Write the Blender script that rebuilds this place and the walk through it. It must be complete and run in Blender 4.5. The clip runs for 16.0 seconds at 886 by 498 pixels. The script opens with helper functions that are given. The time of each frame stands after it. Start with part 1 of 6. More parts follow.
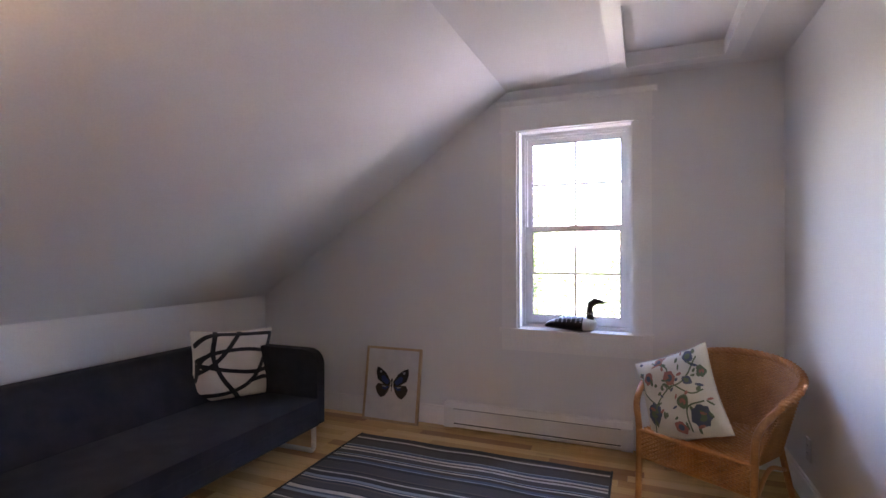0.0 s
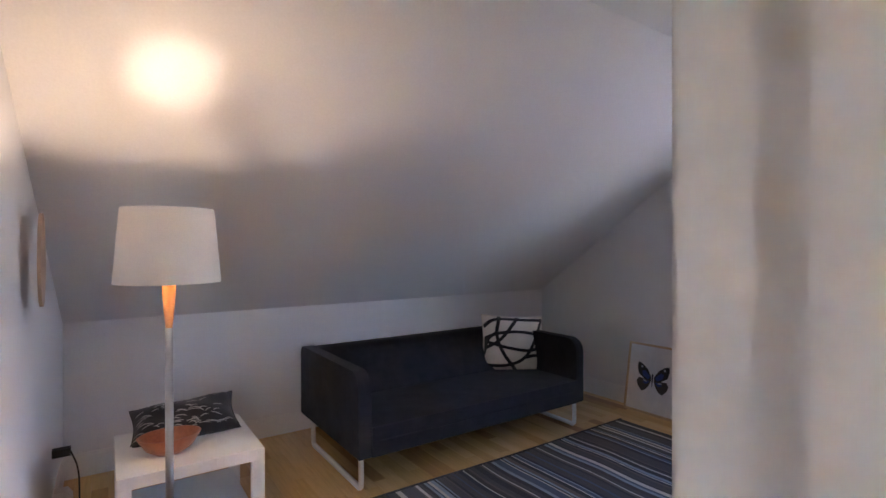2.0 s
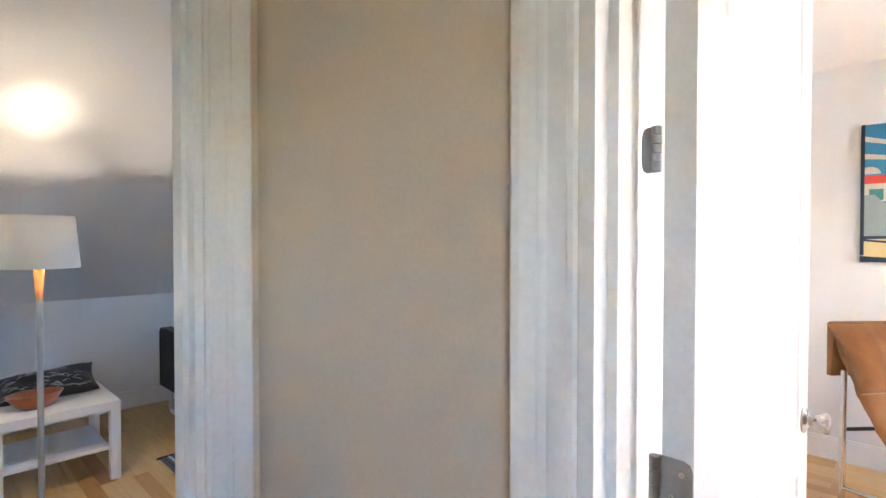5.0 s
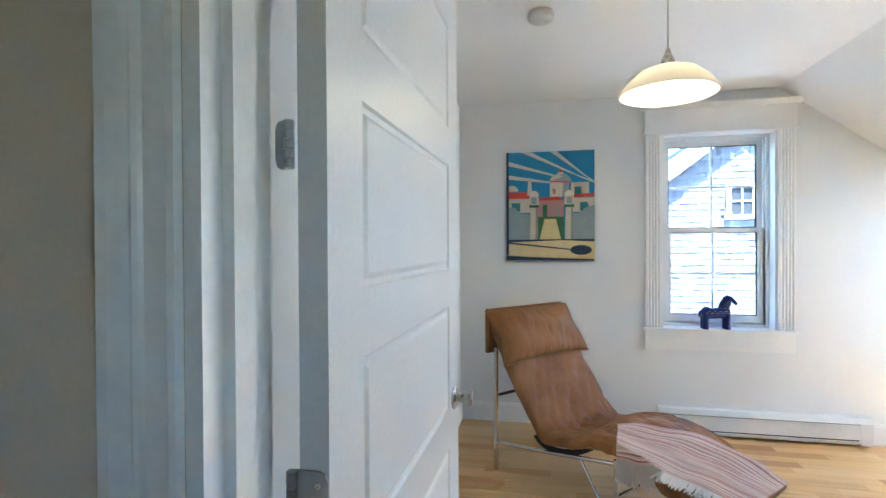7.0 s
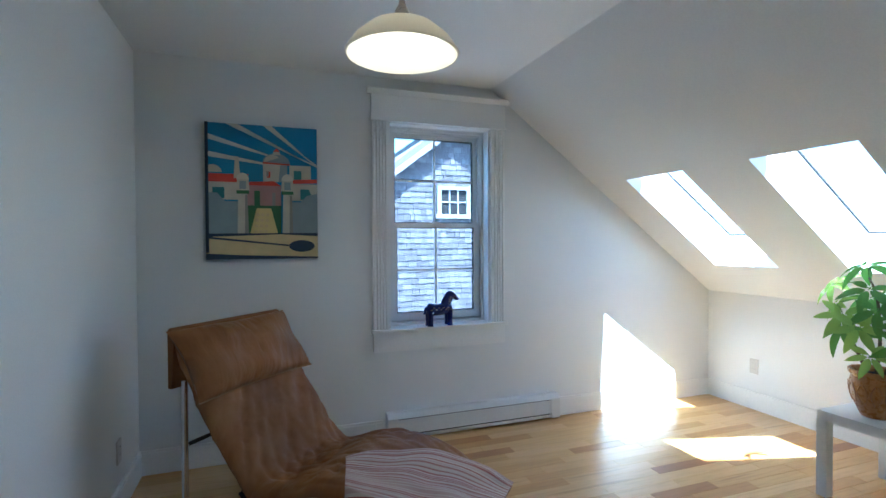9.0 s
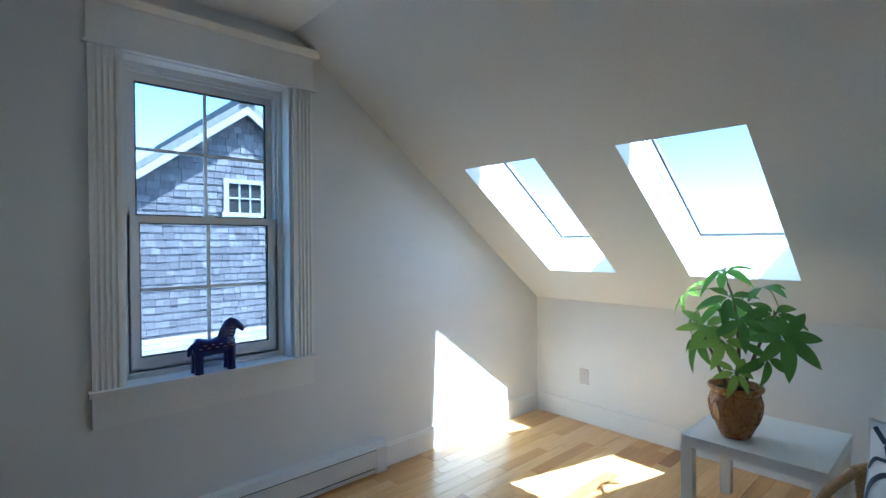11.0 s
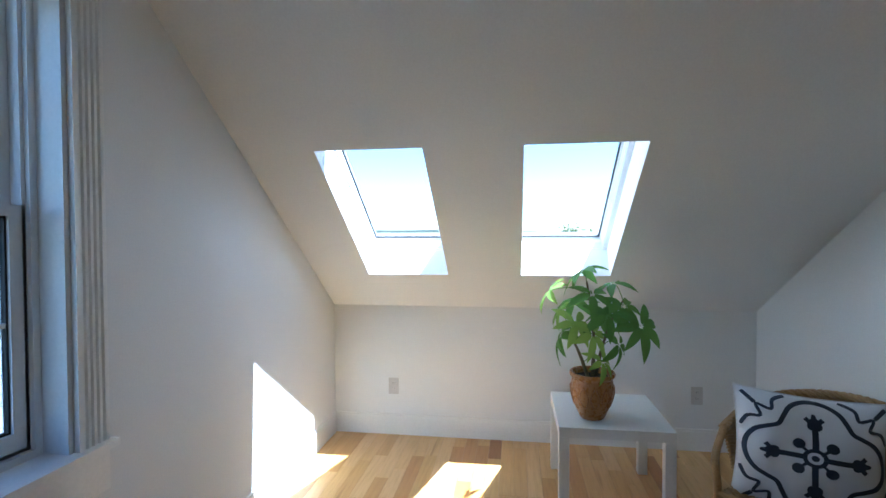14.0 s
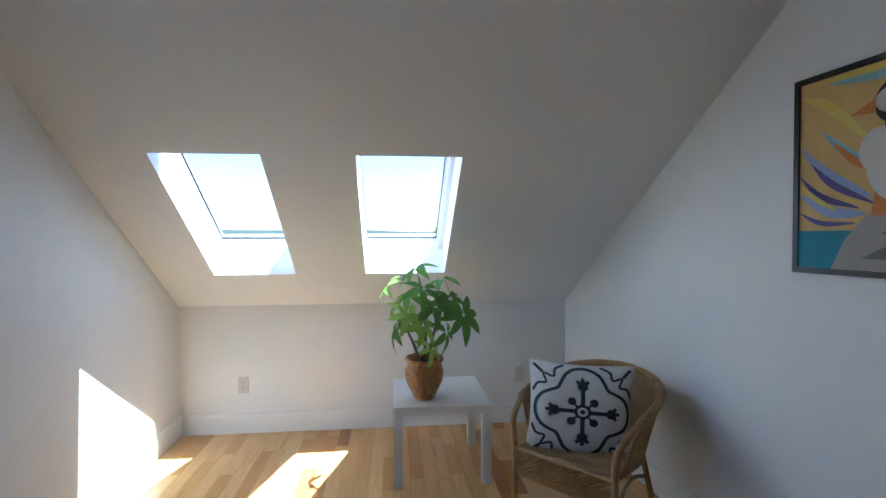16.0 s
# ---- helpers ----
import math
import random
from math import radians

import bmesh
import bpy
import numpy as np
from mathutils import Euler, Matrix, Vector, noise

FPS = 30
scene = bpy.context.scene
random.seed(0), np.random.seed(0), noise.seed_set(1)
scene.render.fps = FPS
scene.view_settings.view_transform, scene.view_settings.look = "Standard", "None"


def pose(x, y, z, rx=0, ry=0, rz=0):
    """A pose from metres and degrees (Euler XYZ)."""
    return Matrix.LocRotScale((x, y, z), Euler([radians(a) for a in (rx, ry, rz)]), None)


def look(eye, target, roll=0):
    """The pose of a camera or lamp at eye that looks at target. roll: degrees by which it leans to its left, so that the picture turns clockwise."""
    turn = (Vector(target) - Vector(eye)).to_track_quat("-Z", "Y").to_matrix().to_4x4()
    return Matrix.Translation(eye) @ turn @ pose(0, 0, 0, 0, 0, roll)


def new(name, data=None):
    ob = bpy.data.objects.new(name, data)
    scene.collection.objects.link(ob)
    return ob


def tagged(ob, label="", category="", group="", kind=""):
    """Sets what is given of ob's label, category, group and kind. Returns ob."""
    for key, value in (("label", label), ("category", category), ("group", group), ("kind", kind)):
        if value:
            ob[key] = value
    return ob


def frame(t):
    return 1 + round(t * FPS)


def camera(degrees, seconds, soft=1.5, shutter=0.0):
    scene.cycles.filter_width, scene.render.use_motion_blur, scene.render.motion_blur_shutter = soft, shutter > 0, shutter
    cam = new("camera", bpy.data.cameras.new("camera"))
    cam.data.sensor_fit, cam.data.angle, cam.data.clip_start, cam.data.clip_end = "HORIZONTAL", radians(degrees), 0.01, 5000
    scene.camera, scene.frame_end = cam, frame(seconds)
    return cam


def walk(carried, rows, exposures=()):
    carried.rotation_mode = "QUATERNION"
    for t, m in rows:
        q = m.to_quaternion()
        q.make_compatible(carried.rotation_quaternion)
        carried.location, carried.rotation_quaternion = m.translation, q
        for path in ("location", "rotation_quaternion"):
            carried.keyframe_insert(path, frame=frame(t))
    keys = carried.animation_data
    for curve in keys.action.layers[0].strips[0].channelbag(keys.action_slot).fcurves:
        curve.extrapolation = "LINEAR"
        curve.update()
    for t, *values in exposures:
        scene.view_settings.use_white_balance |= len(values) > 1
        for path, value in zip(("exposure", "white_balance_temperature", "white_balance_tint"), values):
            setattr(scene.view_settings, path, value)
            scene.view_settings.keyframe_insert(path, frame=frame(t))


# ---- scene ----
cam = camera(84.1, 16.0)
PATH = [
    (0, (-0.263, -3.435, 1.292), (-1.011, -1.58, 1.306), -0.1),
    (0.5, (-0.22, -3.544, 1.268), (-1.047, -1.724, 1.3), -0.2),
    (1, (-0.077, -3.619, 1.295), (-1.162, -1.939, 1.322), -0.3),
    (1.5, (0.103, -3.654, 1.325), (-1.299, -2.228, 1.334), -0.4),
    (2, (0.275, -3.719, 1.357), (-1.374, -2.588, 1.349), -0.1),
    (2.5, (0.433, -3.81, 1.358), (-1.347, -2.899, 1.344), 0.1),
    (3, (0.611, -3.84, 1.357), (-1.232, -3.063, 1.352), 0.0),
    (3.2, (0.71, -3.858, 1.358), (-1.141, -3.1, 1.354), -0.1),
    (5.3, (1.306, -3.902, 1.368), (0.073, -2.327, 1.344), 0.1),
    (5.5, (1.32, -3.903, 1.366), (0.18, -2.26, 1.35), 0.1),
    (6, (1.359, -3.897, 1.369), (0.471, -2.105, 1.34), -0.3),
    (6.5, (1.356, -3.882, 1.355), (0.709, -1.989, 1.344), -0.3),
    (7, (1.334, -3.804, 1.364), (0.937, -1.844, 1.346), -0.3),
    (7.5, (1.266, -3.697, 1.373), (1.176, -1.699, 1.347), -0.3),
    (8, (1.262, -3.571, 1.36), (1.466, -1.582, 1.331), -0.2),
    (8.5, (1.319, -3.399, 1.353), (1.785, -1.455, 1.318), -0.2),
    (9, (1.404, -3.245, 1.348), (2.08, -1.363, 1.314), -0.3),
    (9.5, (1.509, -3.085, 1.336), (2.349, -1.27, 1.311), -0.3),
    (9.7, (1.556, -3.009, 1.334), (2.466, -1.228, 1.312), -0.3),
    (12, (1.903, -1.922, 1.372), (3.55, -0.788, 1.331), -0.3),
    (12.5, (1.95, -1.691, 1.39), (3.719, -0.758, 1.34), -0.3),
    (13, (1.931, -1.453, 1.399), (3.806, -0.762, 1.337), -0.3),
    (13.5, (1.838, -1.318, 1.384), (3.785, -0.862, 1.329), -0.2),
    (14, (1.688, -1.271, 1.379), (3.666, -0.982, 1.332), -0.2),
    (14.5, (1.597, -1.274, 1.37), (3.587, -1.085, 1.327), -0.3),
    (15, (1.541, -1.314, 1.37), (3.537, -1.208, 1.325), -0.3),
    (15.5, (1.501, -1.388, 1.373), (3.501, -1.404, 1.326), -0.3),
    (16, (1.443, -1.482, 1.384), (3.432, -1.689, 1.336), -0.2),
]
walk(cam, [(t, look(eye, target, roll)) for t, eye, target, roll in PATH],
     [(0, 6.03, 7050, 34), (1.5, 5.93, 6700, 27), (2.2, 5.95, 6300, 26), (2.7, 6.12, 6150, 23), (3.2, 6.35, 6250, 21), (5.3, 6.08, 5600, 10), (5.7, 5.83, 5350, 7), (6.3, 5.03, 5100, 4), (7, 4.76, 5000, -2), (8, 4.26, 4650, -2), (9, 3.43, 4500, -4), (9.7, 3.06, 4500, -5), (12, 2.82, 4600, -4), (13.5, 2.84, 4700, -1), (16, 2.84, 4850, 2)])

# ---- light ----
world = bpy.data.worlds.new("sky")
world.use_nodes = True
scene.world = world
_nt = world.node_tree
_sky = _nt.nodes.new("ShaderNodeTexSky")
_sky.sky_type = "NISHITA"
_sky.sun_disc = False
_sky.sun_elevation = radians(68.5)
_sky.sun_rotation = radians(173.0)
_sky.air_density, _sky.dust_density, _sky.ozone_density = 1.0, 0.6, 1.2
_nt.links.new(_sky.outputs[0], _nt.nodes["Background"].inputs[0])
_nt.nodes["Background"].inputs[1].default_value = 0.15

_sun = new("sun", bpy.data.lights.new("sun", "SUN"))
_sun.data.energy, _sun.data.angle, _sun.data.color = 5.0, radians(0.5), (1.0, 0.97, 0.92)
_sun.matrix_world = look((0.05 * 20, -0.39 * 20, 20), (0, 0, 0))


def bulb_lamp(name, place, power, radius, colour):
    ob = new(name, bpy.data.lights.new(name, "POINT"))
    ob.data.energy, ob.data.shadow_soft_size, ob.data.color = power, radius, colour
    ob.location = place
    return ob


bulb_lamp("floor_lamp_bulb", (-1.45, -3.56, 1.425), 0.21, 0.015, (1.0, 0.74, 0.46))
# the floor lamp holds a reflector bulb that throws a spot up on the slope
_spot = new("reflector_bulb", bpy.data.lights.new("reflector_bulb", "SPOT"))
_spot.data.energy, _spot.data.shadow_soft_size, _spot.data.color = 0.32, 0.02, (1.0, 0.80, 0.55)
_spot.data.spot_size, _spot.data.spot_blend = radians(36), 1.0
_spot.matrix_world = look((-1.45, -3.56, 1.425), (-1.793, -3.495, 1.994))
# warm fill light added at an unseen side opening to brighten the hall
_hall = new("hall_fill_light", bpy.data.lights.new("hall_fill_light", "AREA"))
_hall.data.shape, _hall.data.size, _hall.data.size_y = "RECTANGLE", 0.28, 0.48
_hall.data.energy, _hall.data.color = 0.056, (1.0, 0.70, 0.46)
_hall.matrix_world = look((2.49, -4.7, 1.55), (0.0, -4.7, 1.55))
bulb_lamp("pendant_bulb", (1.85, -1.6, 2.03), 0.36, 0.05, (1.0, 0.78, 0.52))

# ---- materials ----


def node_mat(name):
    m = bpy.data.materials.new(name)
    m.use_nodes = True
    return m, m.node_tree, m.node_tree.nodes["Principled BSDF"]


def coords(nt, kind="Object", scale=(1, 1, 1)):
    tc = nt.nodes.new("ShaderNodeTexCoord")
    mp = nt.nodes.new("ShaderNodeMapping")
    mp.inputs["Scale"].default_value = scale
    nt.links.new(tc.outputs[kind], mp.inputs[0])
    return mp.outputs[0]


def noise_tex(nt, vec, scale, detail=4.0, rough=0.55):
    n = nt.nodes.new("ShaderNodeTexNoise")
    n.inputs["Scale"].default_value, n.inputs["Detail"].default_value, n.inputs["Roughness"].default_value = scale, detail, rough
    nt.links.new(vec, n.inputs["Vector"])
    return n.outputs["Fac"]


def ramp(nt, fac, stops):
    r = nt.nodes.new("ShaderNodeValToRGB")
    while len(r.color_ramp.elements) < len(stops):
        r.color_ramp.elements.new(0.5)
    for e, (p, c) in zip(r.color_ramp.elements, stops):
        e.position, e.color = p, (*c, 1)
    nt.links.new(fac, r.inputs[0])
    return r.outputs[0]


def mix(nt, a, b, fac, mode="MIX"):
    m = nt.nodes.new("ShaderNodeMix")
    m.data_type, m.blend_type = "RGBA", mode
    for sock, v in ((m.inputs[6], a), (m.inputs[7], b), (m.inputs[0], fac)):
        if isinstance(v, (int, float)):
            sock.default_value = v
        elif isinstance(v, tuple):
            sock.default_value = (*v, 1)
        else:
            nt.links.new(v, sock)
    return m.outputs[2]


def bump(nt, bsdf, height, strength, dist=0.002):
    b = nt.nodes.new("ShaderNodeBump")
    b.inputs["Strength"].default_value, b.inputs["Distance"].default_value = strength, dist
    nt.links.new(height, b.inputs["Height"])
    nt.links.new(b.outputs[0], bsdf.inputs["Normal"])


def surface(name, lo, hi, rough=0.6, big=1.2, fine=60.0, relief=0.15, dist=0.002, metal=0.0, spec=0.5):
    """A surface whose colour drifts between two tones, with fine relief."""
    m, nt, b = node_mat(name)
    v = coords(nt)
    c1 = ramp(nt, noise_tex(nt, v, big), [(0.3, lo), (0.7, hi)])
    f = noise_tex(nt, v, fine, 6.0)
    c = mix(nt, c1, ramp(nt, f, [(0.3, (0.9, 0.9, 0.9)), (0.7, (1, 1, 1))]), 0.6, "MULTIPLY")
    nt.links.new(c, b.inputs["Base Color"])
    r = nt.nodes.new("ShaderNodeMapRange")
    r.inputs[3].default_value, r.inputs[4].default_value = rough - 0.08, min(rough + 0.08, 1)
    nt.links.new(noise_tex(nt, v, big * 4), r.inputs[0])
    nt.links.new(r.outputs[0], b.inputs["Roughness"])
    b.inputs["Metallic"].default_value, b.inputs["Specular IOR Level"].default_value = metal, spec
    bump(nt, b, f, relief, dist)
    return m


WALL = surface("wall_paint", (0.785, 0.792, 0.796), (0.825, 0.832, 0.836), 0.62, 0.7, 140, 0.12, 0.001)
HALL = surface("hall_paint", (0.665, 0.56, 0.43), (0.715, 0.61, 0.475), 0.6, 0.7, 140, 0.12, 0.001)
CEIL = surface("ceiling_paint", (0.80, 0.805, 0.805), (0.84, 0.845, 0.845), 0.8, 0.6, 120, 0.15, 0.001)
TRIM = surface("trim_paint", (0.85, 0.85, 0.84), (0.89, 0.89, 0.88), 0.32, 1.5, 90, 0.06, 0.001)
DOORP = surface("door_paint", (0.78, 0.79, 0.80), (0.83, 0.84, 0.85), 0.35, 1.5, 110, 0.05, 0.001)
VINYL = surface("window_vinyl", (0.80, 0.81, 0.82), (0.86, 0.87, 0.88), 0.3, 2, 60, 0.02, 0.001)
ENAMEL = surface("heater_enamel", (0.76, 0.76, 0.75), (0.82, 0.82, 0.81), 0.38, 2, 80, 0.05, 0.001)
DARK = surface("dark_gap", (0.02, 0.02, 0.02), (0.03, 0.03, 0.03), 0.8)
CHROME = surface("chrome", (0.62, 0.62, 0.63), (0.70, 0.70, 0.71), 0.18, 8, 120, 0.02, 0.001, 1.0)
NICKEL = surface("brushed_nickel", (0.42, 0.38, 0.33), (0.55, 0.50, 0.44), 0.28, 9, 160, 0.05, 0.001, 1.0)
STEEL = surface("steel_hinge", (0.34, 0.34, 0.35), (0.42, 0.42, 0.43), 0.38, 9, 160, 0.05, 0.001, 1.0)
WHITELAC = surface("white_lacquer", (0.79, 0.80, 0.79), (0.81, 0.82, 0.81), 0.42, 2, 90, 0.01, 0.001)
PLASTIC = surface("white_plastic", (0.58, 0.56, 0.54), (0.64, 0.62, 0.60), 0.4, 4, 90, 0.03, 0.001)


def wood(name, tones, rough, grain=(2.5, 34, 34), per_object=True, relief=0.08):
    m, nt, b = node_mat(name)
    v = coords(nt, "Object", grain)
    if per_object:
        oi = nt.nodes.new("ShaderNodeObjectInfo")
        add = nt.nodes.new("ShaderNodeVectorMath")
        sc = nt.nodes.new("ShaderNodeMath")
        sc.operation, sc.inputs[1].default_value = "MULTIPLY", 60.0
        nt.links.new(oi.outputs["Random"], sc.inputs[0])
        nt.links.new(v, add.inputs[0])
        nt.links.new(sc.outputs[0], add.inputs[1])
        v = add.outputs[0]
        base = ramp(nt, oi.outputs["Random"], tones)
    else:
        base = ramp(nt, noise_tex(nt, v, 0.4), tones)
    g = noise_tex(nt, v, 1.6, 8.0, 0.65)
    c = mix(nt, base, ramp(nt, g, [(0.30, (0.72, 0.62, 0.50)), (0.55, (1, 1, 1))]), 0.55, "MULTIPLY")
    knots = noise_tex(nt, v, 0.35, 2.0)
    c = mix(nt, c, ramp(nt, knots, [(0.69, (1, 1, 1)), (0.78, (0.58, 0.45, 0.33))]), 0.7, "MULTIPLY")
    nt.links.new(c, b.inputs["Base Color"])
    b.inputs["Roughness"].default_value = rough
    b.inputs["Coat Weight"].default_value, b.inputs["Coat Roughness"].default_value = 0.25, 0.25
    bump(nt, b, g, relief, 0.001)
    return m


MAPLE = wood("maple_plank", [(0.0, (0.36, 0.155, 0.04)), (0.12, (0.54, 0.28, 0.08)), (0.4, (0.68, 0.42, 0.155)), (0.8, (0.74, 0.49, 0.215)), (1.0, (0.62, 0.36, 0.11))], 0.33)
OAK = wood("pale_wood_frame", [(0.3, (0.52, 0.38, 0.24)), (0.7, (0.62, 0.47, 0.31))], 0.5, (8, 8, 8), False)
TEAK = wood("orange_wood", [(0.3, (0.42, 0.16, 0.045)), (0.7, (0.50, 0.20, 0.06))], 0.4, (20, 20, 6), False)
BOWLW = wood("bowl_wood", [(0.3, (0.30, 0.085, 0.03)), (0.7, (0.38, 0.115, 0.04))], 0.35, (30, 30, 30), False)


def glass(name, tint):
    m, nt, b = node_mat(name)
    b.inputs["Transmission Weight"].default_value = 1.0
    b.inputs["Roughness"].default_value = 0.0
    b.inputs["IOR"].default_value = 1.02
    b.inputs["Base Color"].default_value = (*tint, 1)
    return m


# dark tints that dim the bright outdoors and sky seen through the panes
GLASS = glass("window_glass", (0.45, 0.455, 0.475))
ROOF_GLASS = glass("dimmed_roof_window_glass", (0.352, 0.332, 0.338))

# ---- builders ----


def box(bm, x0, y0, z0, x1, y1, z1, mi=0):
    v = [bm.verts.new(p) for p in ((x0, y0, z0), (x1, y0, z0), (x1, y1, z0), (x0, y1, z0), (x0, y0, z1), (x1, y0, z1), (x1, y1, z1), (x0, y1, z1))]
    for q in ((0, 3, 2, 1), (4, 5, 6, 7), (0, 1, 5, 4), (1, 2, 6, 5), (2, 3, 7, 6), (3, 0, 4, 7)):
        bm.faces.new([v[i] for i in q]).material_index = mi
    return v


def prism(bm, pts, axis, a, b, mi=0):
    """Extrudes a 2D outline (the two other axes in xyz order) from a to b along axis."""
    def put(p, w):
        c = list(p)
        c.insert("xyz".index(axis), w)
        return bm.verts.new(c)
    lo, hi = [put(p, a) for p in pts], [put(p, b) for p in pts]
    n = len(pts)
    fs = [bm.faces.new(lo[::-1]), bm.faces.new(hi)]
    for i in range(n):
        fs.append(bm.faces.new((lo[i], lo[(i + 1) % n], hi[(i + 1) % n], hi[i])))
    for f in fs:
        f.material_index = mi
    return fs


def lathe(bm, profile, centre=(0, 0, 0), seg=32, mi=0):
    """Turns (r, z) pairs about the z axis."""
    rings = []
    for r, z in profile:
        if r < 1e-5:
            rings.append([bm.verts.new((centre[0], centre[1], centre[2] + z))])
        else:
            rings.append([bm.verts.new((centre[0] + r * math.cos(2 * math.pi * i / seg), centre[1] + r * math.sin(2 * math.pi * i / seg), centre[2] + z)) for i in range(seg)])
    for a, b in zip(rings, rings[1:]):
        for i in range(seg):
            j = (i + 1) % seg
            if len(a) == 1 and len(b) > 1:
                bm.faces.new((a[0], b[j], b[i])).material_index = mi
            elif len(b) == 1 and len(a) > 1:
                bm.faces.new((a[i], a[j], b[0])).material_index = mi
            elif len(a) > 1:
                bm.faces.new((a[i], a[j], b[j], b[i])).material_index = mi


def tube(bm, pts, r, seg=10, closed=False, mi=0):
    """A round bar along a line of points; r is a number or one for each point."""
    pts = [Vector(p) for p in pts]
    n, rings, last = len(pts), [], None
    rr = r if isinstance(r, (list, tuple)) else [r] * n
    for i, p in enumerate(pts):
        if closed:
            d = (pts[(i + 1) % n] - pts[i - 1]).normalized()
        else:
            d = (pts[min(i + 1, n - 1)] - pts[max(i - 1, 0)]).normalized()
        if last is None:
            up = Vector((0, 0, 1)) if abs(d.z) < 0.9 else Vector((1, 0, 0))
            s = d.cross(up).normalized()
        else:
            s = (last - d * last.dot(d)).normalized()
        last = s
        t = d.cross(s)
        rings.append([bm.verts.new(p + rr[i] * (math.cos(2 * math.pi * k / seg) * s + math.sin(2 * math.pi * k / seg) * t)) for k in range(seg)])
    pairs = list(zip(rings, rings[1:])) + ([(rings[-1], rings[0])] if closed else [])
    for a, b in pairs:
        for k in range(seg):
            bm.faces.new((a[k], a[(k + 1) % seg], b[(k + 1) % seg], b[k])).material_index = mi
    if not closed:
        bm.faces.new(rings[0][::-1]).material_index = mi
        bm.faces.new(rings[-1]).material_index = mi


def smooth_line(pts, n=8):
    """A Catmull-Rom line through the points."""
    p = [Vector(q) for q in pts]
    p = [2 * p[0] - p[1]] + p + [2 * p[-1] - p[-2]]
    out = []
    for i in range(1, len(p) - 2):
        for k in range(n):
            t = k / n
            a, b, c, d = p[i - 1 : i + 3]
            out.append(0.5 * ((2 * b) + (c - a) * t + (2 * a - 5 * b + 4 * c - d) * t * t + (3 * b - a - 3 * c + d) * t ** 3))
    out.append(p[-2])
    return out


def mesh_from(name, bm, mats, smooth=False, bevel=0.0):
    if bevel:
        bmesh.ops.bevel(bm, geom=[e for e in bm.edges if e.is_manifold and e.calc_face_angle(0) > 0.6], offset=bevel, segments=2, affect="EDGES", profile=0.5)
    bmesh.ops.recalc_face_normals(bm, faces=bm.faces)
    me = bpy.data.meshes.new(name)
    if smooth:
        for f in bm.faces:
            f.smooth = True
    bm.to_mesh(me)
    bm.free()
    for m in mats if isinstance(mats, (list, tuple)) else [mats]:
        me.materials.append(m)
    if smooth:
        me.set_sharp_from_angle(angle=radians(50))
    return me


def part(name, bm, material, parent, label="", smooth=False, bevel=0.0, m=None):
    ob = new(name, mesh_from(name, bm, material, smooth, bevel))
    ob.parent = parent
    if m is not None:
        ob.matrix_basis = m
    if label:
        tagged(ob, label)
    return ob


def thing(name, label, category, group="", m=None, kind=""):
    ob = new(name)
    ob.empty_display_size = 0.1
    if m is not None:
        ob.matrix_basis = m
    return tagged(ob, label, category, group, kind)


def solid(name, bm, material, label, category="", kind="structure", bevel=0.0, smooth=False):
    ob = new(name, mesh_from(name, bm, material, smooth, bevel))
    return tagged(ob, label, category or name.split("_")[0], "", kind)


def B():
    return bmesh.new()


# ---- the shell of the house ----
SKEW = 0.105                    # the bright room's south wall runs out of square
KA, KB = -3.34, 5.03            # knee walls
KZA, KZB = 0.917, 0.905         # their heights
CA, CB, CZ = -1.152, 2.944, 2.44  # where the slopes meet the flat ceiling, and its height
MA, MB = (CZ - KZA) / (CA - KA), (CZ - KZB) / (KB - CB)
PA, PB = 0.523, 0.70            # the partition's faces
SA, SB = -3.93, -2.81           # south walls
HY = -3.42                      # hall end wall
WA = (-1.075, -0.309)           # window openings
WB = (2.18, 2.93)
WZ0, WZ1 = 0.755, 2.155
GT = 0.22


def south_y(x):
    return SB + 0.02 + (x - 4.96) * SKEW


def under(x):
    return min(KZA + MA * (x - KA), CZ, KZB + MB * (KB - x))


bm = B()


def gable_bit(x0, x1, z0=None, z1=None):
    cuts = sorted({x0, x1, *[c for c in (CA, CB) if x0 < c < x1]})
    for a, b in zip(cuts, cuts[1:]):
        lo = -0.3 if z0 is None else z0
        if z1 is None:
            prism(bm, [(a, lo), (b, lo), (b, under(b) + 0.1), (a, under(a) + 0.1)], "y", 0, GT)
        else:
            prism(bm, [(a, lo), (b, lo), (b, z1), (a, z1)], "y", 0, GT)


gable_bit(KA - 0.12, WA[0])
gable_bit(WA[1], WB[0])
gable_bit(WB[1], KB + 0.12)
for w in (WA, WB):
    gable_bit(*w, z1=WZ0 - 0.03)
    gable_bit(*w, z0=WZ1)
solid("wall_north", bm, WALL, "white painted gable wall with two sash windows", "wall")

bm = B()
box(bm, KA - 0.12, SA - 0.7, -0.3, KA, 0, KZA + 0.05)
solid("wall_west", bm, WALL, "low white knee wall behind the sofa", "wall")
bm = B()
box(bm, KB, -3.42, -0.3, KB + 0.12, 0, KZB + 0.05)
solid("wall_east", bm, WALL, "low white knee wall under the roof windows", "wall")

bm = B()
box(bm, PA, HY + 0.12, -0.3, PB, 0, CZ + 0.1)
solid("wall_partition", bm, WALL, "white partition between the two rooms", "wall")

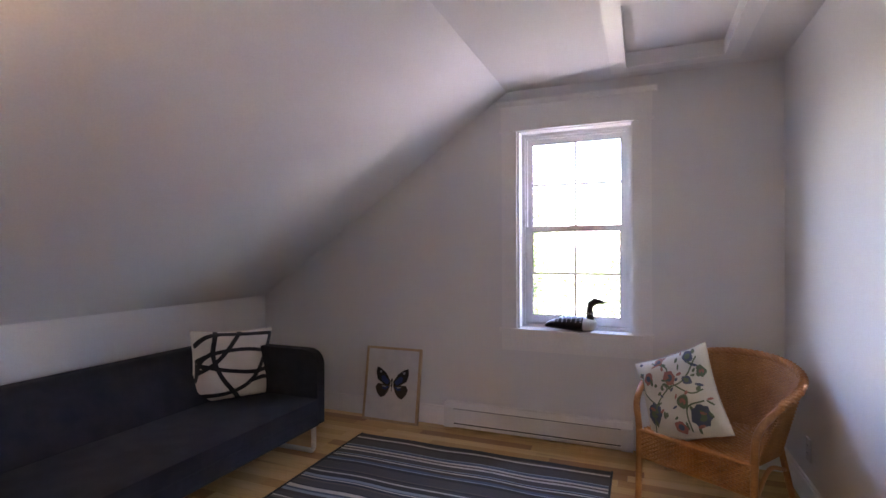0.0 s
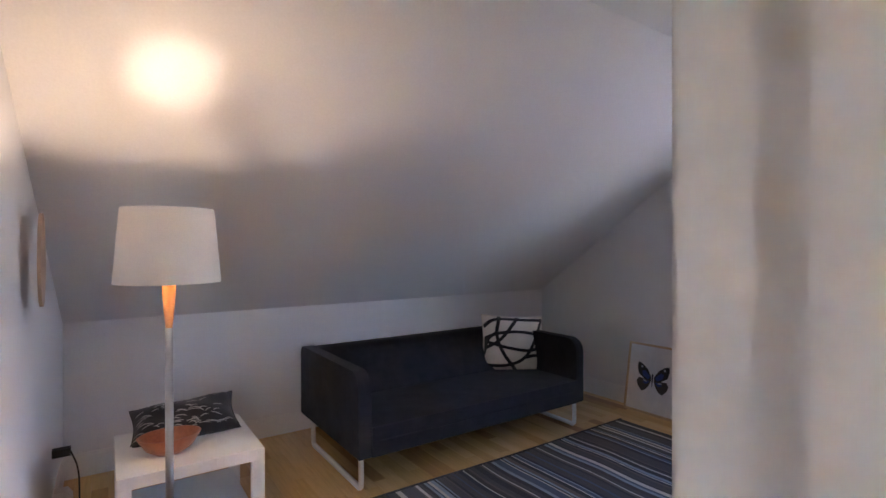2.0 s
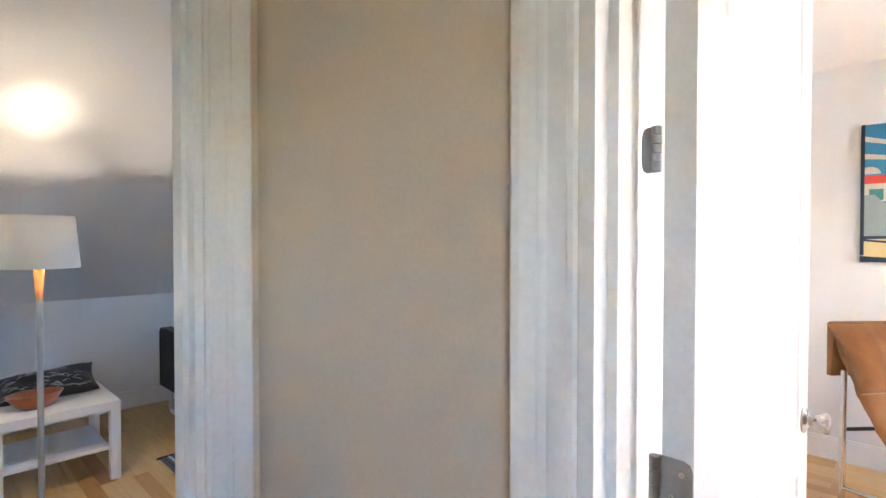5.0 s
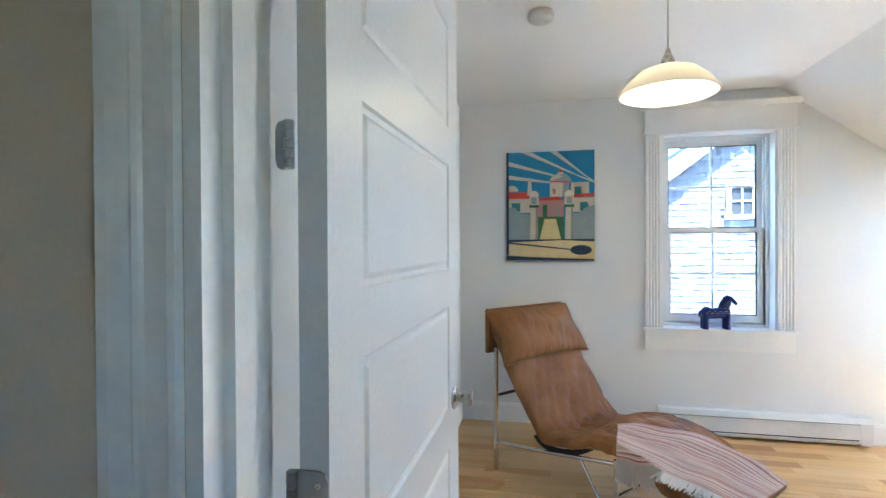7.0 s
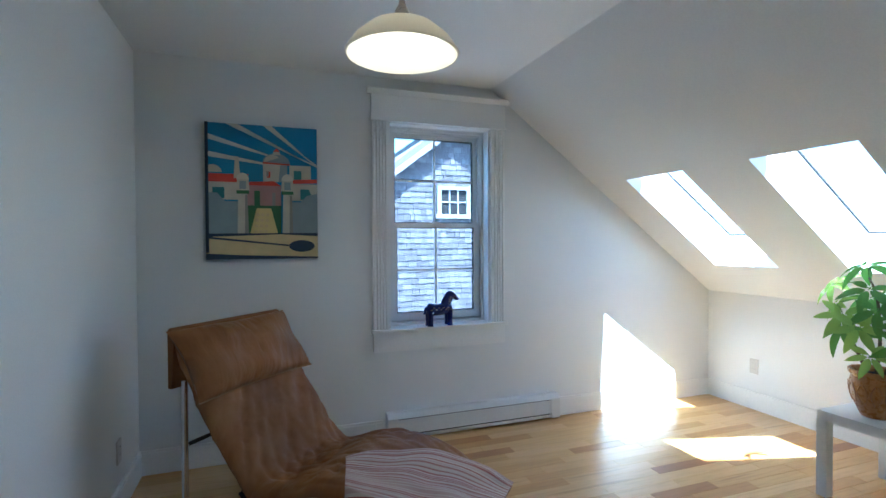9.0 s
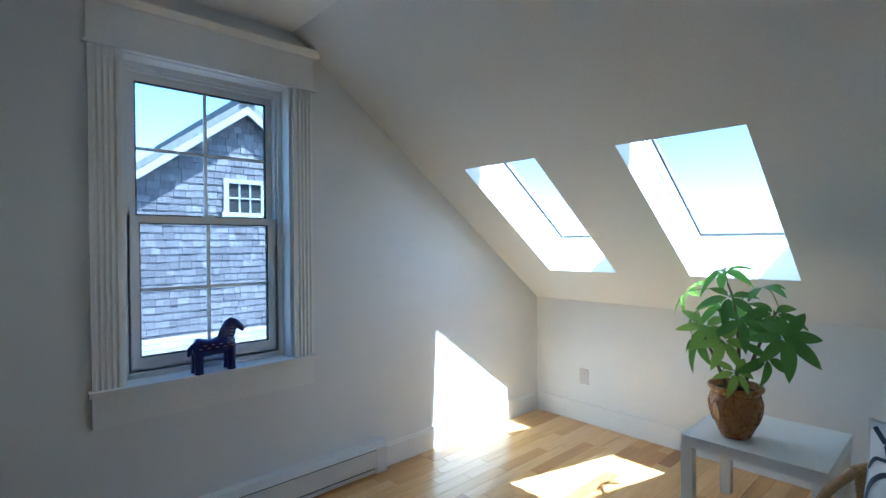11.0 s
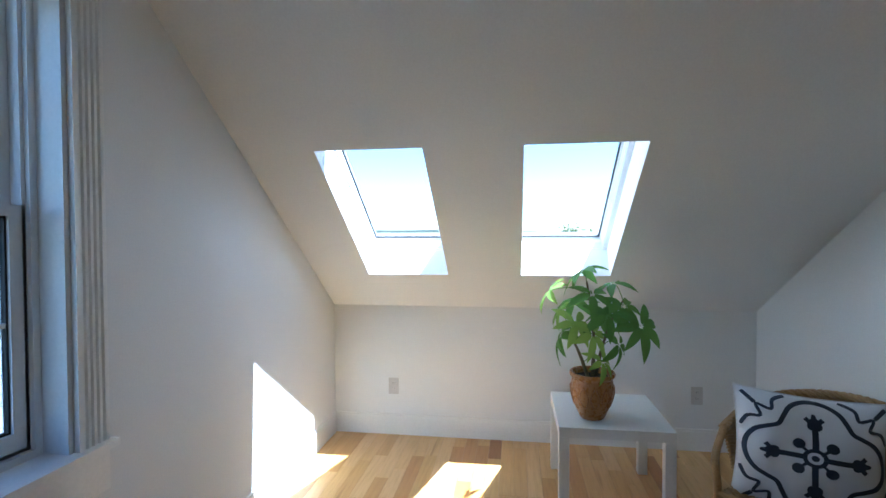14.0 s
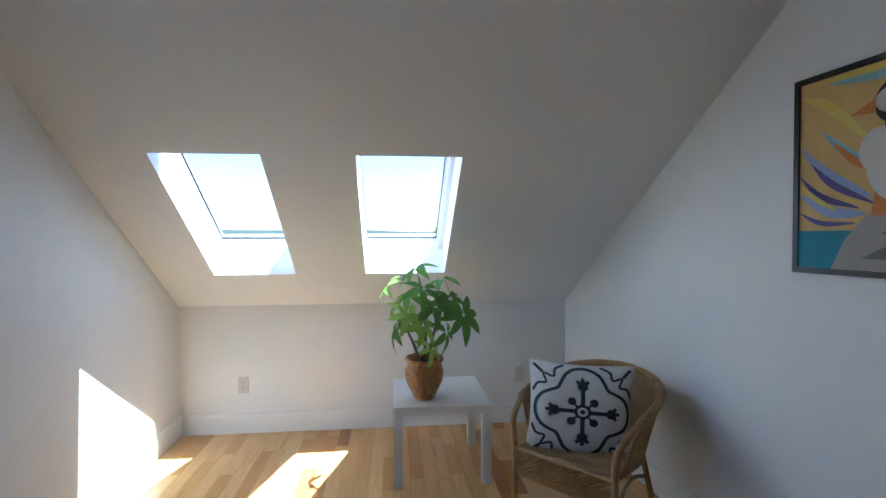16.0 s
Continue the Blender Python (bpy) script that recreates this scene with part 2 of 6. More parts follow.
# south wall of the sofa room, with the alcove by the door
XR = -1.56
SK = SA - 0.07
bm = B()
for f in prism(bm, [(KA, -0.3), (XR, -0.3), (XR, under(XR) + 0.08), (KA, KZA + 0.08)], "y", SA - 0.1, SA):
    for v in f.verts:
        if abs(v.co.x - XR) < 1e-4 and v.co.y > SA - 0.01:
            v.co.y = SK
box(bm, XR - 0.1, SA - 0.62, -0.3, XR, SA - 0.1, under(XR) + 0.08)
solid("wall_south_a", bm, WALL, "white wall with a return beside the door alcove", "wall")
bm = B()
prism(bm, [(XR - 0.1, -0.3), (0.3, -0.3), (0.3, CZ + 0.1), (CA, CZ + 0.1), (XR - 0.1, under(XR - 0.1) + 0.08)], "y", SA - 0.74, SA - 0.62)
solid("wall_alcove", bm, WALL, "white alcove wall beside the open door", "wall")

# wall between the sofa room and the hall, with its doorway
DA0, DA1, DH = -4.307, -3.531, 2.03
HX0, HX1 = 0.18, 0.29
bm = B()
box(bm, HX0, DA1, -0.3, HX1, HY, CZ + 0.1)
box(bm, HX0, SA - 0.62, -0.3, HX1, DA0, CZ + 0.1)
box(bm, HX0, DA0, DH, HX1, DA1, CZ + 0.1)
solid("wall_hall_west", bm, [HALL], "beige hall wall with a doorway", "wall")
bm = B()
box(bm, HX0 - 0.004, DA1, -0.02, HX0, HY + 0.12, CZ)
box(bm, HX0 - 0.004, SA - 0.62, -0.02, HX0, DA0, CZ)
box(bm, HX0 - 0.004, DA0, DH, HX0, DA1, CZ)
solid("wall_lining", bm, WALL, "white painted room face of the hall wall", "wall")

# hall end wall with the doorway to the bright room
DB0, DB1 = 1.02, 1.80
bm = B()
box(bm, HX0, HY, -0.3, DB0, HY + 0.11, CZ + 0.1)
box(bm, DB1, HY, -0.3, 2.5, HY + 0.11, CZ + 0.1)
box(bm, DB0, HY, DH, DB1, HY + 0.11, CZ + 0.1)
solid("wall_hall_end", bm, HALL, "beige hall end wall with a doorway", "wall")
bm = B()
box(bm, PB, HY + 0.11, -0.02, DB0, HY + 0.114, CZ)
box(bm, DB1, HY + 0.11, -0.02, 2.38, HY + 0.114, CZ)
box(bm, DB0, HY + 0.11, DH, DB1, HY + 0.114, CZ)
box(bm, HX0, HY + 0.11, -0.02, PA, HY + 0.12, CZ)
solid("wall_lining", bm, WALL, "white painted room face of the hall end wall", "wall")
bm = B()
prism(bm, [(2.4, -0.3), (KB + 0.05, -0.3), (KB + 0.05, KZB + 0.08), (CB, CZ + 0.08), (2.4, CZ + 0.08)], "y", SB - 0.12, SB)
for v in bm.verts:
    v.co.y = south_y(v.co.x) - (0.12 if v.co.y < SB - 0.06 else 0.0)
box(bm, 2.38, HY + 0.114, -0.3, 2.4, south_y(2.4), CZ + 0.1)
solid("wall_south_b", bm, WALL, "white south wall of the bright room", "wall")
# unseen closing walls, set well back to keep the hall dim
bm = B()
box(bm, HX1, -7.3, -0.3, 2.5, -7.2, CZ + 0.1)
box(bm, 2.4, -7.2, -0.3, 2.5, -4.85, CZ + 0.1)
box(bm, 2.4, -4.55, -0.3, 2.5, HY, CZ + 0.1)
# opening added out of view for the hall's fill light
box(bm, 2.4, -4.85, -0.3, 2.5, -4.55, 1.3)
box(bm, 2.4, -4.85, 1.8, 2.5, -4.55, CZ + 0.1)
box(bm, HX0, -7.2, -0.3, HX1, SA - 0.62, CZ + 0.1)
solid("wall_hall_back", bm, HALL, "plain beige walls added out of view to close the hall", "wall")

# ceilings
AB = math.atan(MB)


def on_roof(u, y, n):
    """A place by its way up the bright room's slope, along it, and out from it."""
    return (KB - u * math.cos(AB) + n * math.sin(AB), y, KZB + u * math.sin(AB) + n * math.cos(AB))


def roof_box(bm, u0, u1, y0, y1, n0, n1, mi=0):
    v = [bm.verts.new(on_roof(u, y, n)) for u, y, n in ((u0, y0, n0), (u1, y0, n0), (u1, y1, n0), (u0, y1, n0), (u0, y0, n1), (u1, y0, n1), (u1, y1, n1), (u0, y1, n1))]
    for q in ((0, 3, 2, 1), (4, 5, 6, 7), (0, 1, 5, 4), (1, 2, 6, 5), (2, 3, 7, 6), (3, 0, 4, 7)):
        bm.faces.new([v[i] for i in q]).material_index = mi


bm = B()
prism(bm, [(KA - 0.3, KZA - 0.3 * MA), (CA, CZ), (CA, CZ + 0.25), (KA - 0.3, KZA - 0.3 * MA + 0.25)], "y", SA - 0.75, 0.3)
solid("ceiling_slope_a", bm, CEIL, "white sloping ceiling over the sofa", "ceiling")
HX, HXE, HYS, HYN = -0.345, 0.19, -1.02, -0.20   # hatch opening
bm = B()
for x0, x1, y0, y1 in ((CA, HX, -7.3, 0.3), (HXE, CB, -7.3, 0.3), (HX, HXE, -7.3, HYS), (HX, HXE, HYN, 0.3)):
    box(bm, x0, y0, CZ, x1, y1, CZ + 0.25)
solid("ceiling_flat", bm, CEIL, "flat white ceiling with an attic hatch", "ceiling")
SU0, SU1 = (KB - 4.70) / math.cos(AB), (KB - 3.845) / math.cos(AB)
SKY = ((-0.864, -0.357), (-1.83, -1.31))
UT = (KB - CB) / math.cos(AB)
RT = 0.19
bm = B()
roof_box(bm, -0.4, SU0, -3.5, 0.3, 0, RT)
roof_box(bm, SU1, UT, -3.5, 0.3, 0, RT)
edges = (-3.5, SKY[1][0], SKY[1][1], SKY[0][0], SKY[0][1], 0.3)
for a, b in zip(edges[::2], edges[1::2]):
    roof_box(bm, SU0, SU1, a, b, 0, RT)
prism(bm, [(CB, CZ), (CB, CZ + 0.25), on_roof(UT, 0, RT)[::2]], "y", -3.5, 0.3)
solid("ceiling_slope_b", bm, CEIL, "white sloping ceiling with two roof windows", "ceiling")

# ground below and hall floor base
bm = B()
box(bm, KA - 0.12, -7.3, -0.3, KB + 0.12, GT, -0.022)
FLOOR = solid("floor", bm, MAPLE, "maple strip floor laid through both rooms", "floor")

# ---- more materials ----


def fabric(name, lo, hi, rough=0.9, weave=900.0, relief=0.3, big=5.0, sheen=0.2):
    m, nt, b = node_mat(name)
    v = coords(nt)
    c = ramp(nt, noise_tex(nt, v, big), [(0.3, lo), (0.7, hi)])
    w = noise_tex(nt, v, weave, 2.0)
    c = mix(nt, c, ramp(nt, w, [(0.3, (0.8, 0.8, 0.8)), (0.7, (1, 1, 1))]), 0.6, "MULTIPLY")
    nt.links.new(c, b.inputs["Base Color"])
    b.inputs["Roughness"].default_value, b.inputs["Sheen Weight"].default_value = rough, sheen
    bump(nt, b, w, relief, 0.001)
    return m


SOFA = fabric("charcoal_upholstery", (0.0125, 0.013, 0.020), (0.026, 0.0265, 0.037), 0.95, 500, 0.4, 9, 0.03)
CREAM = fabric("cream_cotton", (0.66, 0.60, 0.52), (0.74, 0.68, 0.60))
BLACKF = fabric("black_cotton", (0.012, 0.012, 0.013), (0.02, 0.02, 0.022))
WHITEF = fabric("white_cotton", (0.72, 0.72, 0.73), (0.78, 0.78, 0.80))
NAVYF = fabric("navy_print", (0.018, 0.030, 0.055), (0.03, 0.045, 0.075))
FLORAL = fabric("ivory_cotton", (0.66, 0.63, 0.52), (0.72, 0.69, 0.58))
F_RED = fabric("rose_print", (0.34, 0.12, 0.09), (0.45, 0.20, 0.15))
F_GREEN = fabric("leaf_print", (0.10, 0.14, 0.08), (0.17, 0.21, 0.12))
F_BLUE = fabric("slate_print", (0.06, 0.08, 0.12), (0.12, 0.14, 0.18))
THROW_BASE = fabric("throw_linen", (0.47, 0.31, 0.27), (0.55, 0.39, 0.34), 0.95, 700, 0.5)
THROW_RED = fabric("throw_red", (0.30, 0.085, 0.07), (0.37, 0.12, 0.10), 0.95, 700, 0.5)
THROW_CREAM = fabric("throw_cream", (0.60, 0.48, 0.40), (0.66, 0.55, 0.47), 0.95, 700, 0.5)
FRINGE = fabric("fringe_thread", (0.55, 0.50, 0.46), (0.66, 0.60, 0.56))


def leather_mat(name, lo, hi):
    m, nt, b = node_mat(name)
    v = coords(nt)
    c = ramp(nt, noise_tex(nt, v, 4.5, 5.0), [(0.3, lo), (0.7, hi)])
    warp = nt.nodes.new("ShaderNodeMapping")
    warp.inputs["Rotation"].default_value, warp.inputs["Scale"].default_value = (0.0, 0.6, 0.5), (3.2, 1.0, 0.8)
    nt.links.new(v, warp.inputs[0])
    cr = noise_tex(nt, warp.outputs[0], 3.2, 4.0, 0.5)
    pore = noise_tex(nt, v, 260.0, 3.0)
    # low parts of the folds coloured darker, crease shade put into the base colour
    c = mix(nt, c, ramp(nt, cr, [(0.34, (0.70, 0.62, 0.55)), (0.5, (1, 1, 1))]), 0.6, "MULTIPLY")
    nt.links.new(c, b.inputs["Base Color"])
    b.inputs["Roughness"].default_value, b.inputs["Specular IOR Level"].default_value = 0.48, 0.22
    add = nt.nodes.new("ShaderNodeMath")
    add.operation, add.inputs[1].default_value = "MULTIPLY_ADD", 0.06
    nt.links.new(pore, add.inputs[0])
    nt.links.new(cr, add.inputs[2])
    bump(nt, b, add.outputs[0], 0.7, 0.04)
    return m


LEATHER = leather_mat("tan_leather", (0.222, 0.096, 0.031), (0.308, 0.145, 0.052))
BLACKW = surface("black_webbing", (0.012, 0.012, 0.012), (0.02, 0.02, 0.02), 0.7)


def shade_mat(name, colour, through_part):
    m, nt, b = node_mat(name)
    v = coords(nt)
    c = ramp(nt, noise_tex(nt, v, 300, 2.0), [(0.3, tuple(0.93 * k for k in colour)), (0.7, colour)])
    nt.links.new(c, b.inputs["Base Color"])
    b.inputs["Roughness"].default_value = 0.6
    tr = nt.nodes.new("ShaderNodeBsdfTranslucent")
    nt.links.new(c, tr.inputs[0])
    mx = nt.nodes.new("ShaderNodeMixShader")
    mx.inputs[0].default_value = through_part
    nt.links.new(b.outputs[0], mx.inputs[1])
    nt.links.new(tr.outputs[0], mx.inputs[2])
    nt.links.new(mx.outputs[0], nt.nodes["Material Output"].inputs[0])
    return m


LINEN = shade_mat("linen_shade", (0.82, 0.79, 0.75), 0.07)
OPAL = shade_mat("opal_glass", (0.85, 0.80, 0.70), 0.35)
LEAF = shade_mat("green_leaf", (0.14, 0.285, 0.055), 0.42)
LEAF_PALE = shade_mat("young_green_leaf", (0.31, 0.48, 0.10), 0.42)
GREY_POLE = surface("grey_metal", (0.40, 0.39, 0.37), (0.48, 0.47, 0.45), 0.35, 6, 120, 0.03, 0.001, 0.8)
POTM = surface("glazed_terracotta", (0.30, 0.135, 0.04), (0.46, 0.225, 0.07), 0.28, 14, 60, 0.35, 0.003)
POTD = surface("dark_glaze", (0.24, 0.10, 0.03), (0.36, 0.165, 0.05), 0.3, 12, 60, 0.3, 0.002)
SOIL = surface("soil", (0.02, 0.014, 0.01), (0.05, 0.035, 0.025), 0.95, 40, 120, 0.8, 0.006)
BARK = surface("stem_bark", (0.10, 0.085, 0.05), (0.17, 0.14, 0.08), 0.8, 30, 90, 0.5, 0.003)
COBALT = surface("cobalt_glaze", (0.012, 0.018, 0.10), (0.02, 0.03, 0.17), 0.18, 14, 80, 0.1, 0.001)
GOLDP = surface("gold_brush_paint", (0.30, 0.26, 0.16), (0.38, 0.33, 0.2), 0.35)
LOON_BLACK = surface("black_paint", (0.012, 0.013, 0.014), (0.02, 0.02, 0.022), 0.4)
LOON_WHITE = surface("white_bird_paint", (0.62, 0.62, 0.62), (0.7, 0.7, 0.7), 0.5)


def wicker(name, lo, hi):
    m, nt, b = node_mat(name)
    v = coords(nt)
    n1 = noise_tex(nt, v, 12)
    n2 = noise_tex(nt, v, 150, 3.0)
    c = ramp(nt, n1, [(0.3, lo), (0.7, hi)])
    c = mix(nt, c, ramp(nt, n2, [(0.3, (0.70, 0.64, 0.58)), (0.65, (1, 1, 1))]), 0.8, "MULTIPLY")
    nt.links.new(c, b.inputs["Base Color"])
    b.inputs["Roughness"].default_value = 0.45
    bump(nt, b, n2, 0.4, 0.002)
    return m


WICK_A = wicker("honey_wicker", (0.45, 0.185, 0.05), (0.60, 0.275, 0.085))
WICK_B = wicker("straw_wicker", (0.32, 0.19, 0.072), (0.46, 0.29, 0.12))


def flat(name, c, rough=0.6):
    k = tuple(0.88 * v for v in c)
    return surface(name, k, c, rough, 12, 160, 0.12, 0.001)


# ---- trim: baseboards, casings, heaters ----


def baseboard(x0, y0, x1, y1, nx, ny):
    """A board with a small cap along a wall face; (nx, ny) points into the room."""
    bm = B()
    for h0, h1, t in ((0.0, 0.125, 0.015), (0.125, 0.14, 0.011)):
        xs, ys = sorted((x0, x1)), sorted((y0, y1))
        box(bm, xs[0] + min(0, nx * t), ys[0] + min(0, ny * t), h0, xs[1] + max(0, nx * t), ys[1] + max(0, ny * t), h1)
    solid("baseboard", bm, TRIM, "white painted wooden baseboard", "baseboard")


baseboard(KA, 0, -1.63, 0, 0, -1)
baseboard(-0.30, 0, PA, 0, 0, -1)
baseboard(KA, SA, KA, -0.015, 1, 0)
baseboard(PA, HY + 0.12, PA, -0.015, -1, 0)
baseboard(KA + 0.015, SA - 0.01, -2.75, SA - 0.01, 0, 1)
baseboard(PB, 0, 2.14, 0, 0, -1)
baseboard(3.49, 0, KB, 0, 0, -1)
baseboard(KB, SB, KB, -0.015, -1, 0)
baseboard(PB, HY + 0.114, PB, -0.015, 1, 0)
bm = B()
for h0, h1, t in ((0.0, 0.125, 0.015), (0.125, 0.14, 0.011)):
    prism(bm, [(2.4, south_y(2.4)), (KB - 0.015, south_y(KB - 0.015)), (KB - 0.015, south_y(KB - 0.015) + t), (2.4, south_y(2.4) + t)], "z", h0, h1)
solid("baseboard", bm, TRIM, "white painted wooden baseboard", "baseboard")


def heater(name, x0, x1, y, d=-1, h=0.185, depth=0.07):
    ob = thing(name, "long white enamelled electric baseboard heater on the wall", "heater", "baseboard heaters")
    s = d
    def yy(v):
        return y + s * v
    bm = B()
    prism(bm, [(yy(0), 0.012), (yy(depth - 0.012), 0.012), (yy(depth - 0.002), 0.022), (yy(depth - 0.002), 0.036), (yy(depth - 0.02), 0.036), (yy(depth - 0.02), 0.048), (yy(depth), 0.048), (yy(depth), h - 0.03), (yy(depth - 0.02), h), (yy(0), h)], "x", x0 + 0.07, x1 - 0.07)
    part("body", bm, ENAMEL, ob)
    bm = B()
    prism(bm, [(yy(depth - 0.03), 0.0365), (yy(depth - 0.012), 0.0365), (yy(depth - 0.012), 0.0475), (yy(depth - 0.03), 0.0475)], "x", x0 + 0.075, x1 - 0.075)
    part("vent", bm, DARK, ob, "dark lower vent slot")
    for a, b in ((x0, x0 + 0.07), (x1 - 0.07, x1)):
        bm = B()
        prism(bm, [(yy(0), 0.012), (yy(depth + 0.002), 0.012), (yy(depth + 0.002), h - 0.028), (yy(depth - 0.018), h + 0.003), (yy(0), h + 0.003)], "x", a, b)
        part("end_cap", bm, ENAMEL, ob, bevel=0.003)
    bm = B()
    box(bm, x0 + 0.075, min(yy(depth), yy(depth + 0.001)) - 0.0005, h - 0.036, x1 - 0.075, max(yy(depth), yy(depth + 0.001)) + 0.0005, h - 0.033)
    part("seam", bm, DARK, ob, "dark seam under the top edge")
    return ob


heater("baseboard_heater", -1.615, -0.315, 0.0)
heater("baseboard_heater", 2.15, 3.475, 0.0)
heater("baseboard_heater", -2.75, -1.75, SA, 1)


def window(name, x0, x1, fluted, label):
    win = thing(name, label, "window", kind="structure")
    z0, z1 = WZ0, WZ1
    bm = B()
    box(bm, x0, 0.0, z0, x0 + 0.012, GT, z1)
    box(bm, x1 - 0.012, 0.0, z0, x1, GT, z1)
    box(bm, x0, 0.0, z1 - 0.012, x1, GT, z1)
    part("jamb", bm, TRIM, win)
    bm = B()
    a, b, lo, hi = x0 + 0.012, x1 - 0.012, z0, z1 - 0.012
    for t, ya, yb in ((0.022, 0.085, 0.17), (0.034, 0.10, 0.17)):
        box(bm, a, ya, lo, a + t, yb, hi)
        box(bm, b - t, ya, lo, b, yb, hi)
        box(bm, a + t, ya, hi - t, b - t, yb, hi)
        box(bm, a + t, ya, lo, b - t, yb, lo + t)
    part("window_frame", bm, VINYL, win)
    mid = 1.458
    a, b = a + 0.024, b - 0.024
    for nm, s0, s1, ya, yb, st in (("upper_sash", mid - 0.012, hi - 0.026, 0.135, 0.16, 0.040), ("lower_sash", lo + 0.024, mid + 0.016, 0.10, 0.134, 0.046)):
        bm = B()
        box(bm, a, ya, s0, a + st, yb, s1)
        box(bm, b - st, ya, s0, b, yb, s1)
        box(bm, a + st, ya, s1 - (0.032 if nm == "lower_sash" else st), b - st, yb, s1)
        box(bm, a + st, ya, s0, b - st, yb, s0 + (0.06 if nm == "lower_sash" else 0.03))
        sash = part(nm, bm, VINYL, win, bevel=0.003)
        ga, gb, g0, g1 = a + st, b - st, s0 + (0.06 if nm == "lower_sash" else 0.03), s1 - (0.032 if nm == "lower_sash" else st)
        yc = (ya + yb) / 2
        bm = B()
        for q in ((ga, g0, ga + 0.006, g1), (gb - 0.006, g0, gb, g1), (ga, g0, gb, g0 + 0.006), (ga, g1 - 0.006, gb, g1)):
            box(bm, q[0], yc - 0.008, q[1], q[2], yc + 0.008, q[3])
        part("gasket", bm, DARK, sash, "thin dark glazing gasket")
        xm, zm = (ga + gb) / 2, (g0 + g1) / 2
        bm = B()
        box(bm, xm - 0.007, yc - 0.006, g0, xm + 0.007, yc + 0.006, g1)
        box(bm, ga, yc - 0.006, zm - 0.007, xm - 0.007, yc + 0.006, zm + 0.007)
        box(bm, xm + 0.007, yc - 0.006, zm - 0.007, gb, yc + 0.006, zm + 0.007)
        part("muntin", bm, VINYL, sash)
        for pa, pb in ((ga, xm - 0.007), (xm + 0.007, gb)):
            for qa, qb in ((g0, zm - 0.007), (zm + 0.007, g1)):
                bm = B()
                box(bm, pa, yc - 0.002, qa, pb, yc + 0.002, qb)
                pane = part("pane", bm, GLASS, sash)
                pane.visible_shadow = False
    bm = B()
    box(bm, (x0 + x1) / 2 - 0.025, 0.088, mid + 0.016, (x0 + x1) / 2 + 0.025, 0.118, mid + 0.026)
    part("sash_lock", bm, VINYL, win, bevel=0.002)
    cw = 0.112
    for ca, cb in ((x0 - cw, x0 - 0.004), (x1 + 0.004, x1 + cw)):
        bm = B()
        if fluted:
            n, w = 4, (cb - ca)
            pts = [(ca, -0.001), (ca, -0.02)]
            for k in range(n):
                p = ca + w * (0.12 + 0.76 * (k + 0.1) / n)
                q = ca + w * (0.12 + 0.76 * (k + 0.9) / n)
                pts += [(p, -0.02), (p + 0.005, -0.0145), (q - 0.005, -0.0145), (q, -0.02)]
            pts += [(cb, -0.02), (cb, -0.001)]
            prism(bm, pts, "z", z0, z1)
        else:
            box(bm, ca, -0.02, z0, cb, -0.001, z1)
        part("casing", bm, TRIM, win, bevel=0.0 if fluted else 0.0025)
    bm = B()
    box(bm, x0 - cw - 0.005, -0.022, z1 + 0.002, x1 + cw + 0.005, -0.001, z1 + 0.172)
    box(bm, x0 - cw - 0.017, -0.03, z1 - 0.006, x1 + cw + 0.017, -0.001, z1 + 0.006)
    part("head_casing", bm, TRIM, win, bevel=0.002)
    bm = B()
    top = z1 + 0.172
    lx, rx = x0 - cw - 0.035, x1 + cw + 0.035
    prism(bm, [(-0.001, top), (-0.03, top), (-0.05, top + 0.028), (-0.05, top + 0.036), (-0.001, top + 0.036)], "x", lx, rx)
    part("crown_moulding", bm, TRIM, win)
    bm = B()
    box(bm, x0 - cw - 0.012, -0.045, z0 - 0.022, x1 + cw + 0.012, 0.0, z0 - 0.0)
    box(bm, x0 + 0.001, 0.0, z0 - 0.022, x1 - 0.001, 0.10, z0)
    part("window_sill", bm, TRIM, win, bevel=0.004)
    bm = B()
    box(bm, x0 - cw, -0.019, z0 - 0.155, x1 + cw, -0.001, z0 - 0.022)
    part("apron", bm, TRIM, win, bevel=0.002)
    return win


window("window_1", *WA, False, "white double-hung sash window with plain flat casing")
window("window_2", *WB, True, "white double-hung sash window with fluted casing")

# attic hatch
bm = B()
box(bm, HX - 0.02, HYS - 0.02, CZ + 0.085, HXE + 0.02, HYN + 0.02, CZ + 0.11)
hatch = thing("attic_hatch", "flat white attic hatch panel set in a boxed ceiling recess", "hatch")
part("panel", bm, CEIL, hatch)
bm = B()
for q in ((HX - 0.09, HYS - 0.09, HX, HYN + 0.09), (HXE, HYS - 0.09, HXE + 0.09, HYN + 0.09), (HX, HYS - 0.09, HXE, HYS), (HX, HYN, HXE, HYN + 0.09)):
    box(bm, q[0], q[1], CZ - 0.007, q[2], q[3], CZ - 0.001)
part("trim_frame", bm, TRIM, hatch, bevel=0.003)

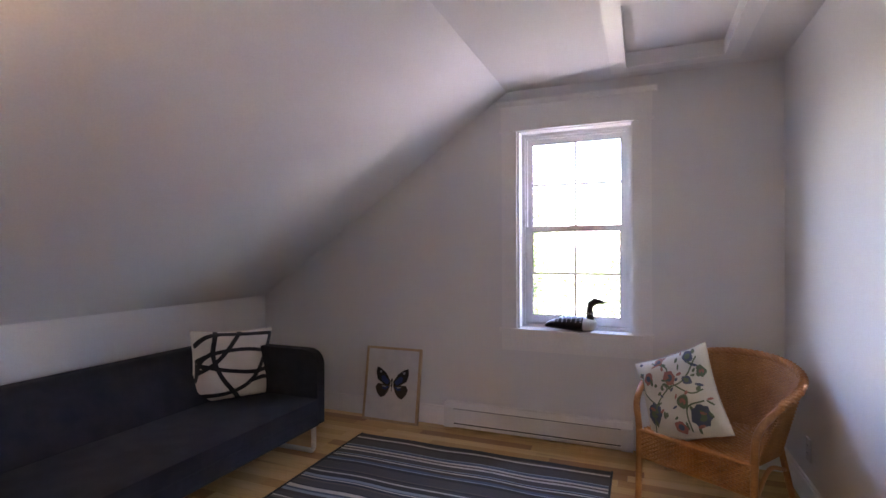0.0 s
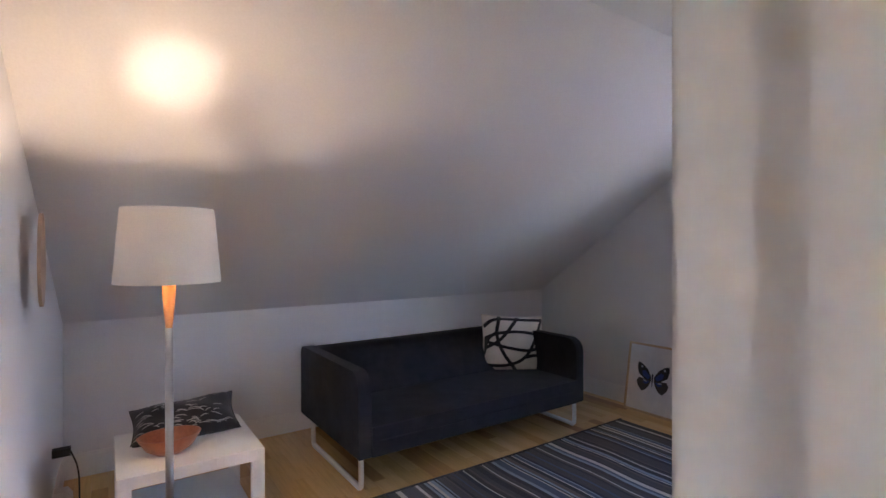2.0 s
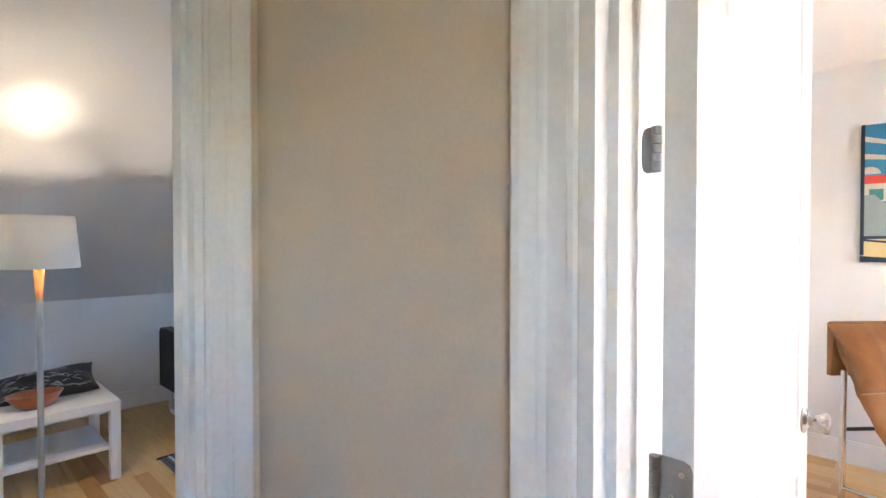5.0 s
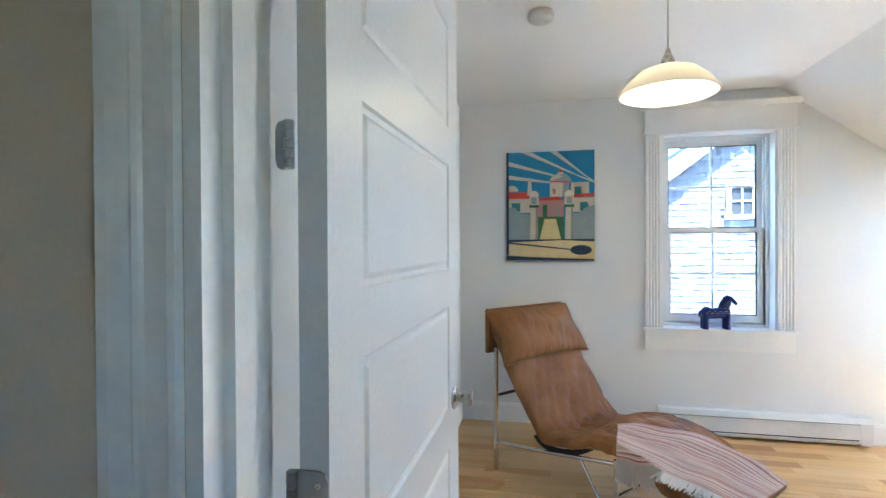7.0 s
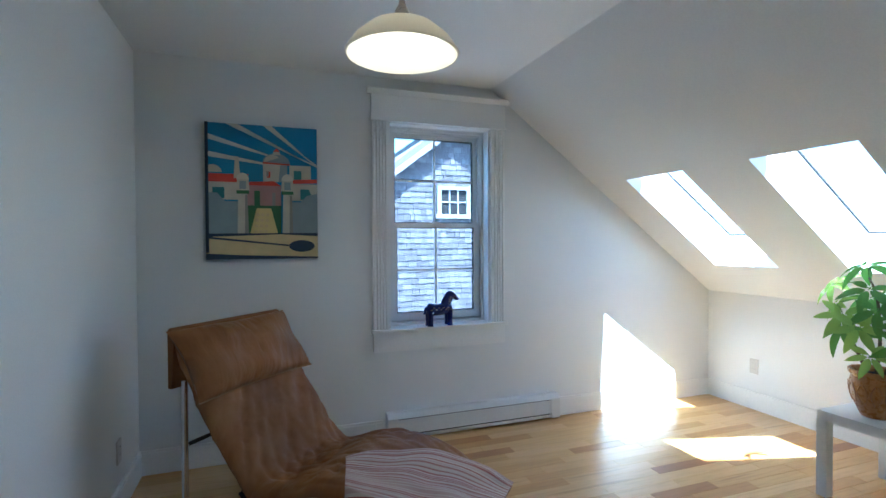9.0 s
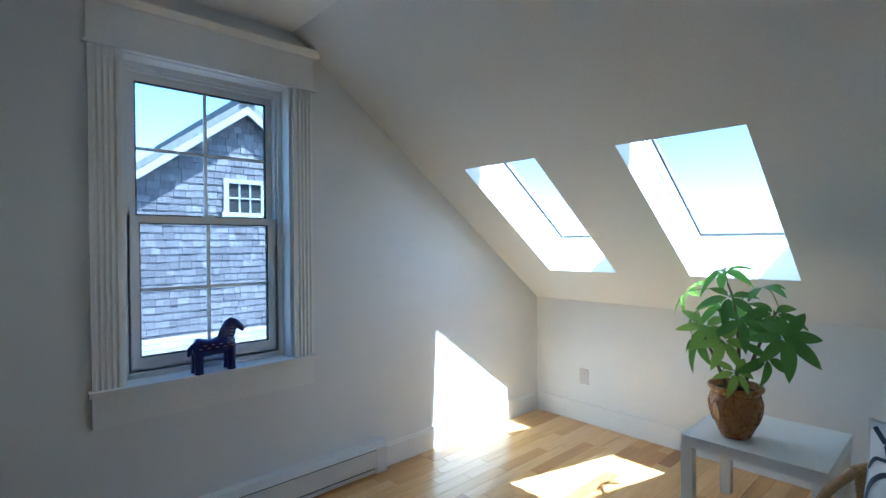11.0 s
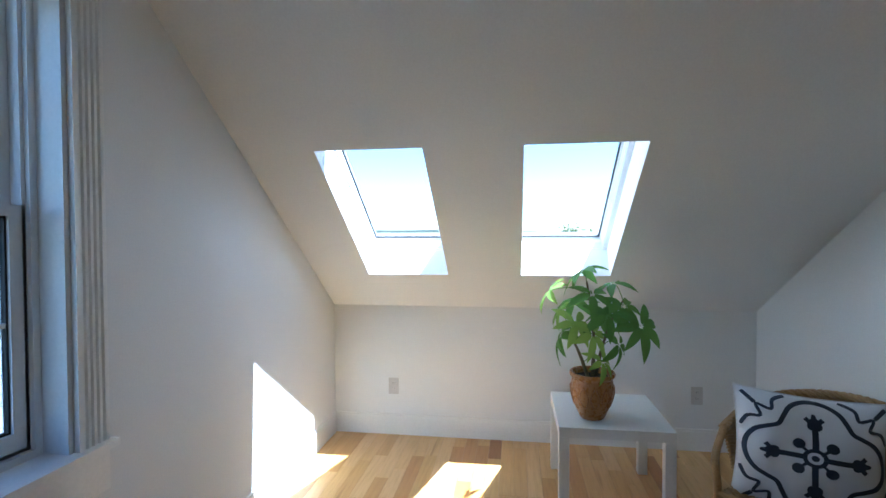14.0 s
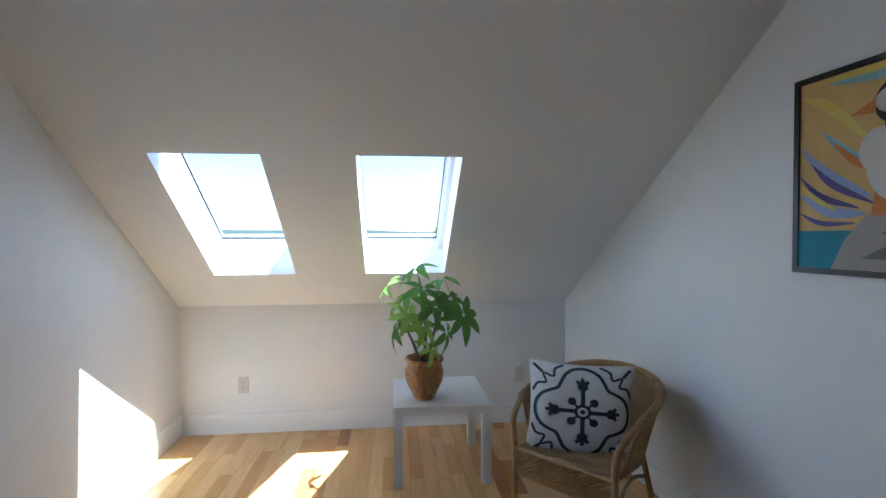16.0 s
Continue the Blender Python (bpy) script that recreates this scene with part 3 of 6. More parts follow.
# roof windows: a lined frame on the roof, flush with the shaft, and the glazed sash in it
PN = 0.285                      # how far out the glass lies
for a, b in SKY:
    sk = thing("roof_window", "white framed roof window set in the sloping ceiling", "roof window", "roof windows")
    ya, yb, u0, u1 = a + 0.04, b - 0.002, SU0 + 0.004, SU1 + 0.05
    bm = B()
    roof_box(bm, u0 - 0.10, u1 + 0.10, a - 0.08, ya - 0.012, RT, PN - 0.02)
    roof_box(bm, u0 - 0.10, u1 + 0.10, yb, b + 0.08, RT, PN - 0.02)
    roof_box(bm, u0 - 0.10, u0, ya - 0.012, yb, RT, PN - 0.02)
    roof_box(bm, u1, u1 + 0.10, ya - 0.012, yb, RT, PN - 0.02)
    part("lining_frame", bm, VINYL, sk, bevel=0.002)
    bm = B()
    roof_box(bm, u0 - 0.06, u1 + 0.06, a - 0.05, ya, PN - 0.0195, PN + 0.03)
    roof_box(bm, u0 - 0.06, u1 + 0.06, yb + 0.001, b + 0.05, PN - 0.0195, PN + 0.03)
    roof_box(bm, u0 - 0.06, u0 + 0.012, ya, yb + 0.001, PN - 0.0195, PN + 0.03)
    roof_box(bm, u1 - 0.01, u1 + 0.06, ya, yb + 0.001, PN - 0.0195, PN + 0.03)
    sash = part("sash", bm, VINYL, sk, bevel=0.002)
    for q in ((u0 + 0.012, u1 - 0.01, ya, ya + 0.006), (u0 + 0.012, u1 - 0.01, yb - 0.005, yb + 0.001), (u0 + 0.012, u0 + 0.019, ya + 0.006, yb - 0.005)):
        bm = B()
        roof_box(bm, *q, PN - 0.012, PN - 0.002)
        part("gasket", bm, DARK, sash, "thin dark glazing gasket")
    bm = B()
    roof_box(bm, u0 + 0.012, u1 - 0.01, ya, yb + 0.001, PN, PN + 0.006)
    pane = part("pane", bm, ROOF_GLASS, sash)
    pane.visible_shadow = False
    for n0 in (RT + 0.012, RT + 0.045):
        bm = B()
        roof_box(bm, u0, u1, yb - 0.004, yb, n0, n0 + 0.006)
        roof_box(bm, u0, u1, ya - 0.012, ya - 0.008, n0, n0 + 0.006)
        roof_box(bm, u0, u0 + 0.004, ya - 0.008, yb - 0.004, n0, n0 + 0.006)
        part("inner_bead", bm, VINYL, sk)

PALE_STEEL = surface("painted_hinge", (0.42, 0.46, 0.50), (0.50, 0.54, 0.58), 0.4, 9, 160, 0.05, 0.001)
# door casings and jambs


def casing_profile(u0, u1, base, out):
    """(u, v) outline of a moulded casing from the opening edge u0 to its outer edge u1 that stands proud of base by out."""
    w, s = u1 - u0, 1 if out > 0 else -1
    f = lambda k, h: (u0 + w * k, base + s * h)
    return [f(0, 0.001), f(0, 0.012), f(0.08, 0.014), f(0.12, 0.010), f(0.42, 0.010), f(0.46, 0.013), f(0.52, 0.015), f(0.58, 0.013), f(0.66, 0.016), f(0.80, 0.020), f(0.94, 0.020), f(1, 0.016), f(1, 0.001)]


# doorway of the sofa room: hall side casing is profiled in (x, y)
dw = thing("doorway_trim", "white moulded casing and jamb of the sofa room doorway", "door frame", kind="structure")
for u0, u1 in ((DA1, DA1 + 0.09), (DA0, DA0 - 0.09)):
    bm = B()
    prism(bm, [(v, u) for u, v in casing_profile(u0, u1, HX1, 1)], "z", 0, DH + 0.09)
    part("casing", bm, TRIM, dw)
    bm = B()
    prism(bm, [(v, u) for u, v in casing_profile(u0, u1, HX0 - 0.004, -1)], "z", 0, DH + 0.09)
    part("casing", bm, TRIM, dw)
bm = B()
box(bm, HX1 + 0.001, DA0, DH, HX1 + 0.018, DA1, DH + 0.09)
box(bm, HX0 - 0.022, DA0, DH, HX0 - 0.005, DA1, DH + 0.09)
part("head_casing", bm, TRIM, dw)
bm = B()
box(bm, HX0 - 0.004, DA1 - 0.016, 0, HX1, DA1, DH)
box(bm, HX0 - 0.004, DA0, 0, HX1, DA0 + 0.016, DH)
box(bm, HX0 - 0.004, DA0 + 0.016, DH - 0.016, HX1, DA1 - 0.016, DH)
part("jamb", bm, TRIM, dw)
bm = B()
box(bm, HX0 + 0.04, DA1 - 0.026, 0, HX0 + 0.075, DA1 - 0.016, DH - 0.016)
part("door_stop", bm, TRIM, dw)

dw = thing("doorway_trim", "white moulded casing and jamb of the bright room doorway", "door frame", kind="structure")
for u0, u1 in ((DB0, DB0 - 0.078), (DB1, DB1 + 0.078)):
    bm = B()
    prism(bm, casing_profile(u0, u1, HY, -1), "z", 0, DH + 0.08)
    part("casing", bm, TRIM, dw)
    bm = B()
    prism(bm, casing_profile(u0, u1, HY + 0.114, 1), "z", 0, DH + 0.08)
    part("casing", bm, TRIM, dw)
bm = B()
box(bm, DB0, HY - 0.018, DH, DB1, HY - 0.001, DH + 0.08)
part("head_casing", bm, TRIM, dw)
bm = B()
box(bm, DB0, HY, 0, DB0 + 0.018, HY + 0.114, DH)
box(bm, DB1 - 0.018, HY, 0, DB1, HY + 0.114, DH)
box(bm, DB0 + 0.018, HY, DH - 0.018, DB1 - 0.018, HY + 0.114, DH)
part("jamb", bm, TRIM, dw)
bm = B()
box(bm, DB0 + 0.018, HY + 0.03, 0, DB0 + 0.03, HY + 0.065, DH - 0.018)
box(bm, DB1 - 0.03, HY + 0.03, 0, DB1 - 0.018, HY + 0.065, DH - 0.018)
part("door_stop", bm, TRIM, dw)


def door(name, label, m, knob_mat, kz=0.965):
    """A five-panel leaf: hinge edge at x = 0, it runs along +x to 0.76; thickness in y from 0 to 0.036; both faces panelled."""
    d = thing(name, label, "door", "panelled doors", m, "structure")
    W, T, H = 0.76, 0.036, 2.0
    rows = [(0.28, 0.535), (0.625, 0.875), (0.965, 1.215), (1.305, 1.555), (1.645, 1.89)]
    bm = B()
    box(bm, 0, 0, 0.01, 0.105, T, H)
    box(bm, W - 0.105, 0, 0.01, W, T, H)
    edges = [0.01] + [v for r in rows for v in r] + [H]
    for a, b in zip(edges[::2], edges[1::2]):
        box(bm, 0.105, 0, a, W - 0.105, T, b)
    part("stile_frame", bm, DOORP, d)
    for a, b in rows:
        bm = B()
        x0, x1 = 0.105, W - 0.105
        for y, s in ((0.0, 1), (T, -1)):
            loops = []
            for inset, depth in ((0.0, 0.0), (0.004, 0.004), (0.012, 0.005), (0.020, 0.0015), (0.022, 0.0012)):
                loops.append([bm.verts.new((px, y + s * depth, pz)) for px, pz in ((x0 + inset, a + inset), (x1 - inset, a + inset), (x1 - inset, b - inset), (x0 + inset, b - inset))])
            for p, q in zip(loops, loops[1:]):
                for i in range(4):
                    bm.faces.new((p[i], p[(i + 1) % 4], q[(i + 1) % 4], q[i]))
            bm.faces.new(loops[-1])
        part("panel", bm, DOORP, d)
    for y, s in ((0.0, -1), (T, 1)):
        bm = B()
        lathe(bm, [(0, 0), (0.027, 0), (0.029, 0.004), (0.023, 0.008), (0.011, 0.011), (0.009, 0.022), (0, 0.022)], seg=24)
        bmesh.ops.rotate(bm, verts=bm.verts, matrix=Matrix.Rotation(radians(90 if s < 0 else -90), 3, "X"))
        rose = part("rose", bm, knob_mat, d, "round brushed metal rose", smooth=True, m=pose(W - 0.06, y, kz))
        bm = B()
        lathe(bm, [(0, 0.018), (0.011, 0.019), (0.016, 0.026), (0.023, 0.040), (0.021, 0.046), (0, 0.048)], seg=8)
        bmesh.ops.rotate(bm, verts=bm.verts, matrix=Matrix.Rotation(radians(90 if s < 0 else -90), 3, "X"))
        part("knob", bm, knob_mat, rose, "faceted metal door knob")
    for z, hh in ((0.22, 0.09), (1.02, 0.09), (1.45, 0.055)):
        bm = B()
        pts = [(0.0, z), (0.028, z), (0.036, z + 0.003), (0.040, z + 0.012), (0.040, z + hh - 0.012), (0.036, z + hh - 0.003), (0.028, z + hh), (0.0, z + hh)]
        if hh < 0.08:
            pts = [(-0.55 * p, q) for p, q in pts]
        prism(bm, [(0.040 - p[0], p[1]) for p in pts], "x", -0.0035, -0.0005)
        hg = part("hinge", bm, STEEL if hh > 0.08 else PALE_STEEL, d, "grey steel butt hinge", bevel=0.0006)
        for k in range(5):
            bm = B()
            a, b = z + hh * k / 5 + 0.0004, z + hh * (k + 1) / 5 - 0.0004
            lathe(bm, [(0, a), (0.0056, a), (0.0062, a + 0.001), (0.0062, b - 0.001), (0.0056, b), (0, b)], (-0.006, 0.043, 0), 14)
            part("knuckle", bm, STEEL if hh > 0.08 else PALE_STEEL, hg)
        if hh > 0.08:
            for py, pz in ((0.012, z + 0.016), (0.024, z + hh / 2), (0.012, z + hh - 0.016)):
                bm = B()
                lathe(bm, [(0, 0), (0.0042, 0), (0.0036, 0.0012), (0.0014, 0.0012), (0.0011, 0.0004), (0, 0.0004)], seg=14)
                bmesh.ops.rotate(bm, verts=bm.verts, matrix=Matrix.Rotation(radians(-90), 3, "Y"))
                bmesh.ops.translate(bm, verts=bm.verts, vec=(-0.0035, py, pz))
                part("screw", bm, CHROME, hg, "bright countersunk screw")
    return d


# the bright room's door stands open along its west wall, the sofa room's door is open into the alcove
door("door_2", "white five-panel door standing open into the bright room", pose(1.099, HY + 0.128, 0, 0, 0, 88.8), NICKEL, 0.98)
door("door_1", "white five-panel door standing open into the sofa room", pose(HX0 - 0.006, DA0 + 0.03, 0, 0, 0, 168.5), NICKEL, 1.03)


def outlet(place, axis, s):
    ob = thing("wall_outlet", "white plastic duplex outlet plate on the wall", "outlet", "wall outlets", pose(*place))
    bm = B()
    w, h = 0.035, 0.057
    if axis == "x":
        box(bm, min(0, s * 0.006), -w, -h, max(0, s * 0.006), w, h)
    else:
        box(bm, -w, min(0, s * 0.006), -h, w, max(0, s * 0.006), h)
    part("plate", bm, PLASTIC, ob, bevel=0.002)
    for dz in (-0.02, 0.02):
        bm = B()
        if axis == "x":
            box(bm, min(s * 0.005, s * 0.008), -0.016, dz - 0.013, max(s * 0.005, s * 0.008), 0.016, dz + 0.013)
        else:
            box(bm, -0.016, min(s * 0.005, s * 0.008), dz - 0.013, 0.016, max(s * 0.005, s * 0.008), dz + 0.013)
        soc = part("socket", bm, PLASTIC, ob, bevel=0.002)
        bm = B()
        for dy in (-0.006, 0.006):
            if axis == "x":
                box(bm, min(s * 0.0082, s * 0.0086), dy - 0.001, dz - 0.002, max(s * 0.0082, s * 0.0086), dy + 0.001, dz + 0.007)
            else:
                box(bm, dy - 0.001, min(s * 0.0082, s * 0.0086), dz - 0.002, dy + 0.001, max(s * 0.0082, s * 0.0086), dz + 0.007)
        part("slot", bm, DARK, soc)


outlet((KB, -0.43, 0.34), "x", -1)
outlet((KB, -2.43, 0.355), "x", -1)
outlet((PB, -0.42, 0.31), "x", 1)
outlet((PA, -0.43, 0.29), "x", -1)

bm = B()
det = thing("smoke_detector", "round white smoke detector on the ceiling", "detector", m=pose(1.33, -1.47, CZ))
lathe(bm, [(0, 0), (0.055, 0), (0.055, -0.012), (0.050, -0.014), (0.062, -0.018), (0.060, -0.035), (0.045, -0.046), (0, -0.048)], seg=32)
part("cover", bm, PLASTIC, det, smooth=True)
bm = B()
lathe(bm, [(0, -0.047), (0.007, -0.047), (0.007, -0.051), (0, -0.0515)], (0.025, 0, 0), 12)
part("test_button", bm, PLASTIC, det)

# ---- soft things ----


def pillow_point(u, v, w, h, t, side=1):
    k = (max(0.0, (1 - abs(u) ** 3)) * max(0.0, (1 - abs(v) ** 3))) ** 0.55
    x = u * w / 2 * (1 - 0.085 * math.cos(v * math.pi / 2))
    z = v * h / 2 * (1 - 0.075 * math.cos(u * math.pi / 2))
    wob = 0.08 * t * math.sin(5 * u + 1.3 * v) * math.cos(4 * v - u)
    return Vector((x, -side * (t / 2 * k + wob * k), z))


def pillow(name, label, w, h, t, mat, m, n=22, group="cushions"):
    """A cushion whose front faces -y."""
    p = thing(name, label, "cushion", group, m)
    bm = B()
    for side in (1, -1):
        g = [[bm.verts.new(pillow_point(-1 + 2 * i / n, -1 + 2 * j / n, w, h, t, side)) for i in range(n + 1)] for j in range(n + 1)]
        for j in range(n):
            for i in range(n):
                q = (g[j][i], g[j][i + 1], g[j + 1][i + 1], g[j + 1][i])
                bm.faces.new(q if side > 0 else q[::-1])
    bmesh.ops.remove_doubles(bm, verts=bm.verts, dist=0.0002)
    part("cover", bm, mat, p, smooth=True)
    bm = B()
    line = [pillow_point(u, -1, w, h, t) for u in np.linspace(-1, 1, 12)] + [pillow_point(1, v, w, h, t) for v in np.linspace(-1, 1, 12)][1:]
    line += [pillow_point(u, 1, w, h, t) for u in np.linspace(1, -1, 12)][1:] + [pillow_point(-1, v, w, h, t) for v in np.linspace(1, -1, 12)][1:-1]
    tube(bm, line, 0.0035, 6, True)
    part("piping", bm, mat, p, smooth=True)
    return p, (w, h, t)


def lift(p, uv, dims, d=0.0025):
    u, v = max(-0.985, min(0.985, uv[0])), max(-0.985, min(0.985, uv[1]))
    q = pillow_point(u, v, *dims)
    return q + Vector((0, -d, 0))


def print_band(bm, line, width, dims, mi=0, n=6, taper=False):
    """A printed band along a line of (u, v) on a cushion's face."""
    pts = smooth_line([(a, b, 0) for a, b in line], n)
    prev = None
    for i, c in enumerate(pts):
        d = pts[min(i + 1, len(pts) - 1)] - pts[max(i - 1, 0)]
        s = Vector((-d.y, d.x, 0)).normalized() * width / 2
        if taper:
            s *= 0.35 + 0.65 * math.sin(math.pi * (i + 0.5) / len(pts))
        row = [bm.verts.new(lift(None, (c + k * s).xy, dims)) for k in (-1, 0, 1)]
        if prev:
            for k in (0, 1):
                bm.faces.new((prev[k], prev[k + 1], row[k + 1], row[k])).material_index = mi
        prev = row


def print_blob(bm, c, r, dims, mi=0, lobes=0, ry=None, turn=0.0, seg=18):
    ring = []
    ry = ry or r
    for i in range(seg):
        a = 2 * math.pi * i / seg
        k = 1 + (0.10 * math.cos(lobes * a) if lobes else 0)
        x, y = r * k * math.cos(a), ry * k * math.sin(a)
        ring.append(bm.verts.new(lift(None, (c[0] + x * math.cos(turn) - y * math.sin(turn), c[1] + x * math.sin(turn) + y * math.cos(turn)), dims, 0.0028)))
    mid = bm.verts.new(lift(None, c, dims, 0.0028))
    for i in range(seg):
        bm.faces.new((mid, ring[i], ring[(i + 1) % seg])).material_index = mi


# ---- sofa ----
sofa = thing("sofa", "charcoal upholstered sofa on white metal sled legs against the knee wall", "sofa")
Y0, Y1, XB, XF = -2.595, -0.765, -3.13, -2.17
bm = B()
prism(bm, [(XB, 0.20), (XB + 0.40, 0.20), (XB + 0.37, 0.38), (XB + 0.20, 0.63), (XB + 0.15, 0.66), (XB + 0.03, 0.66), (XB, 0.63)], "y", Y0 + 0.02, Y1 - 0.02)
part("backrest", bm, SOFA, sofa, bevel=0.03, smooth=True)
for a, b in ((Y0, Y0 + 0.075), (Y1 - 0.075, Y1)):
    bm = B()
    arc = [(XF - 0.10 + 0.10 * math.cos(radians(k)), 0.570 + 0.10 * math.sin(radians(k))) for k in range(0, 91, 15)]
    arc2 = [(XB + 0.05 + 0.05 * math.cos(radians(k)), 0.620 + 0.05 * math.sin(radians(k))) for k in range(90, 181, 30)]
    prism(bm, [(XB, 0.20), (XF, 0.20)] + arc + arc2, "y", a, b)
    part("armrest", bm, SOFA, sofa, bevel=0.02, smooth=True)
    c = (a + b) / 2
    bm = B()
    tube(bm, smooth_line([(XF - 0.06, c, 0.22), (XF - 0.055, c, 0.06), (XF - 0.07, c, 0.018), (XF - 0.13, c, 0.015), (-2.65, c, 0.015), (XB + 0.22, c, 0.015), (XB + 0.16, c, 0.018), (XB + 0.145, c, 0.06), (XB + 0.14, c, 0.22)], 5), 0.016, 8)
    part("sled_leg", bm, WHITELAC, sofa, "white metal sled leg", smooth=True)
bm = B()
box(bm, XB + 0.36, Y0 + 0.077, 0.20, XF + 0.01, Y1 - 0.077, 0.365)
part("seat", bm, SOFA, sofa, bevel=0.035, smooth=True)
bm = B()
tube(bm, [(XF - 0.01, Y0 + 0.09, 0.285), (XF + 0.0125, Y0 + 0.12, 0.285), (XF + 0.0125, Y1 - 0.12, 0.285), (XF - 0.01, Y1 - 0.09, 0.285)], 0.0035, 6)
part("seam", bm, SOFA, sofa)

p, dm = pillow("throw_pillow", "cream cushion with bold black crossing bands on the sofa", 0.52, 0.47, 0.20, CREAM, pose(-2.75, -0.955, 0.555, -14, 3, 60))
bm = B()
for line in ([(-1, 0.15), (-0.5, 0.35), (0.2, 0.42), (1, 0.30)], [(-1, -0.2), (-0.5, 0.1), (0.0, 0.75), (0.15, 1)], [(-0.45, 1), (-0.6, 0.3), (-0.35, -0.4), (0.1, -1)], [(-1, 0.05), (-0.3, -0.15), (0.4, -0.25), (1, -0.1)], [(0.95, 0.9), (0.75, 0.2), (0.35, -0.5), (-0.25, -0.8), (-1, -0.75)], [(0.35, -0.5), (0.7, -0.4), (1, -0.45)], [(-1, 0.55), (-0.7, 0.8), (-0.2, 0.9), (0.9, 0.85)], [(-0.62, 0.35), (-0.9, 0.1), (-1, -0.4)]):
    print_band(bm, line, 0.11, dm)
part("printed_band", bm, BLACKF, p, "black painted bands")

# ---- rug ----
rug = thing("striped_rug", "flat woven rug with black, blue and cream stripes", "rug")
RX0, RX1, RY0, RY1 = -2.10, -0.42, -2.92, -0.40
cols = [(0.014, 0.014, 0.016), (0.06, 0.058, 0.056), (0.68, 0.64, 0.57), (0.06, 0.095, 0.15), (0.012, 0.016, 0.03), (0.30, 0.37, 0.43), (0.04, 0.03, 0.025), (0.13, 0.105, 0.09)]
RUGM = [fabric("rug_yarn", tuple(0.85 * v for v in c), c, 0.95, 420, 0.6, 20) for c in cols]
rr = random.Random(11)
bm = B()
NX = 18


def rug_row(y):
    return [(RX0 + (RX1 - RX0) * i / NX + 0.006 * math.sin(3.1 * y + i * 0.4), y + 0.006 * math.sin(i * 0.9 + y * 2) * (1 if RY0 + 0.05 < y < RY1 - 0.05 else 0.3), 0.0085 + 0.0016 * math.sin(i * 1.3 + y * 9)) for i in range(NX + 1)]


def add_row(y):
    return [bm.verts.new(q) for q in rug_row(y)]


rows_y, idx = [RY1], []
pattern = [0, 1, 2, 6, 1, 4, 5, 3, 2, 0, 7, 1, 5, 4, 2, 6, 3, 5, 0, 1, 2, 7]
while rows_y[-1] > RY0 + 0.02:
    idx.append(pattern[len(idx) % len(pattern)] if rr.random() < 0.7 else rr.randrange(8))
    w = rr.choice(((0.018, 0.03, 0.045), (0.02, 0.034, 0.05), (0.009, 0.013, 0.018), (0.010, 0.018, 0.026), (0.012, 0.02, 0.03), (0.010, 0.016, 0.024), (0.012, 0.02, 0.03), (0.010, 0.015, 0.02))[idx[-1]])
    rows_y.append(max(rows_y[-1] - w, RY0))
grid = [add_row(v) for v in rows_y]
for j, mi in enumerate(idx):
    for i in range(NX):
        bm.faces.new((grid[j][i], grid[j][i + 1], grid[j + 1][i + 1], grid[j + 1][i])).material_index = mi
low = [[bm.verts.new((v.co.x, v.co.y, 0.001)) for v in (r[0], r[-1])] for r in grid]
for j in range(len(grid) - 1):
    for e, c in ((0, 0), (1, -1)):
        bm.faces.new((grid[j][c], grid[j + 1][c], low[j + 1][e], low[j][e])).material_index = 0
part("weave", bm, RUGM, rug)
for x in (RX0, RX1):
    bm = B()
    tube(bm, [(x + 0.006 * math.sin(3.1 * v), v, 0.008) for v in np.linspace(RY0, RY1, 40)], 0.007, 6)
    part("bound_edge", bm, BLACKF, rug, "black bound edge")

# ---- framed butterfly ----
pic = thing("butterfly_picture", "framed blue butterfly print in pale wood leaning on the wall", "picture", m=pose(-2.05, -0.115, 0.0, -9.5, 0, 0.5))
W2, H2 = 0.235, 0.56
bm = B()
for q in ((-W2, 0, -W2 + 0.018, H2), (W2 - 0.018, 0, W2, H2), (-W2 + 0.018, 0, W2 - 0.018, 0.018), (-W2 + 0.018, H2 - 0.018, W2 - 0.018, H2)):
    box(bm, q[0], 0, q[1], q[2], 0.025, q[3])
part("frame", bm, OAK, pic, bevel=0.0015)
bm = B()
box(bm, -W2 + 0.018, 0.006, 0.018, W2 - 0.018, 0.018, H2 - 0.018)
part("mount", bm, flat("mount_paper", (0.74, 0.74, 0.75)), pic)
BF = [flat("wing_dark", (0.02, 0.02, 0.025)), flat("wing_blue", (0.03, 0.06, 0.22)), flat("wing_brown", (0.06, 0.05, 0.045)), flat("wing_pale", (0.4, 0.45, 0.55))]
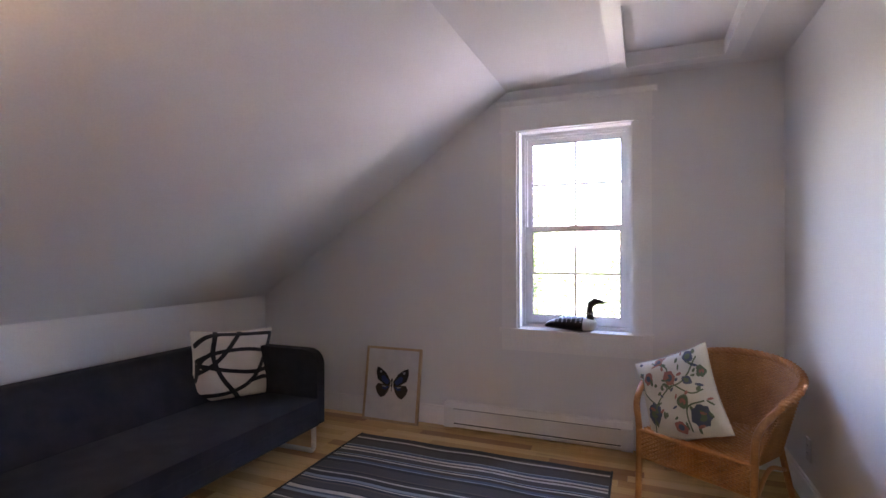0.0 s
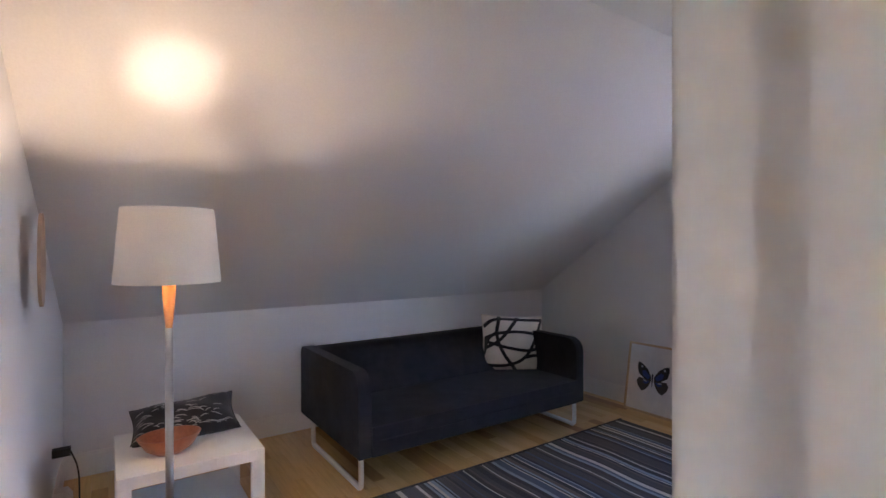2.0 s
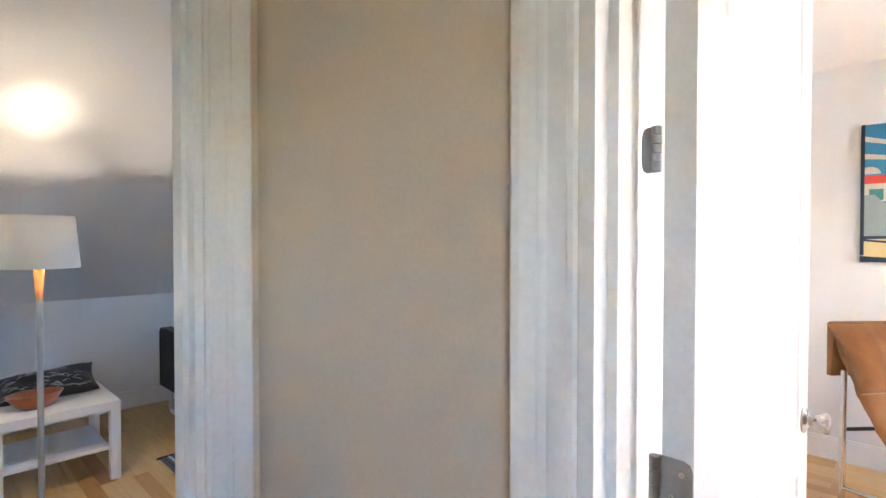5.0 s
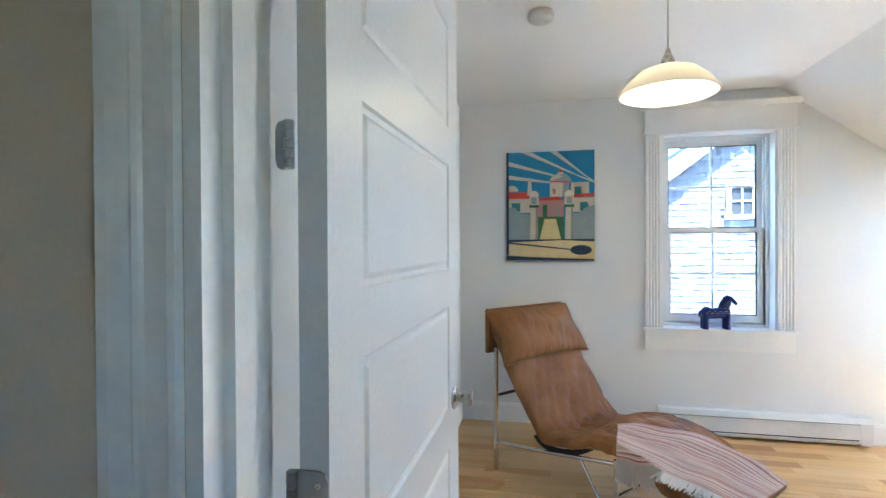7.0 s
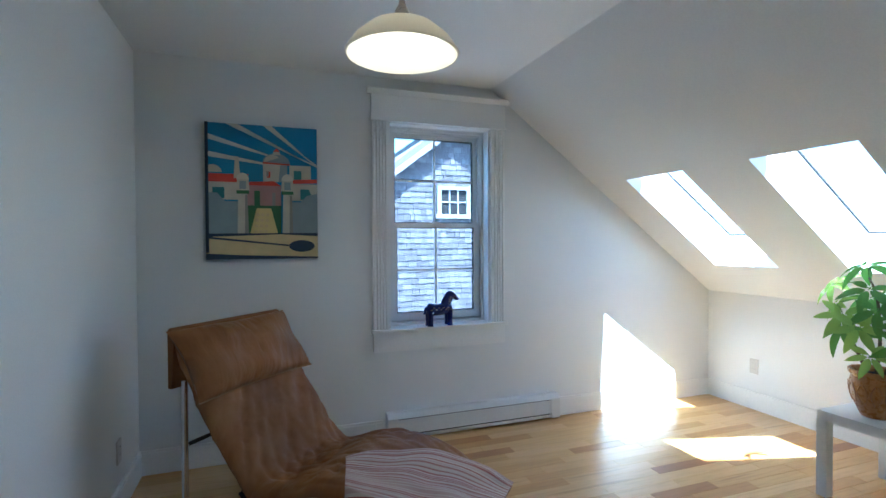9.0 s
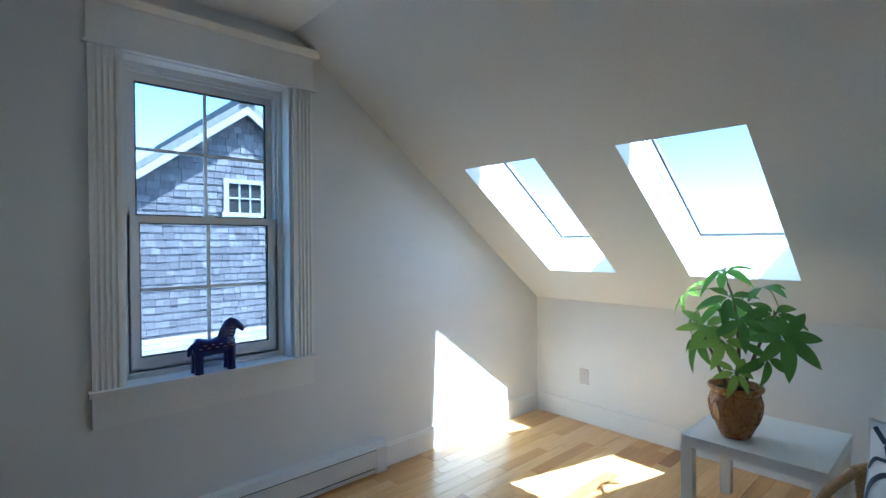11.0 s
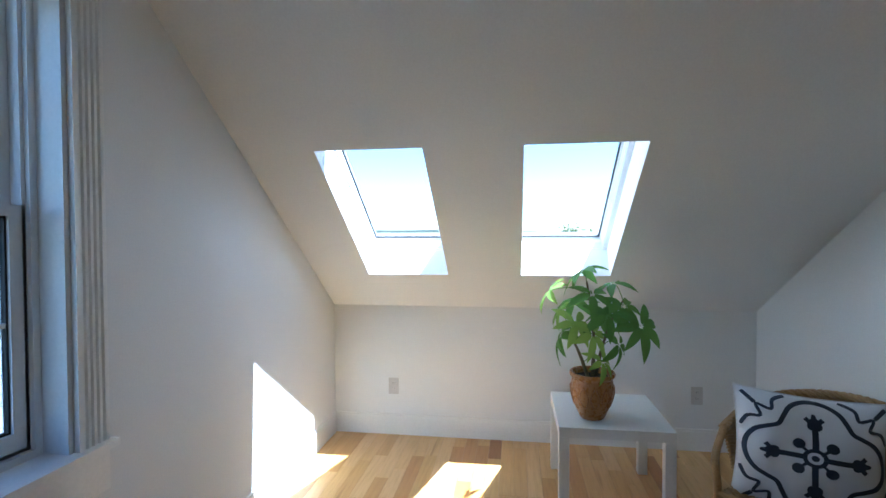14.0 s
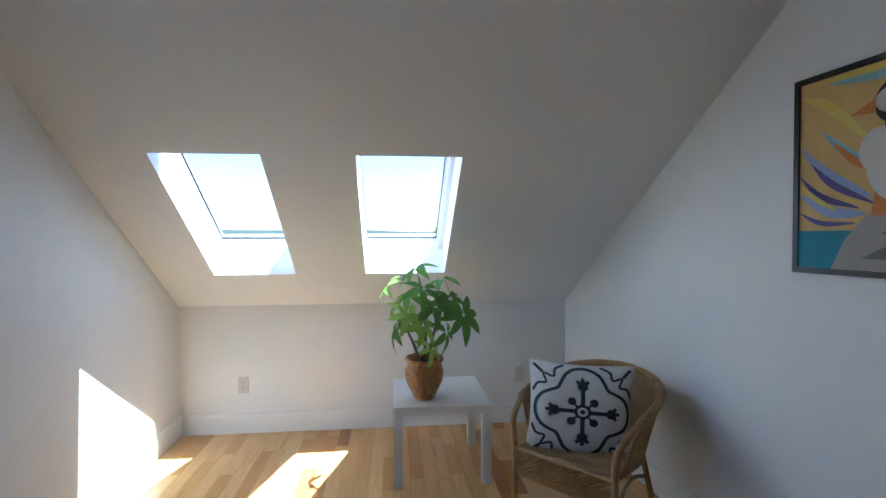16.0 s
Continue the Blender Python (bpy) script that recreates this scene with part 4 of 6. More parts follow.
for s in (-1, 1):
    bm = B()
    for pts, mi, yy in (([(0.01, 0.30), (0.05, 0.36), (0.10, 0.395), (0.135, 0.405), (0.14, 0.36), (0.125, 0.31), (0.07, 0.275), (0.015, 0.27)], 0, 0.0048), ([(0.02, 0.30), (0.07, 0.345), (0.095, 0.335), (0.085, 0.30), (0.04, 0.275)], 1, 0.004), ([(0.01, 0.275), (0.06, 0.275), (0.12, 0.28), (0.14, 0.25), (0.125, 0.21), (0.09, 0.175), (0.055, 0.19), (0.03, 0.225)], 2, 0.0052), ([(0.02, 0.265), (0.06, 0.262), (0.085, 0.245), (0.05, 0.235)], 1, 0.0042), ([(0.09, 0.375), (0.105, 0.38), (0.11, 0.365), (0.095, 0.36)], 3, 0.0038), ([(0.045, 0.262), (0.08, 0.268), (0.082, 0.26), (0.05, 0.254)], 3, 0.0036)):
        vs = [bm.verts.new((s * a, yy, b)) for a, b in pts]
        bm.faces.new(vs).material_index = mi
    part("wing", bm, BF, pic)
bm = B()
tube(bm, smooth_line([(0, 0.003, 0.225), (0, 0.003, 0.265), (0, 0.003, 0.30), (0, 0.003, 0.325)], 4), [0.003] * 4 + [0.006] * 5 + [0.007] * 3 + [0.004], 8)
part("body", bm, BF[0], pic)

# ---- loon ----
bm = B()


def blob(bm, stations, seg=18, mi=0):
    """A body through (centre, half width, half height) stations along a line."""
    rings = []
    n = len(stations)
    for i, (c, w, h) in enumerate(stations):
        c = Vector(c)
        a, b = Vector(stations[max(i - 1, 0)][0]), Vector(stations[min(i + 1, n - 1)][0])
        d = (b - a).normalized()
        s = d.cross(Vector((0, 1, 0)))
        s = s.normalized() if s.length > 0.01 else Vector((0, 0, 1))
        rings.append([bm.verts.new(c + Vector((0, 1, 0)) * w * math.cos(2 * math.pi * k / seg) + s * h * math.sin(2 * math.pi * k / seg)) for k in range(seg)])
    for a, b in zip(rings, rings[1:]):
        for k in range(seg):
            bm.faces.new((a[k], a[(k + 1) % seg], b[(k + 1) % seg], b[k])).material_index = mi
    bm.faces.new(rings[0][::-1]).material_index = mi
    bm.faces.new(rings[-1]).material_index = mi


blob(bm, [((-0.195, 0, 0.022), 0.006, 0.006), ((-0.17, 0, 0.032), 0.025, 0.018), ((-0.10, 0, 0.045), 0.05, 0.036), ((-0.02, 0, 0.048), 0.06, 0.044), ((0.05, 0, 0.046), 0.056, 0.042)])
blob(bm, [((0.048, 0, 0.046), 0.056, 0.042), ((0.09, 0, 0.045), 0.046, 0.040), ((0.115, 0, 0.045), 0.026, 0.030), ((0.125, 0, 0.045), 0.008, 0.012)], mi=1)
blob(bm, [((0.085, 0, 0.07), 0.026, 0.026), ((0.085, 0, 0.10), 0.021, 0.021), ((0.083, 0, 0.135), 0.018, 0.018), ((0.090, 0, 0.165), 0.021, 0.02), ((0.115, 0, 0.183), 0.022, 0.021), ((0.145, 0, 0.182), 0.014, 0.013), ((0.165, 0, 0.178), 0.006, 0.007), ((0.205, 0, 0.176), 0.0015, 0.002)])
lr = random.Random(3)
for side in (-1, 1):
    for i in range(7):
        for j in range(5):
            x, a = -0.13 + i * 0.028, 0.35 + j * 0.24
            w, h = 0.058, 0.043
            y, z = -side * -w * math.cos(a) * -1, 0.047 + h * math.sin(a)
            yy = side * (0.0605 - 0.9 * abs(x + 0.0) * 0.12) * math.cos(a)
            box(bm, x - 0.004, yy - 0.0015, z - 0.0022, x + 0.004, yy + 0.0015, z + 0.0022, 1)
for k in range(10):
    a = 2 * math.pi * k / 10
    box(bm, 0.085 + 0.021 * math.cos(a) - 0.002, 0.021 * math.sin(a) - 0.002, 0.105, 0.085 + 0.021 * math.cos(a) + 0.002, 0.021 * math.sin(a) + 0.002, 0.118, 1)
loon = new("loon_decoy", mesh_from("loon_decoy", bm, [LOON_BLACK, LOON_WHITE], True))
loon.matrix_basis = pose(-0.675, -0.0, WZ0 + 0.0, 0, 0, -6) @ Matrix.Diagonal((1.1, 1.1, 1.14, 1))
tagged(loon, "carved black and white loon decoy on the window sill", "decoy")

# ---- horse ----
bm = B()
blob(bm, [((-0.10, 0, 0.105), 0.012, 0.02), ((-0.085, 0, 0.105), 0.036, 0.042), ((-0.03, 0, 0.10), 0.038, 0.036), ((0.03, 0, 0.105), 0.038, 0.038), ((0.07, 0, 0.118), 0.036, 0.042), ((0.088, 0, 0.12), 0.014, 0.02)])
blob(bm, [((0.045, 0, 0.11), 0.03, 0.035), ((0.062, 0, 0.15), 0.024, 0.03), ((0.078, 0, 0.175), 0.02, 0.024), ((0.09, 0, 0.19), 0.018, 0.02)])
blob(bm, [((0.068, 0, 0.205), 0.012, 0.014), ((0.085, 0, 0.197), 0.019, 0.019), ((0.105, 0, 0.184), 0.017, 0.017), ((0.128, 0, 0.166), 0.013, 0.013), ((0.135, 0, 0.158), 0.007, 0.008)])
blob(bm, [((0.018, 0, 0.135), 0.006, 0.012), ((0.036, 0, 0.165), 0.007, 0.016), ((0.055, 0, 0.195), 0.007, 0.014), ((0.078, 0, 0.212), 0.005, 0.008)])
blob(bm, [((-0.095, 0, 0.12), 0.009, 0.009), ((-0.112, 0, 0.105), 0.009, 0.01), ((-0.118, 0, 0.075), 0.006, 0.007)])
for x, lean in ((-0.075, -0.006), (0.062, 0.004)):
    for y in (-0.019, 0.019):
        blob(bm, [((x, y, 0.11), 0.018, 0.024), ((x + lean, y, 0.06), 0.016, 0.019), ((x + lean, y, 0.02), 0.016, 0.018), ((x + lean, y, 0.0), 0.018, 0.02)])
for y in (-1, 1):
    for i in range(9):
        x = -0.08 + i * 0.018
        z = 0.105 + 0.012 * (i % 2)
        box(bm, x - 0.007, y * 0.0385 - 0.001, z - 0.0015, x + 0.007, y * 0.0385 + 0.001, z + 0.0015, 1)
    for i in range(4):
        box(bm, 0.055 + i * 0.006 - 0.008, y * (0.029 - 0.002 * i) - 0.001, 0.135 + i * 0.014, 0.055 + i * 0.006 + 0.008, y * (0.029 - 0.002 * i) + 0.001, 0.138 + i * 0.014, 1)
horse = new("horse_figurine", mesh_from("horse_figurine", bm, [COBALT, GOLDP], True))
horse.matrix_basis = pose(2.545, -0.0, WZ0, 0, 0, 4) @ Matrix.Diagonal((1.0, 1.15, 1.1, 1))
tagged(horse, "cobalt blue glazed ceramic horse figurine on the window sill", "figurine")

# ---- wicker chairs ----


def wicker_chair(name, label, mat, m):
    c = thing(name, label, "chair", "wicker armchairs", m)
    SEG, LV = 84, 22

    def plan(t, k):
        """t from 0 (one arm's front) to 1 (other arm's front), k from seat (0) to rim (1)."""
        a = math.pi * (-0.18 + 1.36 * t)
        hw = 0.235 + 0.085 * k
        x = -hw * math.cos(a)
        y = (0.02 + (0.235 + 0.09 * k) * math.sin(a)) if math.sin(a) > 0 else (0.02 + 0.34 * math.sin(a) + (0.02 * k))
        if math.sin(a) < 0:
            x = -hw * math.copysign(1, math.cos(a)) * (1 - 0.08 * abs(math.sin(a)))
        return x, y

    def rim_z(t):
        s = max(0.0, math.sin(math.pi * t))
        return 0.645 + 0.135 * s ** 1.1

    def at(t, k, off=0.0):
        x, y = plan(t, k)
        z = 0.36 + (rim_z(t) - 0.36) * k
        r = Vector((x, y - 0.02, 0)).normalized()
        return Vector((x, y, z)) + r * off

    bm = B()
    outer = [[bm.verts.new(at(i / SEG, j / LV, 0.002)) for i in range(SEG + 1)] for j in range(LV + 1)]
    inner = [[bm.verts.new(at(i / SEG, j / LV, -0.002)) for i in range(SEG + 1)] for j in range(LV + 1)]
    for j in range(LV):
        for i in range(SEG):
            bm.faces.new((outer[j][i], outer[j][i + 1], outer[j + 1][i + 1], outer[j + 1][i]))
            bm.faces.new((inner[j][i + 1], inner[j][i], inner[j + 1][i], inner[j + 1][i + 1]))
    for g0, g1 in ((outer[0], inner[0]), (outer[-1], inner[-1])):
        for i in range(SEG):
            bm.faces.new((g0[i], g0[i + 1], g1[i + 1], g1[i]))
    part("shell_core", bm, mat, c, smooth=True)
    bm = B()
    for j in range(42):
        tube(bm, [at(i / 78, (j + 0.5) / 42, 0.0036 if (i + j) % 2 else -0.0036) for i in range(79)], 0.0058, 5)
    tagged(part("back_weave", bm, mat, c, smooth=True), "woven wicker strands of back and arms", kind="stuff")
    bm = B()
    rim = [at(t, 1.0) for t in np.linspace(0, 1, 120)]
    for ph in (0, 2.09, 4.19):
        strand = []
        for i, q in enumerate(rim):
            a = i * 0.9 + ph
            n = Vector((q.x, q.y, 0)).normalized()
            strand.append(q + 0.010 * (math.cos(a) * n + math.sin(a) * Vector((0, 0, 1))))
        tube(bm, strand, 0.013, 7)
    part("braided_rim", bm, mat, c, "thick braided rim", smooth=True)
    bm = B()
    NS = 40
    top = []
    for j in range(NS + 1):
        y = -0.265 + 0.50 * j / NS
        row = []
        for i in range(NS + 1):
            hw = 0.245 if y < 0.02 else 0.245 * math.sqrt(max(0.02, 1 - ((y - 0.02) / 0.245) ** 2))
            x = hw * (-1 + 2 * i / NS)
            row.append(bm.verts.new((x, y, 0.405 + 0.0045 * (1 if (i + j // 2) % 2 else -1) - 0.012 * (1 - (x / 0.25) ** 2))))
        top.append(row)
    for j in range(NS):
        for i in range(NS):
            bm.faces.new((top[j][i], top[j][i + 1], top[j + 1][i + 1], top[j + 1][i]))
    part("seat", bm, mat, c, smooth=True)
    bm = B()
    for j in range(38):
        y = -0.26 + 0.49 * j / 37
        hw = 0.245 if y < 0.02 else 0.245 * math.sqrt(max(0.02, 1 - ((y - 0.02) / 0.245) ** 2))
        k = max(4, int(hw / 0.011))
        tube(bm, [(hw * (-1 + 2 * i / k), y, 0.405 + (0.006 if (i + j) % 2 else -0.003) - 0.012 * (1 - (hw * (-1 + 2 * i / k) / 0.25) ** 2)) for i in range(k + 1)], 0.0055, 5)
    tagged(part("seat_weave", bm, mat, c, smooth=True), "woven wicker strands of the seat", kind="stuff")
    bm = B()
    n = 56
    f0 = [[bm.verts.new((-0.25 + 0.5 * i / n, -0.268 - 0.005 * (1 if (i // 2 + j) % 2 else -1) - 0.006 * (j % 2), 0.395 - 0.135 * j / 10)) for i in range(n + 1)] for j in range(11)]
    for j in range(10):
        for i in range(n):
            bm.faces.new((f0[j][i], f0[j][i + 1], f0[j + 1][i + 1], f0[j + 1][i]))
    part("apron", bm, mat, c, smooth=True)
    bm = B()
    for j in range(13):
        z = 0.39 - 0.122 * j / 12
        tube(bm, [(-0.25 + 0.5 * i / 34, -0.272 + (0.006 if (i + j) % 2 else -0.006), z) for i in range(35)], 0.0052, 5)
    tagged(part("apron_weave", bm, mat, c, smooth=True), "woven wicker strands of the apron", kind="stuff")
    bm = B()
    tube(bm, [(-0.252, -0.27, 0.402), (0.252, -0.27, 0.402)], 0.012, 8)
    tube(bm, [(-0.252, -0.27, 0.262), (0.252, -0.27, 0.262)], 0.009, 8)
    part("front_rail", bm, mat, c, smooth=True)
    for s in (-1, 1):
        bm = B()
        e = at(0 if s < 0 else 1, 1.0)
        tube(bm, smooth_line([(e.x, e.y, e.z), (s * 0.272, -0.266, 0.55), (s * 0.258, -0.268, 0.38), (s * 0.262, -0.275, 0.0)], 5), 0.016, 8)
        part("front_leg", bm, mat, c, smooth=True)
        bm = B()
        tube(bm, smooth_line([(s * 0.17, 0.20, 0.44), (s * 0.185, 0.22, 0.30), (s * 0.22, 0.28, 0.0)], 5), 0.015, 8)
        part("back_leg", bm, mat, c, smooth=True)
        bm = B()
        tube(bm, smooth_line([(s * 0.258, -0.268, 0.24), (s * 0.22, -0.02, 0.30), (s * 0.195, 0.225, 0.22)], 5), 0.010, 8)
        part("side_stretcher", bm, mat, c, smooth=True)
        bm = B()
        sp = [at(t, 0.0) for t in (np.linspace(0, 0.25, 8) if s < 0 else np.linspace(1, 0.75, 8))]
        tube(bm, [(q.x, q.y, 0.365) for q in sp], 0.010, 8)
        part("seat_rail", bm, mat, c, smooth=True)
    return c


wicker_chair("wicker_armchair", "honey brown woven wicker armchair by the window wall", WICK_A, pose(0.10, -0.62, 0, 0, 0, -32) @ Matrix.Diagonal((1.04, 1.04, 0.95, 1)))
wicker_chair("wicker_armchair", "straw coloured woven wicker armchair beside the small table", WICK_B, pose(3.745, -2.44, 0, 0, 0, -140) @ Matrix.Diagonal((0.98, 0.98, 0.89, 1)))

p, dm = pillow("floral_cushion", "ivory cushion with a floral print leaning in the wicker armchair", 0.40, 0.45, 0.16, FLORAL, pose(-0.085, -0.685, 0.565, -22, -25, -24))
fr = random.Random(21)
bm = B()
for line in ([(-0.8, -0.9), (-0.5, -0.2), (-0.1, 0.1), (0.4, 0.2), (0.8, 0.7)], [(-0.1, 0.1), (0.0, 0.6), (-0.4, 0.85)], [(0.2, -0.9), (0.3, -0.4), (0.75, -0.3)], [(0.1, 0.2), (0.5, -0.1), (0.8, -0.05)], [(-0.5, -0.2), (-0.8, 0.2), (-0.7, 0.6)]):
    print_band(bm, line, 0.035, dm, 0)
for c, r, mi, lb in (((-0.55, 0.45), 0.16, 1, 5), ((0.05, 0.35), 0.2, 1, 6), ((0.6, 0.75), 0.16, 2, 5), ((-0.6, -0.35), 0.24, 2, 7), ((0.55, -0.6), 0.27, 2, 7), ((0.0, -0.78), 0.15, 1, 5), ((0.5, 0.2), 0.12, 2, 4), ((-0.2, 0.85), 0.13, 1, 5), ((0.85, 0.35), 0.12, 0, 4), ((0.25, -0.25), 0.17, 0, 3), ((-0.85, -0.8), 0.12, 1, 5)):
    print_blob(bm, c, r, dm, mi, lb, r * 0.8, fr.random() * 3)
    print_blob(bm, c, r * 0.45, dm, (mi + 1) % 3, 0, None, 0)
for _ in range(60):
    c = (fr.uniform(-0.92, 0.92), fr.uniform(-0.92, 0.92))
    print_blob(bm, c, fr.uniform(0.05, 0.1), dm, fr.choice((0, 0, 2, 1)), 0, fr.uniform(0.025, 0.045), fr.random() * 3, 10)
part("floral_print", bm, [F_GREEN, F_RED, F_BLUE], p, "faded rose, green and slate flower print")

p, dm = pillow("medallion_cushion", "white cushion with a navy quatrefoil medallion print in the wicker armchair", 0.52, 0.46, 0.20, WHITEF, pose(3.78, -2.405, 0.525, -13, 3, -104))
bm = B()
quat = []
for i in range(33):
    a = 2 * math.pi * i / 32
    r = 0.86 + 0.07 * math.cos(4 * a) - 0.05 * abs(math.sin(2 * a)) ** 6 * 2
    quat.append((r * math.cos(a), r * math.sin(a)))
print_band(bm, quat, 0.065, dm)
for k in range(4):
    a = k * math.pi / 2
    d, n = (math.cos(a), math.sin(a)), (-math.sin(a), math.cos(a))
    f = lambda r, s: (r * d[0] + s * n[0], r * d[1] + s * n[1])
    print_band(bm, [f(0.14, 0), f(0.34, 0), f(0.58, 0)], 0.085, dm, 0, 4)
    print_blob(bm, f(0.56, 0), 0.11, dm, 0, 3, 0.10, a)
    print_band(bm, [f(0.66, -0.12), f(0.60, -0.06), f(0.54, 0), f(0.60, 0.06), f(0.66, 0.12)], 0.07, dm, 0, 4)
    print_blob(bm, f(0.68, 0), 0.06, dm, 0, 0, 0.035, a)
    b = a + math.pi / 4
    e = (math.cos(b), math.sin(b))
    print_blob(bm, (0.30 * e[0], 0.30 * e[1]), 0.085, dm)
    print_band(bm, [(0.1 * e[0], 0.1 * e[1]), (0.24 * e[0], 0.24 * e[1])], 0.045, dm, 0, 3)
    g = lambda r, s: (r * e[0] + s * -e[1], r * e[1] + s * e[0])
    print_band(bm, [g(0.93, -0.45), g(0.98, -0.25), g(0.9, -0.1), g(1.06, 0), g(0.9, 0.1), g(0.98, 0.25), g(0.93, 0.45)], 0.05, dm, 0, 4)
    print_band(bm, [g(1.08, 0), g(1.3, 0)], 0.07, dm, 0, 3)
ringp = [(0.13 * math.cos(a), 0.13 * math.sin(a)) for a in np.linspace(0, 2 * math.pi, 25)]
print_band(bm, ringp, 0.06, dm, 0, 2)
print_blob(bm, (0, 0), 0.05, dm)
part("medallion_print", bm, NAVYF, p, "navy blue medallion print")

# ---- side tables ----


def small_table(name, label, x0, y0, x1, y1, shelf):
    t = thing(name, label, "side table", "square side tables", pose((x0 + x1) / 2, (y0 + y1) / 2, 0))
    w, d = (x1 - x0) / 2, (y1 - y0) / 2
    bm = B()
    box(bm, -w, -d, 0.40, w, d, 0.45)
    part("tabletop", bm, WHITELAC, t, bevel=0.0015)
    for a in (-1, 1):
        for b in (-1, 1):
            bm = B()
            box(bm, min(a * w, a * (w - 0.05)), min(b * d, b * (d - 0.05)), 0, max(a * w, a * (w - 0.05)), max(b * d, b * (d - 0.05)), 0.3995)
            part("leg", bm, WHITELAC, t, bevel=0.0015)
    if shelf:
        bm = B()
        box(bm, -w + 0.045, -d + 0.045, 0.165, w - 0.045, d - 0.045, 0.185)
        part("shelf", bm, WHITELAC, t, bevel=0.001)
    return t


small_table("side_table", "white lacquered side table with a lower shelf beside the sofa", -2.565, -3.69, -2.015, -3.13, True)
small_table("side_table", "white lacquered side table holding a potted plant", 4.125, -2.03, 4.69, -1.485, False)

bm = B()
lathe(bm, [(0, 0.004), (0.05, 0.004), (0.085, 0.03), (0.108, 0.07), (0.115, 0.085), (0.109, 0.086), (0.10, 0.07), (0.078, 0.034), (0.045, 0.014), (0, 0.012)], seg=40)
bmesh.ops.scale(bm, vec=(0.85, 1.1, 1), verts=bm.verts)
bowl = new("wooden_bowl", mesh_from("wooden_bowl", bm, BOWLW, True))
bowl.location = (-2.20, -3.49, 0.447)
tagged(bowl, "reddish turned wooden bowl on the white side table", "bowl")

p, dm = pillow("patterned_cushion", "black cushion with white feather print lying on the side table", 0.47, 0.28, 0.11, BLACKF, pose(-2.45, -3.40, 0.507, -66, -4, 86))
bm = B()
fr = random.Random(9)
for i in range(70):
    c = (fr.uniform(-0.9, 0.9), fr.uniform(-0.85, 0.85))
    a = fr.uniform(-0.7, 0.7)
    l = fr.uniform(0.06, 0.13)
    print_band(bm, [(c[0] - l * math.cos(a), c[1] - 1.4 * l * math.sin(a)), (c[0], c[1] + 0.04), (c[0] + l * math.cos(a), c[1] + 1.4 * l * math.sin(a))], 0.034, dm, 0, 4, True)
tagged(part("feather_print", bm, fabric("grey_feather_print", (0.30, 0.29, 0.28), (0.48, 0.46, 0.44)), p, "white brushed feather print"), "white brushed feather print", kind="stuff")

# ---- floor lamp ----
LX, LY = -1.45, -3.56
LZ = 0.022
fl = thing("floor_lamp", "lit floor lamp with white drum shade and orange wood neck", "floor lamp", m=pose(LX, LY, 0))
bm = B()
lathe(bm, [(0, 0), (0.14, 0), (0.14, 0.012), (0.13, 0.018), (0.02, 0.022), (0.012, 0.04), (0, 0.04)], seg=40)
part("base", bm, GREY_POLE, fl, smooth=True)
bm = B()
tube(bm, [(0, 0, 0.03), (0, 0, 1.11)], 0.0115, 14)
part("pole", bm, GREY_POLE, fl, smooth=True)
bm = B()
lathe(bm, [(0, 1.105), (0.009, 1.105), (0.013, 1.14), (0.019, 1.22), (0.021, 1.275), (0, 1.277)], seg=20)
part("neck", bm, TEAK, fl, "tapered orange wood neck", smooth=True)
bm = B()
lathe(bm, [(0.147, 1.25), (0.128, 1.475), (0.126, 1.475), (0.145, 1.25), (0.147, 1.25)], seg=56)
part("shade", bm, LINEN, fl, "white fabric drum shade", smooth=True)
bm = B()
for k in range(3):
    a = 2 * math.pi * k / 3 + 2.55
    tube(bm, [(0.03 * math.cos(a), 0.03 * math.sin(a), 1.466), (0.127 * math.cos(a), 0.127 * math.sin(a), 1.466)], 0.0075, 6)
tube(bm, [(0.03 * math.cos(k * 0.5236), 0.03 * math.sin(k * 0.5236), 1.466) for k in range(12)], 0.002, 6, True)
tube(bm, [(0.03, 0, 1.466), (0.016, 0, 1.29)], 0.002, 6)
tube(bm, [(-0.03, 0, 1.466), (-0.016, 0, 1.29)], 0.002, 6)
lathe(bm, [(0, 1.262), (0.016, 1.262), (0.016, 1.30), (0, 1.30)], seg=16)
part("shade_carrier", bm, GREY_POLE, fl)
cord = thing("lamp_cord", "black lamp cord lying on the floor by the wall", "cable")
bm = B()
tube(bm, smooth_line([(-2.62, SA + 0.07, 0.40), (-2.60, SA + 0.10, 0.30), (-2.50, SA + 0.12, 0.06), (-2.30, -3.70, 0.006), (-2.05, -3.62, 0.005), (-2.15, -3.78, 0.005), (-2.28, -3.83, 0.006), (-1.95, -3.74, 0.005), (-1.60, -3.66, 0.005), (LX - 0.10, LY - 0.02, 0.012)], 7), 0.0035, 6)
part("cable", bm, BLACKW, cord, smooth=True)
bm = B()
box(bm, -2.315, -3.86, 0.001, -2.275, -3.82, 0.024)
part("foot_switch", bm, BLACKW, cord, "black foot switch", bevel=0.005)
bm = B()
box(bm, -2.64, SA + 0.001, 0.385, -2.60, SA + 0.07, 0.42)
part("plug", bm, BLACKW, cord, "black plug", bevel=0.005)

